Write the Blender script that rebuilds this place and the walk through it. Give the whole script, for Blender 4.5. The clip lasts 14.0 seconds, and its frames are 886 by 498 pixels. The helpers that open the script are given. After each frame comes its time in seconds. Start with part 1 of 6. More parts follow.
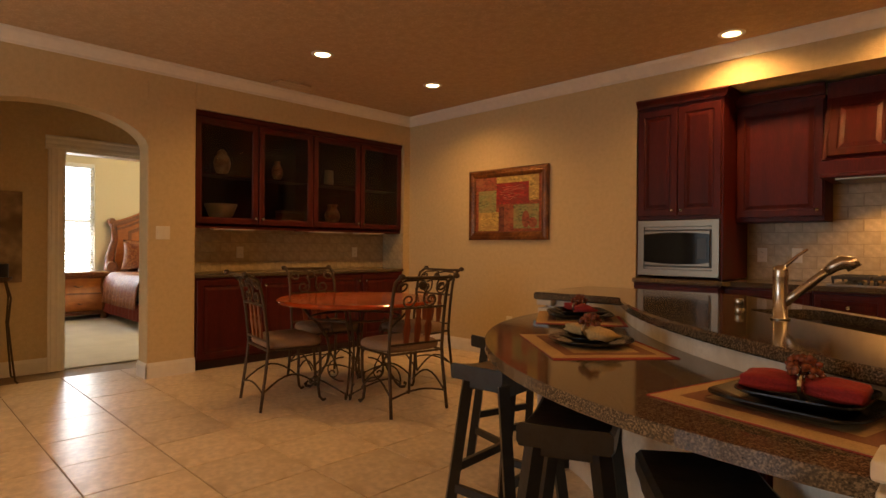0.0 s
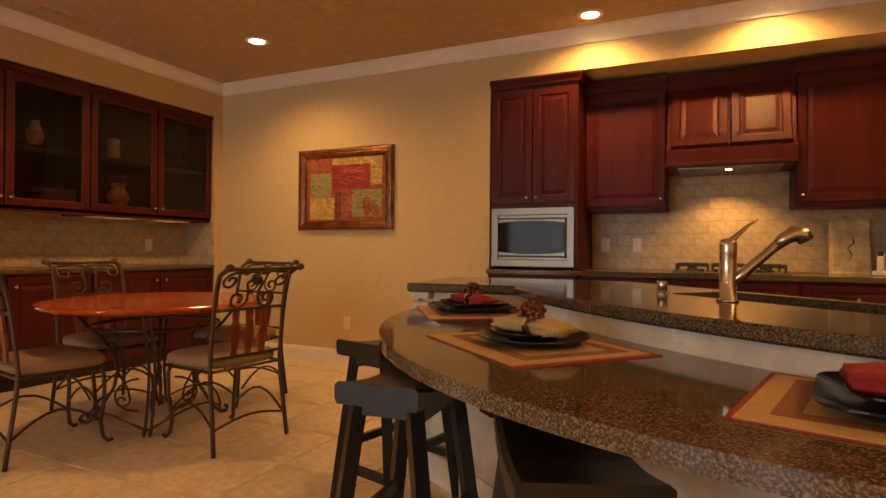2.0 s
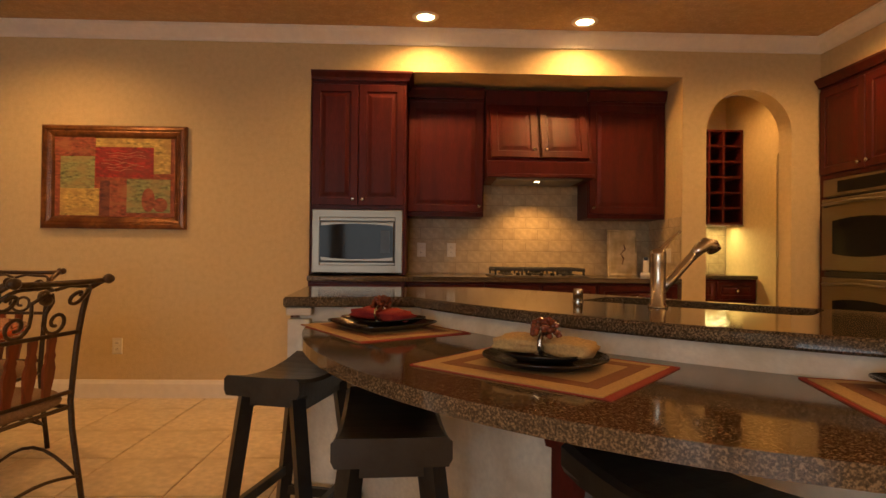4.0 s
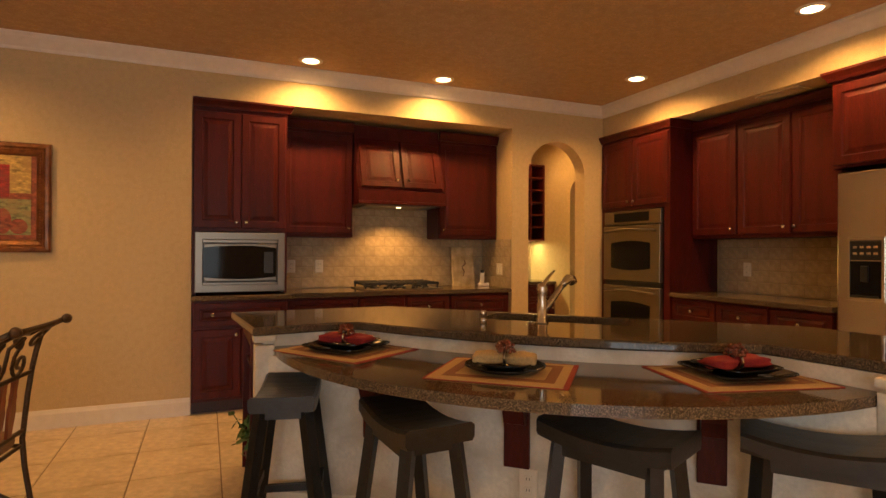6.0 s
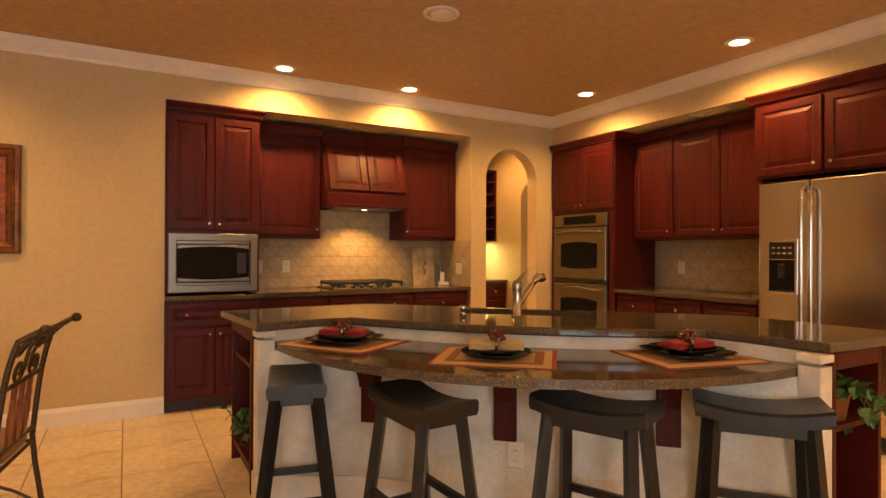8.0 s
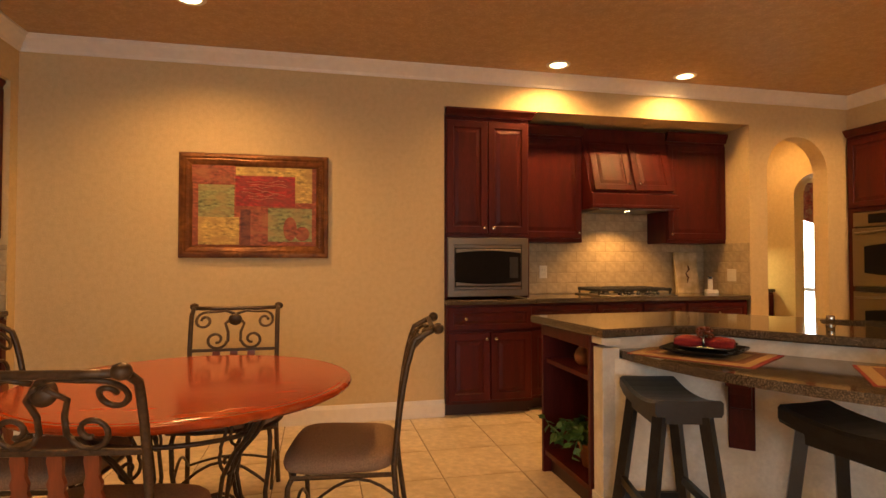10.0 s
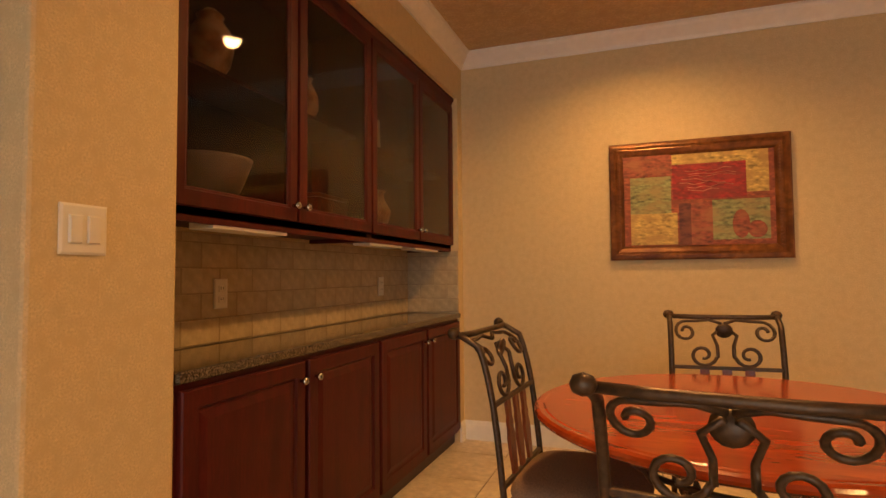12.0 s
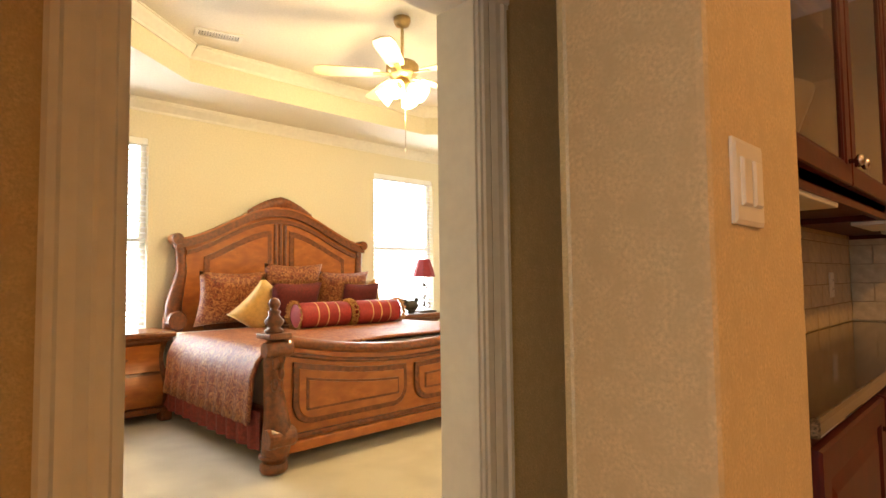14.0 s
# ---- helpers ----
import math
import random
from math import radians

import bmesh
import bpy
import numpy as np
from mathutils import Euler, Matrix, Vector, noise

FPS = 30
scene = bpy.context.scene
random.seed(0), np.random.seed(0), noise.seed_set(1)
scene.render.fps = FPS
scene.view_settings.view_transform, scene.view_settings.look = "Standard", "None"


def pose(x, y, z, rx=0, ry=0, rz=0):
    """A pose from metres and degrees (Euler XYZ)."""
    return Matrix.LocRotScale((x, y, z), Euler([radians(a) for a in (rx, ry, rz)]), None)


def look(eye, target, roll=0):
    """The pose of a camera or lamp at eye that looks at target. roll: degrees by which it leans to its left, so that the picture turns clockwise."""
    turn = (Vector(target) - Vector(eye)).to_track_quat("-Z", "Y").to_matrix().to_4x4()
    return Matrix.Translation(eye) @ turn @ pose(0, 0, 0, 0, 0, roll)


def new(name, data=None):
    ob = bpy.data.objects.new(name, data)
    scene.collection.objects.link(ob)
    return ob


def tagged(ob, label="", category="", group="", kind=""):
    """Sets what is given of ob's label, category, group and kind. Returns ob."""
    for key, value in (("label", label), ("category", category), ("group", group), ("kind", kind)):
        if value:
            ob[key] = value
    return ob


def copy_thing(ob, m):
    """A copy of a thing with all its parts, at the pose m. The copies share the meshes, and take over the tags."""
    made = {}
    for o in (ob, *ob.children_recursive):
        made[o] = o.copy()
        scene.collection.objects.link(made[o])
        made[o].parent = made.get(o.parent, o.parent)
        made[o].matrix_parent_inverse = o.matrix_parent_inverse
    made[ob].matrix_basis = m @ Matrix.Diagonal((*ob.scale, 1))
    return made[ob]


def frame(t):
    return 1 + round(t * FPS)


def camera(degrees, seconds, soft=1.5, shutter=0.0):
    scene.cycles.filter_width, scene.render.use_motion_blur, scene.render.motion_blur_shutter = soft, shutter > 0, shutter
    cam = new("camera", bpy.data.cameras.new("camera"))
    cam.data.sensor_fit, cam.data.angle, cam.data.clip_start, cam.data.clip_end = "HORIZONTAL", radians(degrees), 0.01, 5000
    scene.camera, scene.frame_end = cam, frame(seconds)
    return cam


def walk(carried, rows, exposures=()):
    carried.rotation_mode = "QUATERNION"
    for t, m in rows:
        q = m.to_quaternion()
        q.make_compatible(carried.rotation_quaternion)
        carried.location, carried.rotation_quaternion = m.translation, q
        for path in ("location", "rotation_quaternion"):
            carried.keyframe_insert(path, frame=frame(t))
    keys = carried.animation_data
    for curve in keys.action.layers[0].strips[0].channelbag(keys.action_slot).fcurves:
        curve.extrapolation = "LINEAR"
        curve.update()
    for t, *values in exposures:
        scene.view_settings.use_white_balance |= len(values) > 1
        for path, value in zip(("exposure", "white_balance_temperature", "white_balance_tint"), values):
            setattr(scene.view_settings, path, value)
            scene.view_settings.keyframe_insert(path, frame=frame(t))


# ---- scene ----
cam = camera(76.5, 14.0)
PATH = [
    (0, (0.274, 0.248, 1.177), (-1.129, 1.674, 1.169), 0.5),
    (0.5, (0.174, 0.292, 1.131), (-1.1, 1.834, 1.126), 0.5),
    (1, (0.017, 0.393, 1.099), (-1.151, 2.016, 1.097), 0.4),
    (1.5, (-0.137, 0.51, 1.076), (-1.163, 2.226, 1.079), 0.4),
    (2, (-0.377, 0.617, 1.071), (-1.223, 2.429, 1.076), 0.5),
    (2.5, (-0.555, 0.666, 1.068), (-1.275, 2.532, 1.075), 0.5),
    (3, (-0.75, 0.675, 1.071), (-1.205, 2.622, 1.083), 0.6),
    (3.5, (-0.94, 0.733, 1.063), (-1.075, 2.728, 1.079), 0.4),
    (3.7, (-1.007, 0.758, 1.068), (-1.06, 2.757, 1.088), 0.5),
    (5.8, (-1.837, 0.279, 1.274), (-1.125, 2.148, 1.278), 0.3),
    (6, (-1.895, 0.224, 1.278), (-1.118, 2.067, 1.286), 0.3),
    (6.5, (-2.052, 0.094, 1.276), (-1.147, 1.878, 1.287), 0.3),
    (7, (-2.12, 0.018, 1.284), (-1.139, 1.761, 1.294), 0.2),
    (7.2, (-2.134, 0.007, 1.283), (-1.139, 1.742, 1.294), 0.2),
    (9.3, (-2.651, 0.387, 1.275), (-1.888, 2.236, 1.28), 0.2),
    (9.5, (-2.723, 0.446, 1.259), (-2.072, 2.337, 1.274), 0.1),
    (10, (-2.977, 0.624, 1.225), (-2.546, 2.577, 1.271), 0.0),
    (10.5, (-3.215, 0.771, 1.21), (-2.939, 2.751, 1.273), -0.2),
    (11, (-3.424, 0.892, 1.18), (-3.38, 2.89, 1.252), -0.4),
    (11.5, (-3.603, 1.038, 1.166), (-3.889, 3.015, 1.258), -0.5),
    (12, (-3.765, 1.108, 1.165), (-4.436, 2.99, 1.26), -0.5),
    (12.5, (-3.919, 1.144, 1.139), (-4.919, 2.873, 1.243), -0.6),
    (13, (-4.176, 1.147, 1.142), (-5.378, 2.742, 1.253), -0.6),
    (13.5, (-4.446, 1.124, 1.14), (-5.786, 2.604, 1.249), -0.5),
    (14, (-4.73, 1.206, 1.152), (-6.167, 2.592, 1.258), -0.7),
]
EXPOSURES = [(0.0, -0.42), (0.5, 0.05), (1.5, 0.05), (2.5, 0.1), (3.5, -0.1), (6.0, 0.0), (6.5, 0.3), (7.0, 0.45), (9.5, 0.35), (10.5, 0.2), (11.5, 0.25), (12.5, 0.2), (13.5, 0.15), (14.0, 0.2)]
walk(cam, [(t, look(eye, target, roll)) for t, eye, target, roll in PATH], EXPOSURES)

# ---- world and large lights ----
world = bpy.data.worlds.new("sky")
scene.world = world
world.use_nodes = True
wn = world.node_tree
sky = wn.nodes.new("ShaderNodeTexSky")
sky.sky_type, sky.sun_disc, sky.sun_elevation, sky.sun_rotation = "NISHITA", False, radians(40), radians(200)
wn.nodes["Background"].inputs["Strength"].default_value = 0.10
wn.links.new(sky.outputs["Color"], wn.nodes["Background"].inputs["Color"])
sun = new("sun", bpy.data.lights.new("sun", "SUN"))
sun.data.energy, sun.data.angle, sun.data.color = 2.0, radians(0.6), (1, 0.95, 0.88)
sun.matrix_world = look((0, -20, 30), (-6, 0, 0))

WARM = (1.0, 0.50, 0.15)
CAN_WATTS = 85


def can_light(x, y, z, watts, spread=156):
    """The bulb of a recessed can."""
    lamp = new("can_bulb", bpy.data.lights.new("can_bulb", "SPOT"))
    lamp.data.energy, lamp.data.color = watts, WARM
    lamp.data.spot_size, lamp.data.spot_blend, lamp.data.shadow_soft_size = radians(spread), 0.7, 0.05
    lamp.matrix_world = look((x, y, z), (x, y, 0))
    return lamp


def window_light(x, y, z, wide, high, toward, watts, colour):
    lamp = new("window_daylight", bpy.data.lights.new("window_daylight", "AREA"))
    lamp.data.shape, lamp.data.size, lamp.data.size_y = "RECTANGLE", wide, high
    lamp.data.energy, lamp.data.color = watts, colour
    lamp.matrix_world = look((x, y, z), toward)
    return lamp


# ---- materials ----
def material(name, colour, rough=0.5, metal=0.0, scale=30.0, vary=0.15, bump=0.0, bump_scale=120.0, second=None, mix_scale=3.0,
             coat=0.0, stretch=(1, 1, 1), rand=0.0, spec=0.5, cloud=2.0, warp=0.0):
    """A surface with grain and large blotches; second: another colour that the blotches tend to."""
    m = bpy.data.materials.new(name)
    m.use_nodes = True
    n, l = m.node_tree.nodes, m.node_tree.links
    b = n["Principled BSDF"]
    b.inputs["Roughness"].default_value, b.inputs["Metallic"].default_value = rough, metal
    b.inputs["Coat Weight"].default_value, b.inputs["Coat Roughness"].default_value = coat, 0.08
    b.inputs["Specular IOR Level"].default_value = spec
    where = n.new("ShaderNodeTexCoord")
    m_ = n.new("ShaderNodeMapping")
    m_.inputs["Scale"].default_value = stretch
    l.new(where.outputs["Object"], m_.inputs["Vector"])
    fine, wide = n.new("ShaderNodeTexNoise"), n.new("ShaderNodeTexNoise")
    fine.inputs["Scale"].default_value, wide.inputs["Scale"].default_value = scale, mix_scale
    fine.inputs["Detail"].default_value = 4
    wide.inputs["Detail"].default_value, wide.inputs["Distortion"].default_value = cloud, warp
    for t in (fine, wide):
        l.new(m_.outputs["Vector"], t.inputs["Vector"])
    ramp = n.new("ShaderNodeValToRGB")
    a = [c * (1 - vary) for c in colour]
    z = [min(1, c * (1 + vary)) for c in colour]
    ramp.color_ramp.elements[0].color, ramp.color_ramp.elements[1].color = (*a, 1), (*z, 1)
    ramp.color_ramp.elements[0].position, ramp.color_ramp.elements[1].position = 0.3, 0.7
    l.new(fine.outputs["Fac"], ramp.inputs["Fac"])
    out = ramp.outputs["Color"]
    if second or rand:
        mix = n.new("ShaderNodeMix")
        mix.data_type = "RGBA"
        mix.inputs["B"].default_value = (*(second or [c * 0.7 for c in colour]), 1)
        l.new(out, mix.inputs["A"])
        r2 = n.new("ShaderNodeMapRange")
        r2.inputs["From Min"].default_value, r2.inputs["From Max"].default_value = 0.42, 0.68
        l.new(wide.outputs["Fac"], r2.inputs["Value"])
        l.new(r2.outputs["Result"], mix.inputs["Factor"])
        out = mix.outputs["Result"]
    if rand:
        info, hsv = n.new("ShaderNodeObjectInfo"), n.new("ShaderNodeHueSaturation")
        rr = n.new("ShaderNodeMapRange")
        rr.inputs["To Min"].default_value, rr.inputs["To Max"].default_value = 1 - rand, 1 + rand
        l.new(info.outputs["Random"], rr.inputs["Value"])
        l.new(rr.outputs["Result"], hsv.inputs["Value"])
        l.new(out, hsv.inputs["Color"])
        out = hsv.outputs["Color"]
    l.new(out, b.inputs["Base Color"])
    if bump:
        bn, bt = n.new("ShaderNodeBump"), n.new("ShaderNodeTexNoise")
        bt.inputs["Scale"].default_value, bt.inputs["Detail"].default_value = bump_scale, 3
        bn.inputs["Strength"].default_value, bn.inputs["Distance"].default_value = bump, 0.004
        l.new(m_.outputs["Vector"], bt.inputs["Vector"])
        l.new(bt.outputs["Fac"], bn.inputs["Height"])
        l.new(bn.outputs["Normal"], b.inputs["Normal"])
    return m


def granite_material(name):
    """Polished brown granite: dark, tan and grey grains."""
    m = material(name, (0.16, 0.12, 0.08), 0.08, scale=55, vary=0.3)
    n, l = m.node_tree.nodes, m.node_tree.links
    b = n["Principled BSDF"]
    where = n["Texture Coordinate"]
    vor, noi = n.new("ShaderNodeTexVoronoi"), n.new("ShaderNodeTexNoise")
    vor.inputs["Scale"].default_value, noi.inputs["Scale"].default_value, noi.inputs["Detail"].default_value = 520, 210, 8
    r = n.new("ShaderNodeValToRGB")
    e = r.color_ramp.elements
    e[0].position, e[0].color = 0.38, (0.008, 0.007, 0.006, 1)
    e[1].position, e[1].color = 0.63, (0.25, 0.19, 0.12, 1)
    k = e.new(0.5)
    k.color = (0.060, 0.043, 0.027, 1)
    mix = n.new("ShaderNodeMix")
    mix.data_type = "RGBA"
    mix.inputs["Factor"].default_value = 0.35
    l.new(where.outputs["Object"], vor.inputs["Vector"])
    l.new(where.outputs["Object"], noi.inputs["Vector"])
    l.new(noi.outputs["Fac"], r.inputs["Fac"])
    r2 = n.new("ShaderNodeValToRGB")
    r2.color_ramp.elements[0].color, r2.color_ramp.elements[1].color = (0.010, 0.008, 0.007, 1), (0.19, 0.14, 0.088, 1)
    sep = n.new("ShaderNodeSeparateColor")
    l.new(vor.outputs["Color"], sep.inputs["Color"])
    l.new(sep.outputs["Red"], r2.inputs["Fac"])
    l.new(r.outputs["Color"], mix.inputs["A"])
    l.new(r2.outputs["Color"], mix.inputs["B"])
    l.new(mix.outputs["Result"], b.inputs["Base Color"])
    return m


def glowing(name, colour, strength):
    m = bpy.data.materials.new(name)
    m.use_nodes = True
    b = m.node_tree.nodes["Principled BSDF"]
    b.inputs["Base Color"].default_value = (*colour, 1)
    b.inputs["Emission Color"].default_value, b.inputs["Emission Strength"].default_value = (*colour, 1), strength
    return m


def glass_material(name, colour=(1, 1, 1)):
    m = bpy.data.materials.new(name)
    m.use_nodes = True
    b = m.node_tree.nodes["Principled BSDF"]
    b.inputs["Base Color"].default_value = (*colour, 1)
    b.inputs["Transmission Weight"].default_value, b.inputs["Roughness"].default_value, b.inputs["IOR"].default_value = 1, 0.02, 1.3
    return m


PAINT = material("wall_paint", (0.62, 0.48, 0.262), 0.7, scale=170, vary=0.14, bump=0.6, bump_scale=110, second=(0.575, 0.44, 0.236), mix_scale=26, cloud=7)
CEIL = material("ceiling_paint", (0.52, 0.38, 0.23), 0.85, scale=75, vary=0.16, bump=0.8, bump_scale=60, second=(0.46, 0.33, 0.195), mix_scale=14, cloud=6)
WHITE = material("white_trim", (0.78, 0.74, 0.66), 0.4, scale=20, vary=0.04, bump=0.05)
PLASTER = material("island_plaster", (0.72, 0.68, 0.58), 0.6, scale=60, vary=0.08, bump=0.6, bump_scale=45, second=(0.56, 0.50, 0.39), mix_scale=5, cloud=6, warp=0.6)
TILE = material("floor_tile", (0.68, 0.56, 0.40), 0.29, scale=26, vary=0.16, bump=0.12, bump_scale=22, second=(0.54, 0.42, 0.27), mix_scale=5, rand=0.07, cloud=9, warp=1.4)
GROUT = material("grout", (0.30, 0.22, 0.14), 0.8, scale=60, vary=0.1)
CHERRY = material("cherry_wood", (0.074, 0.0084, 0.0060), 0.44, scale=22, vary=0.2, bump=0.05, bump_scale=60, second=(0.052, 0.0062, 0.0048), mix_scale=3, stretch=(5, 5, 0.8), spec=0.22)
# cherry with the shade of toe kicks and cabinet backs put in its colour
CHERRY_SHADED = material("cherry_shadow", (0.03, 0.006, 0.004), 0.45, scale=14, vary=0.3, stretch=(5, 5, 0.8))
TABLE_WOOD = material("table_wood", (0.40, 0.058, 0.010), 0.16, scale=10, vary=0.25, second=(0.31, 0.04, 0.008), mix_scale=2.5, stretch=(1, 5, 1), coat=0.2)
GRANITE = granite_material("granite")
BLACKWOOD = material("black_wood", (0.011, 0.0105, 0.010), 0.30, scale=60, vary=0.35, bump=0.2, bump_scale=45, second=(0.017, 0.018, 0.019), mix_scale=14, cloud=6, spec=0.42)
IRON = material("wrought_iron", (0.075, 0.048, 0.028), 0.42, 0.55, scale=80, vary=0.3, bump=0.2, bump_scale=90)
SEAT = material("seat_fabric", (0.25, 0.16, 0.10), 0.9, scale=220, vary=0.3, bump=0.5, bump_scale=300)
STEEL = material("stainless_steel", (0.225, 0.195, 0.155), 0.36, 1.0, scale=5, vary=0.05, stretch=(1, 1, 60), bump=0.02, bump_scale=200)
FRIDGE_STEEL = material("refrigerator_steel", (0.66, 0.62, 0.56), 0.2, 1.0, scale=5, vary=0.06, stretch=(1, 1, 60), bump=0.02, bump_scale=200)
NICKEL = material("brushed_nickel", (0.55, 0.5, 0.43), 0.25, 1.0, scale=50, vary=0.05)
BLACKGLASS = material("black_glass", (0.008, 0.008, 0.009), 0.06, scale=20, vary=0.1, spec=0.1)
BLACK = material("black_plastic", (0.015, 0.015, 0.015), 0.35, scale=50, vary=0.2)
CASTIRON = material("cast_iron", (0.02, 0.02, 0.02), 0.55, scale=80, vary=0.2, bump=0.2)
SPLASH = material("splash_tile", (0.485, 0.38, 0.225), 0.38, scale=24, vary=0.18, bump=0.25, bump_scale=35, second=(0.40, 0.305, 0.175), mix_scale=9, rand=0.06, cloud=6, warp=0.5)
JOINT = material("tile_joint", (0.36, 0.28, 0.17), 0.85, scale=90, vary=0.12)
PLATE_WHITE = material("switch_plate", (0.75, 0.70, 0.58), 0.35, scale=20, vary=0.03)
CARPET = material("carpet", (0.62, 0.55, 0.43), 0.95, scale=160, vary=0.15, bump=0.8, bump_scale=400, second=(0.55, 0.48, 0.37), mix_scale=3)
BEDPAINT = material("bedroom_paint", (0.75, 0.69, 0.53), 0.75, scale=60, vary=0.05, bump=0.3, bump_scale=70)
BEDCEIL = material("bedroom_ceiling", (0.75, 0.70, 0.60), 0.8, scale=60, vary=0.04, bump=0.3, bump_scale=70)
BEDWOOD = material("carved_wood", (0.42, 0.13, 0.024), 0.34, scale=18, vary=0.2, bump=0.06, bump_scale=40, second=(0.31, 0.085, 0.016), mix_scale=9, cloud=6, stretch=(1, 1.2, 2.5), coat=0.1)
DARKWOOD = material("dark_carved_wood", (0.17, 0.047, 0.010), 0.30, scale=34, vary=0.45, bump=0.2, bump_scale=60, coat=0.2)
GLASS = glass_material("window_glass")
# clear pane glass, its colour darkened to stand in for the dim hutch interior
DIMMING_GLASS = glass_material("cabinet_glass", (0.66, 0.60, 0.54))

# ---- mesh helpers ----
def mesh_of(name, bm, mat, smooth=False):
    me = bpy.data.meshes.new(name)
    bmesh.ops.recalc_face_normals(bm, faces=bm.faces)
    bm.to_mesh(me)
    bm.free()
    me.materials.append(mat)
    if smooth:
        for p in me.polygons:
            p.use_smooth = True
    return me


def part(name, bm, mat, parent=None, label="", smooth=False):
    ob = new(name, mesh_of(name, bm, mat, smooth))
    if parent is not None:
        ob.parent = parent
    if label:
        tagged(ob, label)
    return ob


def thing(name, label, category, m=None, group="", kind=""):
    ob = new(name)
    ob.empty_display_size = 0.1
    if m is not None:
        ob.matrix_world = m
    return tagged(ob, label, category, group, kind)


def structure(name, bm, mat, label="", category="", smooth=False):
    return tagged(part(name, bm, mat, None, "", smooth), label, category, kind="structure")


def box(bm, x0, x1, y0, y1, z0, z1, bevel=0.0, m=None):
    r = bmesh.ops.create_cube(bm, size=1)
    vs = r["verts"]
    bmesh.ops.scale(bm, vec=(x1 - x0, y1 - y0, z1 - z0), verts=vs)
    bmesh.ops.translate(bm, vec=((x0 + x1) / 2, (y0 + y1) / 2, (z0 + z1) / 2), verts=vs)
    if bevel:
        es = {e for v in vs for e in v.link_edges}
        r = bmesh.ops.bevel(bm, geom=list(es), offset=bevel, segments=2, affect="EDGES", profile=0.5)
        vs = list({v for f in r["faces"] for v in f.verts} | {v for v in vs if v.is_valid})
    if m is not None:
        bmesh.ops.transform(bm, matrix=m, verts=vs)
    return bm


def boxed(*a, **k):
    return box(bmesh.new(), *a, **k)


def prism(bm, pts, z0, z1, bevel=0.0, m=None):
    """An upright prism over the polygon pts."""
    lo = [bm.verts.new((x, y, z0)) for x, y in pts]
    hi = [bm.verts.new((x, y, z1)) for x, y in pts]
    n = len(pts)
    fs = [bm.faces.new(lo[::-1]), bm.faces.new(hi)]
    fs += [bm.faces.new((lo[i], lo[(i + 1) % n], hi[(i + 1) % n], hi[i])) for i in range(n)]
    vs = lo + hi
    if bevel:
        es = list(fs[0].edges) + list(fs[1].edges)
        r = bmesh.ops.bevel(bm, geom=es, offset=bevel, segments=3, affect="EDGES", profile=0.5)
        vs = list({v for f in r["faces"] for v in f.verts} | {v for v in vs if v.is_valid})
    if m is not None:
        bmesh.ops.transform(bm, matrix=m, verts=vs)
    return bm


def lathe(bm, prof, seg=20, m=None, closed=True):
    """prof: (radius, z) from bottom to top."""
    rings = []
    for r, z in prof:
        rings.append([bm.verts.new((r * math.cos(2 * math.pi * i / seg), r * math.sin(2 * math.pi * i / seg), z)) for i in range(seg)])
    for a, b in zip(rings, rings[1:]):
        for i in range(seg):
            bm.faces.new((a[i], a[(i + 1) % seg], b[(i + 1) % seg], b[i]))
    if closed:
        bm.faces.new(rings[0][::-1])
        bm.faces.new(rings[-1])
    if m is not None:
        bmesh.ops.transform(bm, matrix=m, verts=[v for r in rings for v in r])
    return bm


def sweep(bm, pts, radius, seg=6, flat=1.0, m=None, shape=None):
    """A bar along pts; radius may be a list; shape: the section's own points."""
    pts = [Vector(p) for p in pts]
    n = len(pts)
    rad = radius if isinstance(radius, (list, tuple)) else [radius] * n
    rings, side = [], None
    for i, p in enumerate(pts):
        d = (pts[min(i + 1, n - 1)] - pts[max(i - 1, 0)]).normalized()
        if side is None:
            side = d.orthogonal().normalized() if abs(d.z) > 0.99 else d.cross(Vector((0, 0, 1))).normalized()
        side = (side - d * side.dot(d)).normalized()
        up = side.cross(d)
        sec = shape or [(math.cos(2 * math.pi * k / seg), math.sin(2 * math.pi * k / seg) * flat) for k in range(seg)]
        rings.append([bm.verts.new(p + side * (u * rad[i]) + up * (v * rad[i])) for u, v in sec])
    k = len(rings[0])
    for a, b in zip(rings, rings[1:]):
        for i in range(k):
            bm.faces.new((a[i], a[(i + 1) % k], b[(i + 1) % k], b[i]))
    bm.faces.new(rings[0][::-1])
    bm.faces.new(rings[-1])
    if m is not None:
        bmesh.ops.transform(bm, matrix=m, verts=[v for r in rings for v in r])
    return bm


def rect_loft(bm, w, h, loops, back=0.0, m=None):
    """A panel w by h in the x-z plane, facing -y: loops of (inset, y) from the rim to the middle."""
    rings = []
    for ins, y in [(0, back)] + list(loops):
        rings.append([bm.verts.new(c) for c in ((ins, y, ins), (w - ins, y, ins), (w - ins, y, h - ins), (ins, y, h - ins))])
    for a, b in zip(rings, rings[1:]):
        for i in range(4):
            bm.faces.new((a[i], a[(i + 1) % 4], b[(i + 1) % 4], b[i]))
    bm.faces.new(rings[-1])
    bm.faces.new(rings[0][::-1])
    if m is not None:
        bmesh.ops.transform(bm, matrix=m, verts=[v for r in rings for v in r])
    return bm


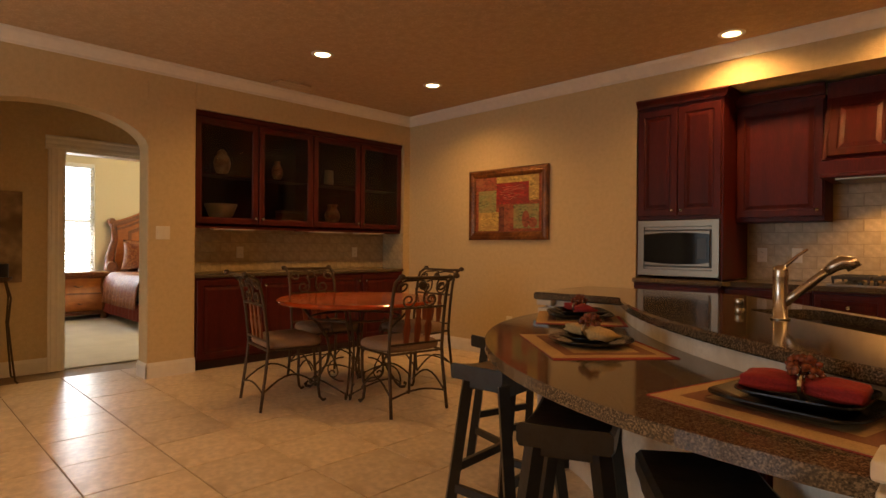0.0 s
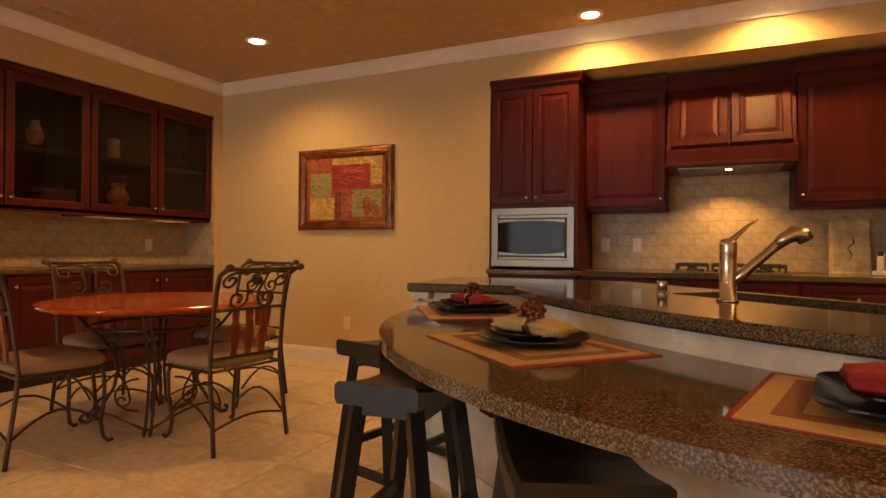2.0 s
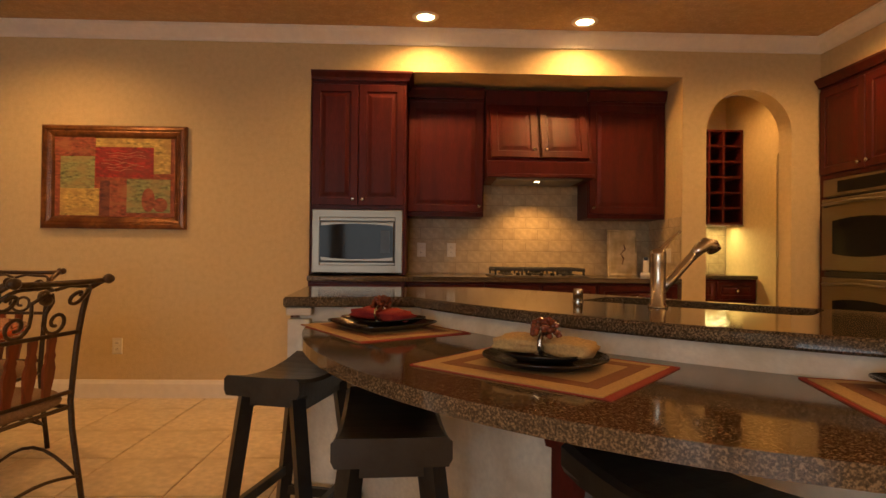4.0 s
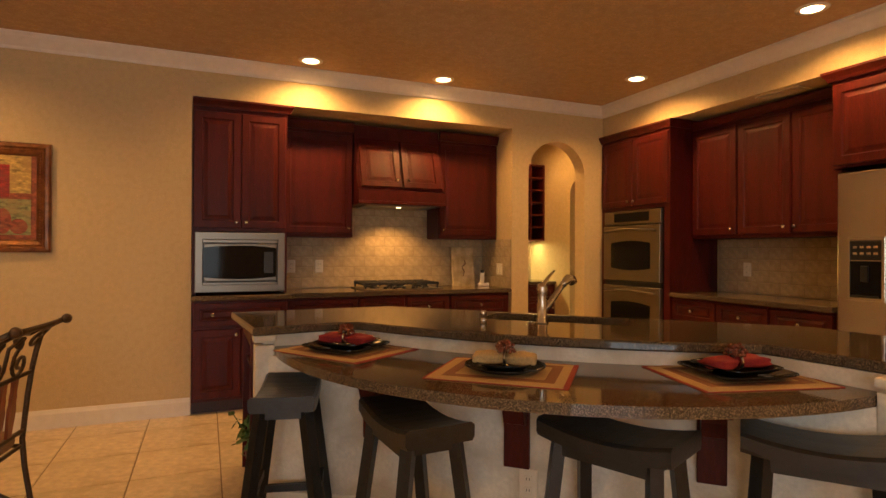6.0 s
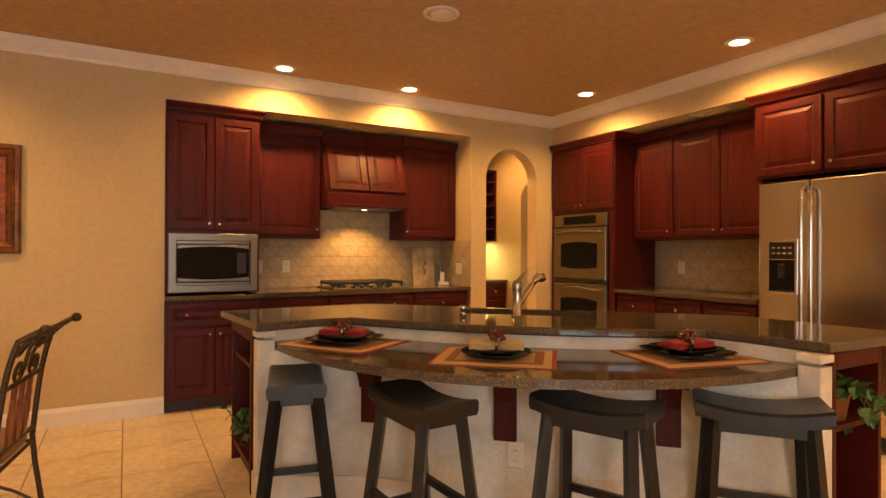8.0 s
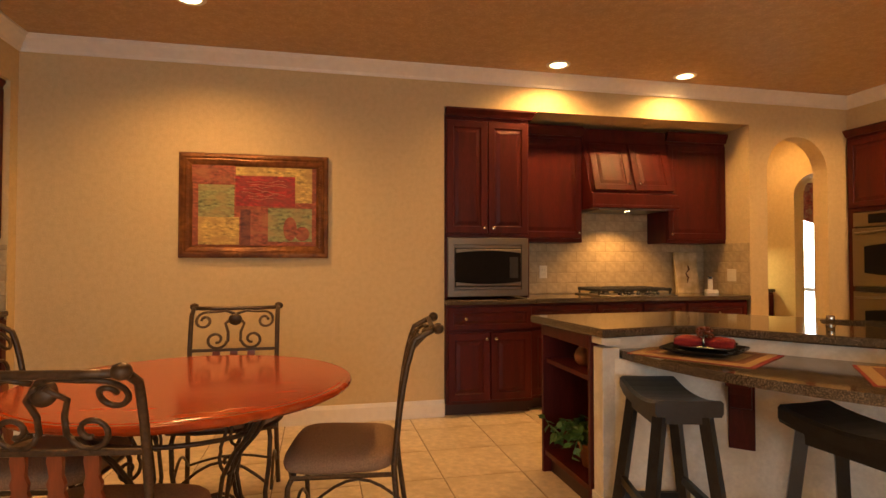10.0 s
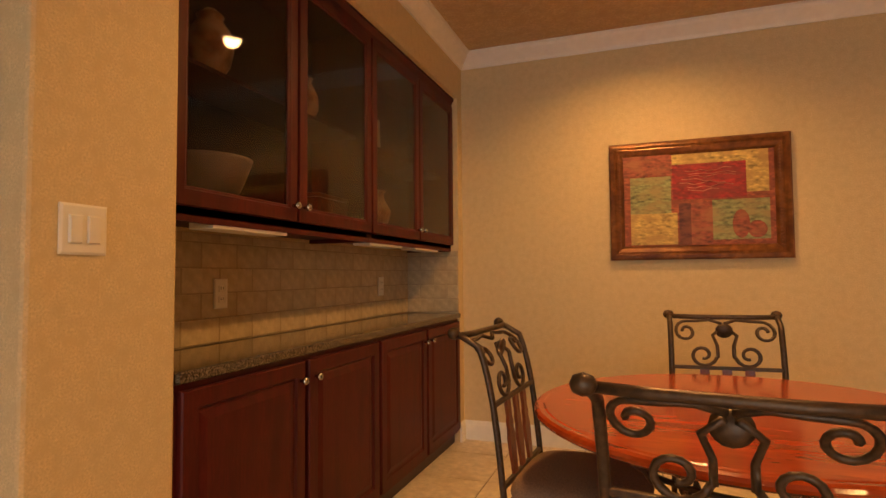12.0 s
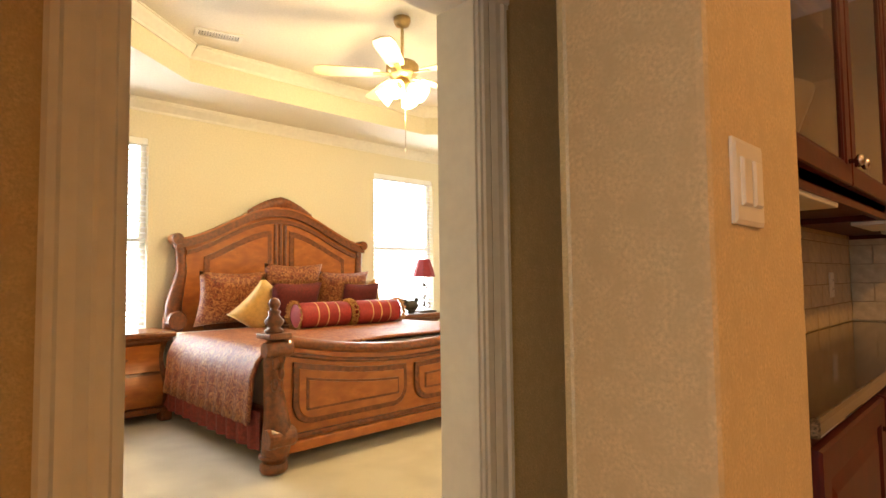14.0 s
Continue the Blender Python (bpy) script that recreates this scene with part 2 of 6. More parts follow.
def ring_frame(x0, x1, z0, z1, section):
    """A frame round an opening, facing -y: section of (inset, y), closed on itself."""
    bm = bmesh.new()
    rings = [[bm.verts.new(p) for p in ((x0 + i, y, z0 + i), (x1 - i, y, z0 + i), (x1 - i, y, z1 - i), (x0 + i, y, z1 - i))] for i, y in section]
    for a, b in zip(rings, rings[1:] + rings[:1]):
        for k in range(4):
            bm.faces.new((a[k], a[(k + 1) % 4], b[(k + 1) % 4], b[k]))
    return bm


RAISED = [(0.0, -0.014), (0.004, -0.02), (0.055, -0.02), (0.062, -0.012), (0.072, -0.012), (0.098, -0.019)]


def knob(parent, x, y, z):
    bm = lathe(bmesh.new(), [(0.006, 0), (0.006, 0.012), (0.014, 0.018), (0.016, 0.025), (0.011, 0.032), (0.003, 0.034)], 12,
               pose(x, y, z, 90))
    return part("knob", bm, NICKEL, parent, "brushed nickel knob", True)


def raised_door(parent, x0, x1, z0, z1, y=0.0, name="door", kx=None, kz=None, mat=None, tilt=0.0, flat=False):
    """A raised-panel door whose front stands 20 mm before y; with a knob."""
    w, h = x1 - x0, z1 - z0
    k = min(1.0, min(w, h) / 0.24)
    loops = [(i * k, d) for i, d in RAISED]
    bm = rect_loft(bmesh.new(), w, h, loops)
    ob = part(name, bm, mat or CHERRY, parent)
    ob.matrix_basis = pose(x0, y, z0, tilt)
    if kx is not None:
        knob(ob, kx - x0, -0.02, kz - z0)
    return ob


def plate(name, label, category, m, w=0.075, h=0.12, holes=2):
    """A wall plate facing -y with sockets or rockers."""
    t = thing(name, label, category, m)
    part("cover", rect_loft(bmesh.new(), w, h, [(0, -0.004), (0.006, -0.007)], m=pose(-w / 2, 0, -h / 2)), PLATE_WHITE, t)
    if holes == 2 and w < 0.1:
        for dz in (-0.022, 0.022):
            bm = boxed(-0.017, 0.017, -0.010, -0.007, dz - 0.014, dz + 0.014, 0.003)
            s = part("socket", bm, PLATE_WHITE, t)
            bm = bmesh.new()
            for dx in (-0.006, 0.006):
                box(bm, dx - 0.0012, dx + 0.0012, -0.0106, -0.0095, dz - 0.004, dz + 0.006)
            part("slot", bm, BLACK, s)
    else:
        for i in range(holes):
            dx = (i - (holes - 1) / 2) * 0.046
            part("rocker", rect_loft(bmesh.new(), 0.033, 0.066, [(0, -0.009), (0.003, -0.012)], m=pose(dx - 0.0165, 0, -0.033)), PLATE_WHITE, t)
    return t

# ---- the setting ----
CEIL_Z = 2.78
NY, WX, EX = 5.0, -5.0, 1.93


def arch_piece(bm, u0, u1, spring, rise, top, d0, d1, along):
    """The wall over an arched opening from u0 to u1, between depths d0 and d1, running along x or y."""
    n, c, half = 24, (u0 + u1) / 2, (u1 - u0) / 2
    curve = [(c - half * math.cos(math.pi * i / n), spring + rise * math.sin(math.pi * i / n)) for i in range(n + 1)]
    for (ua, za), (ub, zb) in zip(curve, curve[1:]):
        quad = [(ua, za), (ub, zb), (ub, top), (ua, top)]
        vs = []
        for d in (d0, d1):
            vs.append([bm.verts.new((u, d, z) if along == "x" else (d, u, z)) for u, z in quad])
        a, b = vs
        bm.faces.new(a)
        bm.faces.new(b[::-1])
        bm.faces.new((a[0], b[0], b[1], a[1]))
        bm.faces.new((a[2], b[2], b[3], a[3]))
    return bm


# floor slab under the tiles, bedroom carpet
structure("floor", boxed(-5.95, 3.2, -4.0, 8.5, -0.12, -0.006), GROUT, "tiled floor of beige stone-look ceramic tiles", "floor")
structure("floor_bedroom", boxed(-10.5, -5.95, -0.5, 7.1, -0.12, 0.0), CARPET, "pale cream bedroom carpet", "carpet")

bm = boxed(-5.89, 3.2, -4.0, 8.5, CEIL_Z, CEIL_Z + 0.12)
structure("ceiling", bm, CEIL, "textured tan ceiling with recessed lights", "ceiling")

# north wall: solid stretch, cooking alcove, pier, pantry arch
bm = bmesh.new()
box(bm, -5.6, -2.0, NY, NY + 0.75, 0, CEIL_Z)
box(bm, -2.0, 0.845, NY, NY + 0.64, 2.475, CEIL_Z)
box(bm, -2.0, 0.845, NY + 0.64, NY + 0.75, 0, CEIL_Z)
box(bm, 0.845, 1.03, NY, NY + 0.75, 0, CEIL_Z)
box(bm, 1.70, 2.6, NY, NY + 0.16, 0, CEIL_Z)
arch_piece(bm, 1.03, 1.70, 2.06, 0.33, CEIL_Z, NY, NY + 0.16, "x")
structure("wall_north", bm, PAINT, "warm tan textured wall with a cooking alcove and an arch", "wall")

# west wall: arch to the vestibule, pier, cabinet recess
bm = bmesh.new()
box(bm, WX - 0.215, WX, -4.0, 0.54, 0, CEIL_Z)
box(bm, WX - 0.215, WX, 1.93, 2.345, 0, CEIL_Z, 0.012)
arch_piece(bm, 0.54, 1.93, 2.02, 0.28, CEIL_Z, WX - 0.215, WX, "y")
box(bm, WX - 0.40, WX, 2.345, 4.9, 2.44, CEIL_Z)
box(bm, WX - 0.40, WX, 4.9, NY, 0, CEIL_Z)
box(bm, WX - 0.50, WX - 0.40, 2.345, NY, 0, CEIL_Z)
structure("wall_west", bm, PAINT, "warm tan textured wall with an arched opening", "wall")

# vestibule behind the arch
DX, DY0, DY1, DZ = -5.89, 1.49, 2.485, 2.045
bm = bmesh.new()
box(bm, DX - 0.12, DX, -1.0, DY0, 0, CEIL_Z)
box(bm, DX - 0.12, DX, DY1, 3.1, 0, CEIL_Z)
box(bm, DX - 0.12, DX, DY0, DY1, DZ, CEIL_Z)
box(bm, DX, WX - 0.50, 3.0, 3.1, 0, CEIL_Z)
box(bm, DX, WX - 0.215, -1.1, -1.0, 0, CEIL_Z)
structure("wall_vestibule", bm, PAINT, "tan wall of a small vestibule", "wall")

# east side: soffit, recess, and the wall that runs on to the south
bm = bmesh.new()
box(bm, EX, 2.52, 1.60, NY, 2.475, CEIL_Z)
box(bm, 2.52, 2.64, 1.60, NY, 0, CEIL_Z)
box(bm, EX, 2.64, -4.0, 1.60, 0, CEIL_Z)
structure("wall_east", bm, PAINT, "tan soffit wall over built-in cabinets", "wall")

# south wall with two windows that show as reflections
bm = bmesh.new()
box(bm, -5.2, 2.6, -4.12, -4.0, 0, 0.6)
box(bm, -5.2, 2.6, -4.12, -4.0, 2.3, CEIL_Z)
box(bm, -5.2, -4.8, -4.12, -4.0, 0.6, 2.3)
box(bm, -3.35, -3.05, -4.12, -4.0, 0.6, 2.3)
box(bm, -1.6, 2.6, -4.12, -4.0, 0.6, 2.3)
structure("wall_south", bm, PAINT, "tan wall with two daylit windows", "wall")
window_light(-4.075, -3.95, 1.45, 1.4, 1.6, (-4.075, 3, 1.2), 34, (0.82, 0.92, 1.0))
window_light(-2.325, -3.95, 1.45, 1.4, 1.6, (-2.325, 3, 1.2), 34, (0.82, 0.92, 1.0))

# pantry passage beyond the kitchen arch
bm = bmesh.new()
box(bm, 0.72, 0.84, NY + 0.75, 6.72, 0, CEIL_Z)
box(bm, 2.05, 2.17, NY + 0.16, 5.25, 0, CEIL_Z)
box(bm, 2.05, 2.17, 5.74, 6.6, 0, CEIL_Z)
arch_piece(bm, 5.25, 5.74, 1.95, 0.2, CEIL_Z, 2.05, 2.17, "y")
box(bm, 0.84, 2.17, 6.6, 6.72, 0, CEIL_Z)
box(bm, 2.17, 3.2, 8.3, 8.42, 0, CEIL_Z)
box(bm, 3.1, 3.2, NY, 6.2, 0, CEIL_Z)
box(bm, 3.1, 3.2, 7.1, 8.3, 0, CEIL_Z)
box(bm, 3.1, 3.2, 6.2, 7.1, 2.2, CEIL_Z)
box(bm, 2.17, 3.2, NY + 0.16, NY + 0.26, 0, CEIL_Z)
structure("wall_pantry", bm, PAINT, "warm tan wall of the pantry passage", "wall")

# bedroom shell with tray ceiling
BX, BY = -10.3, 6.7
W1, W2, WZ0, WZ1 = (1.87, 2.82), (5.40, 6.39), 0.62, 2.48
bm = bmesh.new()
for y0, y1 in ((-0.4, W1[0]), (W1[1], W2[0]), (W2[1], BY)):
    box(bm, BX - 0.14, BX, y0, y1, 0, 3.3)
for y0, y1 in (W1, W2):
    box(bm, BX - 0.14, BX, y0, y1, 0, WZ0)
    box(bm, BX - 0.14, BX, y0, y1, WZ1, 3.3)
box(bm, BX, DX - 0.12, BY, BY + 0.12, 0, 3.3)
box(bm, BX, DX - 0.12, -0.52, -0.4, 0, 3.3)
box(bm, DX - 0.16, DX - 0.12, -0.4, DY0, 0, 3.3)
box(bm, DX - 0.16, DX - 0.12, DY1, BY, 0, 3.3)
box(bm, DX - 0.16, DX - 0.12, DY0, DY1, DZ, 3.3)
structure("wall_bedroom", bm, BEDPAINT, "pale yellow bedroom wall", "wall")

BZ, TZ = 2.83, 3.13
oct_ = [(-9.52, 2.90), (-9.52, 5.55), (-9.0, 6.1), (-7.35, 6.1), (-6.85, 5.55), (-6.85, 1.5), (-7.35, 0.95), (-8.1, 1.15)]
outer = [(BX, BY), (DX - 0.16, BY), (DX - 0.16, -0.4), (BX, -0.4)]
bm = bmesh.new()
vo, vi = [bm.verts.new((x, y, BZ)) for x, y in outer], [bm.verts.new((x, y, BZ)) for x, y in oct_]
vt = [bm.verts.new((x, y, TZ)) for x, y in oct_]
es = [bm.edges.new((a[i], a[(i + 1) % len(a)])) for a in (vo, vi) for i in range(len(a))]
bmesh.ops.triangle_fill(bm, edges=es, use_beauty=True)
bm.faces.new(vt)
structure("ceiling_bedroom", bm, BEDCEIL, "white bedroom tray ceiling", "ceiling")
bm = bmesh.new()
lo, hi = [bm.verts.new((x, y, BZ)) for x, y in oct_], [bm.verts.new((x, y, TZ)) for x, y in oct_]
for i in range(8):
    bm.faces.new((lo[i], lo[(i + 1) % 8], hi[(i + 1) % 8], hi[i]))
structure("trim_tray", bm, BEDPAINT, "pale yellow riser of the tray ceiling", "ceiling trim")

CROWN = [(0, 0), (0, -0.105), (0.012, -0.105), (0.018, -0.085), (0.045, -0.055), (0.07, -0.03), (0.078, -0.012), (0.09, -0.012), (0.09, 0)]


def run(bm, a, b, z, side, section, mitre0=0.0, mitre1=0.0):
    """A moulding from a to b; the section's first number goes out of the wall, to the left of the way if side is 1."""
    a, b = Vector((*a, 0)), Vector((*b, 0))
    d = (b - a).normalized()
    out = Vector((-d.y, d.x, 0)) * side
    rings = []
    for p, k in ((a, mitre0), (b, -mitre1)):
        rings.append([bm.verts.new(p + out * u + d * (u * k) + Vector((0, 0, z + v))) for u, v in section])
    n = len(section)
    for i in range(n):
        bm.faces.new((rings[0][i], rings[0][(i + 1) % n], rings[1][(i + 1) % n], rings[1][i]))
    bm.faces.new(rings[0])
    bm.faces.new(rings[1][::-1])


for i, (a, b) in enumerate((((WX, NY), (EX, NY)), ((WX, -4.0), (WX, NY)), ((EX, NY), (EX, -4.0)))):
    bm = bmesh.new()
    run(bm, a, b, CEIL_Z, -1, CROWN, 1 if i != 1 else 0, 1 if i != 2 else 0)
    structure("trim_crown_%d" % (i + 1), bm, WHITE, "white crown moulding along the ceiling", "crown moulding")
bm = bmesh.new()
run(bm, (BX, -0.4), (BX, BY), BZ, -1, CROWN, 0, 1)
structure("trim_bedroom_crown_1", bm, WHITE, "white crown moulding", "crown moulding")
bm = bmesh.new()
run(bm, (BX, BY), (DX - 0.16, BY), BZ, -1, CROWN, 1, 0)
structure("trim_bedroom_crown_2", bm, WHITE, "white crown moulding", "crown moulding")
bm = bmesh.new()
for i in range(8):
    run(bm, oct_[i], oct_[(i + 1) % 8], TZ, -1, CROWN, 0.4, 0.4)
structure("trim_tray_crown", bm, WHITE, "white crown moulding inside the tray", "crown moulding")

BASE = [(0, 0), (0.014, 0), (0.014, 0.105), (0.009, 0.12), (0.005, 0.135), (0, 0.135)]
for i, (a, b, s) in enumerate((((WX, NY), (-2.0, NY), -1), ((WX, 4.9), (WX, NY), -1), ((WX, 1.92), (WX, 2.345), -1),
                               ((WX - 0.215, 1.93), (WX + 0.014, 1.93), -1), ((DX, -1.0), (DX, DY0 - 0.11), -1), ((DX, DY1 + 0.11), (DX, 3.0), -1), ((WX, -4.0), (WX, 0.54), -1),
                               ((BX, -0.4), (BX, BY), -1))):
    bm = bmesh.new()
    run(bm, a, b, 0, s, BASE)
    structure("baseboard_%d" % (i + 1), bm, WHITE, "white painted baseboard", "baseboard")

# bedroom door casing (the door itself is swung away)
CASE = [(0, 0), (0.125, 0), (0.13, 0.018), (0.122, 0.026), (0.108, 0.026), (0.10, 0.018), (0.075, 0.020), (0.05, 0.014), (0.042, 0.018), (0.018, 0.018), (0.012, 0.012), (0.0, 0.012)]
door_1 = thing("door_1", "white moulded casing of an open bedroom doorway", "door frame", pose(DX, DY0, 0), kind="structure")
w = DY1 - DY0
for nm, x0, x1, z0, z1 in (("jamb", -0.165, 0.0, 0, DZ), ):
    part("jamb", boxed(x0, x1, -0.002, 0.018, z0, z1), WHITE, door_1)
    part("jamb", boxed(x0, x1, w - 0.018, w + 0.002, z0, z1), WHITE, door_1)
    part("head", boxed(x0, x1, 0.018, w - 0.018, z1 - 0.018, z1 + 0.002), WHITE, door_1)
for y0, s in ((0.008, -1), (w - 0.008, 1)):
    bm = bmesh.new()
    prism(bm, [(v, y0 + s * u) for u, v in CASE], 0, DZ - 0.008)
    part("casing", bm, WHITE, door_1)
bm = bmesh.new()
prism(bm, [(u, v) for u, v in CASE], -0.14, w + 0.14, m=Matrix(((0, 1, 0, 0), (0, 0, 1, 0), (1, 0, 0, DZ - 0.008), (0, 0, 0, 1))))
part("casing", bm, WHITE, door_1)
part("strike_plate", boxed(-0.10, -0.07, 0.018, 0.021, 0.92, 1.0), BLACK, door_1, "dark metal strike plate")
part("threshold", boxed(-0.09, -0.03, 0, w, 0, 0.008), CARPET, door_1)

# bedroom windows with white blinds
BLIND = material("blind_slat", (0.9, 0.9, 0.9), 0.5, scale=20, vary=0.02)
DAY = glowing("day_sky", (0.93, 0.97, 1.0), 6.0)
for i, (y0, y1) in enumerate((W1, W2)):
    wd = thing("window_%d" % (i + 1), "bright bedroom window with white blinds", "window", pose(BX, y0, WZ0), kind="structure")
    ww, hh = y1 - y0, WZ1 - WZ0
    bm = bmesh.new()
    box(bm, -0.12, -0.07, 0, 0.05, 0, hh)
    box(bm, -0.12, -0.07, ww - 0.05, ww, 0, hh)
    box(bm, -0.12, -0.07, 0.05, ww - 0.05, 0, 0.05)
    box(bm, -0.12, -0.07, 0.05, ww - 0.05, hh - 0.05, hh)
    box(bm, -0.12, -0.07, 0.05, ww - 0.05, hh / 2 - 0.025, hh / 2 + 0.025)
    part("window_frame", bm, WHITE, wd)
    p = part("pane", boxed(-0.10, -0.095, 0.05, ww - 0.05, 0.05, hh - 0.05), GLASS, wd)
    p.visible_shadow = False
    part("window_sill", boxed(-0.06, 0.05, -0.03, ww + 0.03, -0.03, -0.002, 0.006), WHITE, wd)
    part("head_rail", boxed(-0.055, -0.01, 0.005, ww - 0.005, hh - 0.06, hh), BLIND, wd)
    slat = mesh_of("slat", boxed(-0.022, 0.022, 0.01, ww - 0.01, -0.0015, 0.0015), BLIND)
    for k in range(36):
        s = new("slat", slat)
        s.parent = wd
        s.matrix_basis = pose(-0.032, 0, 0.03 + k * (hh - 0.1) / 35, 0, 20)
    structure("backdrop_%d" % (i + 1), boxed(BX - 0.9, BX - 0.88, y0 - 0.8, y1 + 0.8, 0, 3.3), DAY, "overexposed daylight outside the window", "sky")
    window_light(BX - 0.005, (y0 + y1) / 2, (WZ0 + WZ1) / 2, ww - 0.1, hh - 0.1, (BX + 3, (y0 + y1) / 2, 0.9), 42, (0.95, 0.97, 1.0))

# ---- recessed ceiling lights ----
CANS = [(-3.76, 2.89), (-3.73, 4.15), (-1.14, 4.725), (0.008, 4.748), (1.525, 4.05), (1.525, 2.52)]
UNSEEN_CANS = [(-3.75, -0.6), (-1.2, -0.9), (1.3, 0.2), (-3.75, -2.6), (-1.2, -2.8), (1.0, -2.2)]
BULB = glowing("lit_lens", (1.0, 0.72, 0.36), 14.0)
can = thing("recessed_light", "lit round recessed ceiling light with a white trim ring", "ceiling light", pose(*CANS[0], CEIL_Z), "recessed ceiling lights")
part("trim_ring", lathe(bmesh.new(), [(0.062, 0.0), (0.065, -0.007), (0.088, -0.006), (0.095, -0.001), (0.095, 0.0)], 28, closed=False), WHITE, can, smooth=True)
part("lens", lathe(bmesh.new(), [(0.063, -0.003), (0.062, -0.0025)], 24), BULB, can, "glowing frosted lens")
for x, y in CANS[1:]:
    copy_thing(can, pose(x, y, CEIL_Z))
    # unseen lights of the same kind, added behind the walk to brighten the room
for x, y in UNSEEN_CANS:
    copy_thing(can, pose(x, y, CEIL_Z))
for x, y in CANS + UNSEEN_CANS:
    can_light(x, y, CEIL_Z - 0.012, CAN_WATTS)

# ---- cabinets along the north wall ----
def carcass(parent, w, d, h, z0=0.0, y0=0.0, mat=None):
    return part("body", boxed(0, w, y0, y0 + d, z0, z0 + h, 0.002), mat or CHERRY, parent)


AX = -1.995
tall = thing("microwave_cabinet", "tall dark cherry cabinet with a microwave niche", "cabinet", pose(AX, NY + 0.01, 0))
TW = 0.715
bm = bmesh.new()
box(bm, 0, 0.022, 0.0, 0.62, 0.93, 2.40)
box(bm, TW - 0.022, TW, 0.0, 0.62, 0.93, 2.40)
box(bm, 0.022, TW - 0.022, 0.0, 0.62, 1.425, 2.40)
box(bm, 0.022, TW - 0.022, 0.5, 0.62, 0.93, 1.425)
part("body", bm, CHERRY, tall)
for i in range(2):
    x0 = 0.012 + i * (TW - 0.02) / 2
    x1 = x0 + (TW - 0.03) / 2
    raised_door(tall, x0, x1, 1.455, 2.37, 0, kx=(x1 - 0.035 if i == 0 else x0 + 0.035), kz=1.50)
bm = bmesh.new()
run(bm, (0, 0), (TW, 0), 2.40, -1, [(0, 0), (0.02, 0), (0.028, 0.02), (0.05, 0.05), (0.05, 0.066), (0, 0.066)], 0, -1)
run(bm, (TW, 0), (TW, 0.35), 2.40, -1, [(0, 0), (0.02, 0), (0.028, 0.02), (0.05, 0.05), (0.05, 0.066), (0, 0.066)], -1, 0)
part("cornice", bm, CHERRY, tall)

mw = thing("microwave", "built-in stainless steel microwave with a dark glass door", "microwave", pose(AX + 0.018, NY + 0.002, 0.945))
MW, MH = 0.68, 0.475
bm = rect_loft(bmesh.new(), MW, MH, [(0, -0.016), (0.004, -0.02), (0.055, -0.02), (0.06, -0.008)], back=0.008)
part("trim_kit", bm, STEEL, mw)
part("door", rect_loft(bmesh.new(), MW - 0.13, 0.30, [(0, -0.022), (0.006, -0.03), (0.02, -0.03)], m=pose(0.065, 0, 0.085)), STEEL, mw)
part("door_gap", rect_loft(bmesh.new(), MW - 0.114, 0.316, [(0, -0.0205), (0.002, -0.0215), (0.007, -0.0215), (0.008, -0.0205)], m=pose(0.057, 0, 0.077)), BLACK, mw)
bm = bmesh.new()
n, ww, hh = 12, 0.548, 0.232
pts = []
for s in (1, -1):
    for i in range(n + 1):
        u = -1 + 2 * i / n
        pts.append((s * u * ww / 2, s * (hh / 2 + 0.018 * (1 - u * u))))
prism(bm, [(x, -z) for x, z in pts][::-1], 0.030, 0.034, m=Matrix(((1, 0, 0, 0.335), (0, 0, -1, 0), (0, -1, 0, 0.236), (0, 0, 0, 1))))
part("window", bm, BLACKGLASS, mw, "dark glass window")
part("keypad", boxed(0.515, 0.585, -0.0365, -0.034, 0.15, 0.32), BLACK, mw)
part("lower_vent", boxed(0.075, MW - 0.075, -0.024, -0.02, 0.025, 0.045), STEEL, mw)
part("casing", boxed(0.03, MW - 0.03, 0.008, 0.42, 0.02, MH - 0.02), BLACK, mw)

# base cabinets under the cooking counter
basel = thing("base_cabinet", "dark cherry base cabinet with two drawers over two doors", "cabinet", pose(AX, NY - 0.045, 0), "kitchen base cabinets")
BW = 0.72
part("body", boxed(0, BW, 0.0, 0.62, 0.10, 0.882), CHERRY, basel)
# toe kicks take the darker copy: shade under the doors, set by colour
part("toe_kick", boxed(0.0, BW, 0.07, 0.62, 0, 0.10), CHERRY_SHADED, basel)
for i in range(2):
    x0 = 0.012 + i * (BW - 0.02) / 2
    x1 = x0 + (BW - 0.032) / 2
    raised_door(basel, x0, x1, 0.125, 0.66, 0, kx=(x1 - 0.035 if i == 0 else x0 + 0.035), kz=0.615)
raised_door(basel, 0.012, BW - 0.012, 0.685, 0.865, 0, "drawer_front", kx=0.15, kz=0.775)
x = AX + BW + 0.004
for w, nd in ((0.60, 1), (0.86, 2), (0.63, 1)):
    t = thing("base_cabinet", "dark cherry base cabinet under the cooking counter", "cabinet", pose(x, NY + 0.03, 0), "kitchen base cabinets")
    part("body", boxed(0, w, 0.0, 0.56, 0.10, 0.882), CHERRY, t)
    part("toe_kick", boxed(0.0, w, 0.07, 0.56, 0, 0.10), CHERRY_SHADED, t)
    for i in range(nd):
        x0, x1 = 0.01 + i * w / nd, (i + 1) * w / nd - 0.01
        raised_door(t, x0, x1, 0.125, 0.66, 0, kx=x1 - 0.04, kz=0.615)
        raised_door(t, x0, x1, 0.685, 0.865, 0, "drawer_front", kx=(x0 + x1) / 2, kz=0.775)
    x += w + 0.004
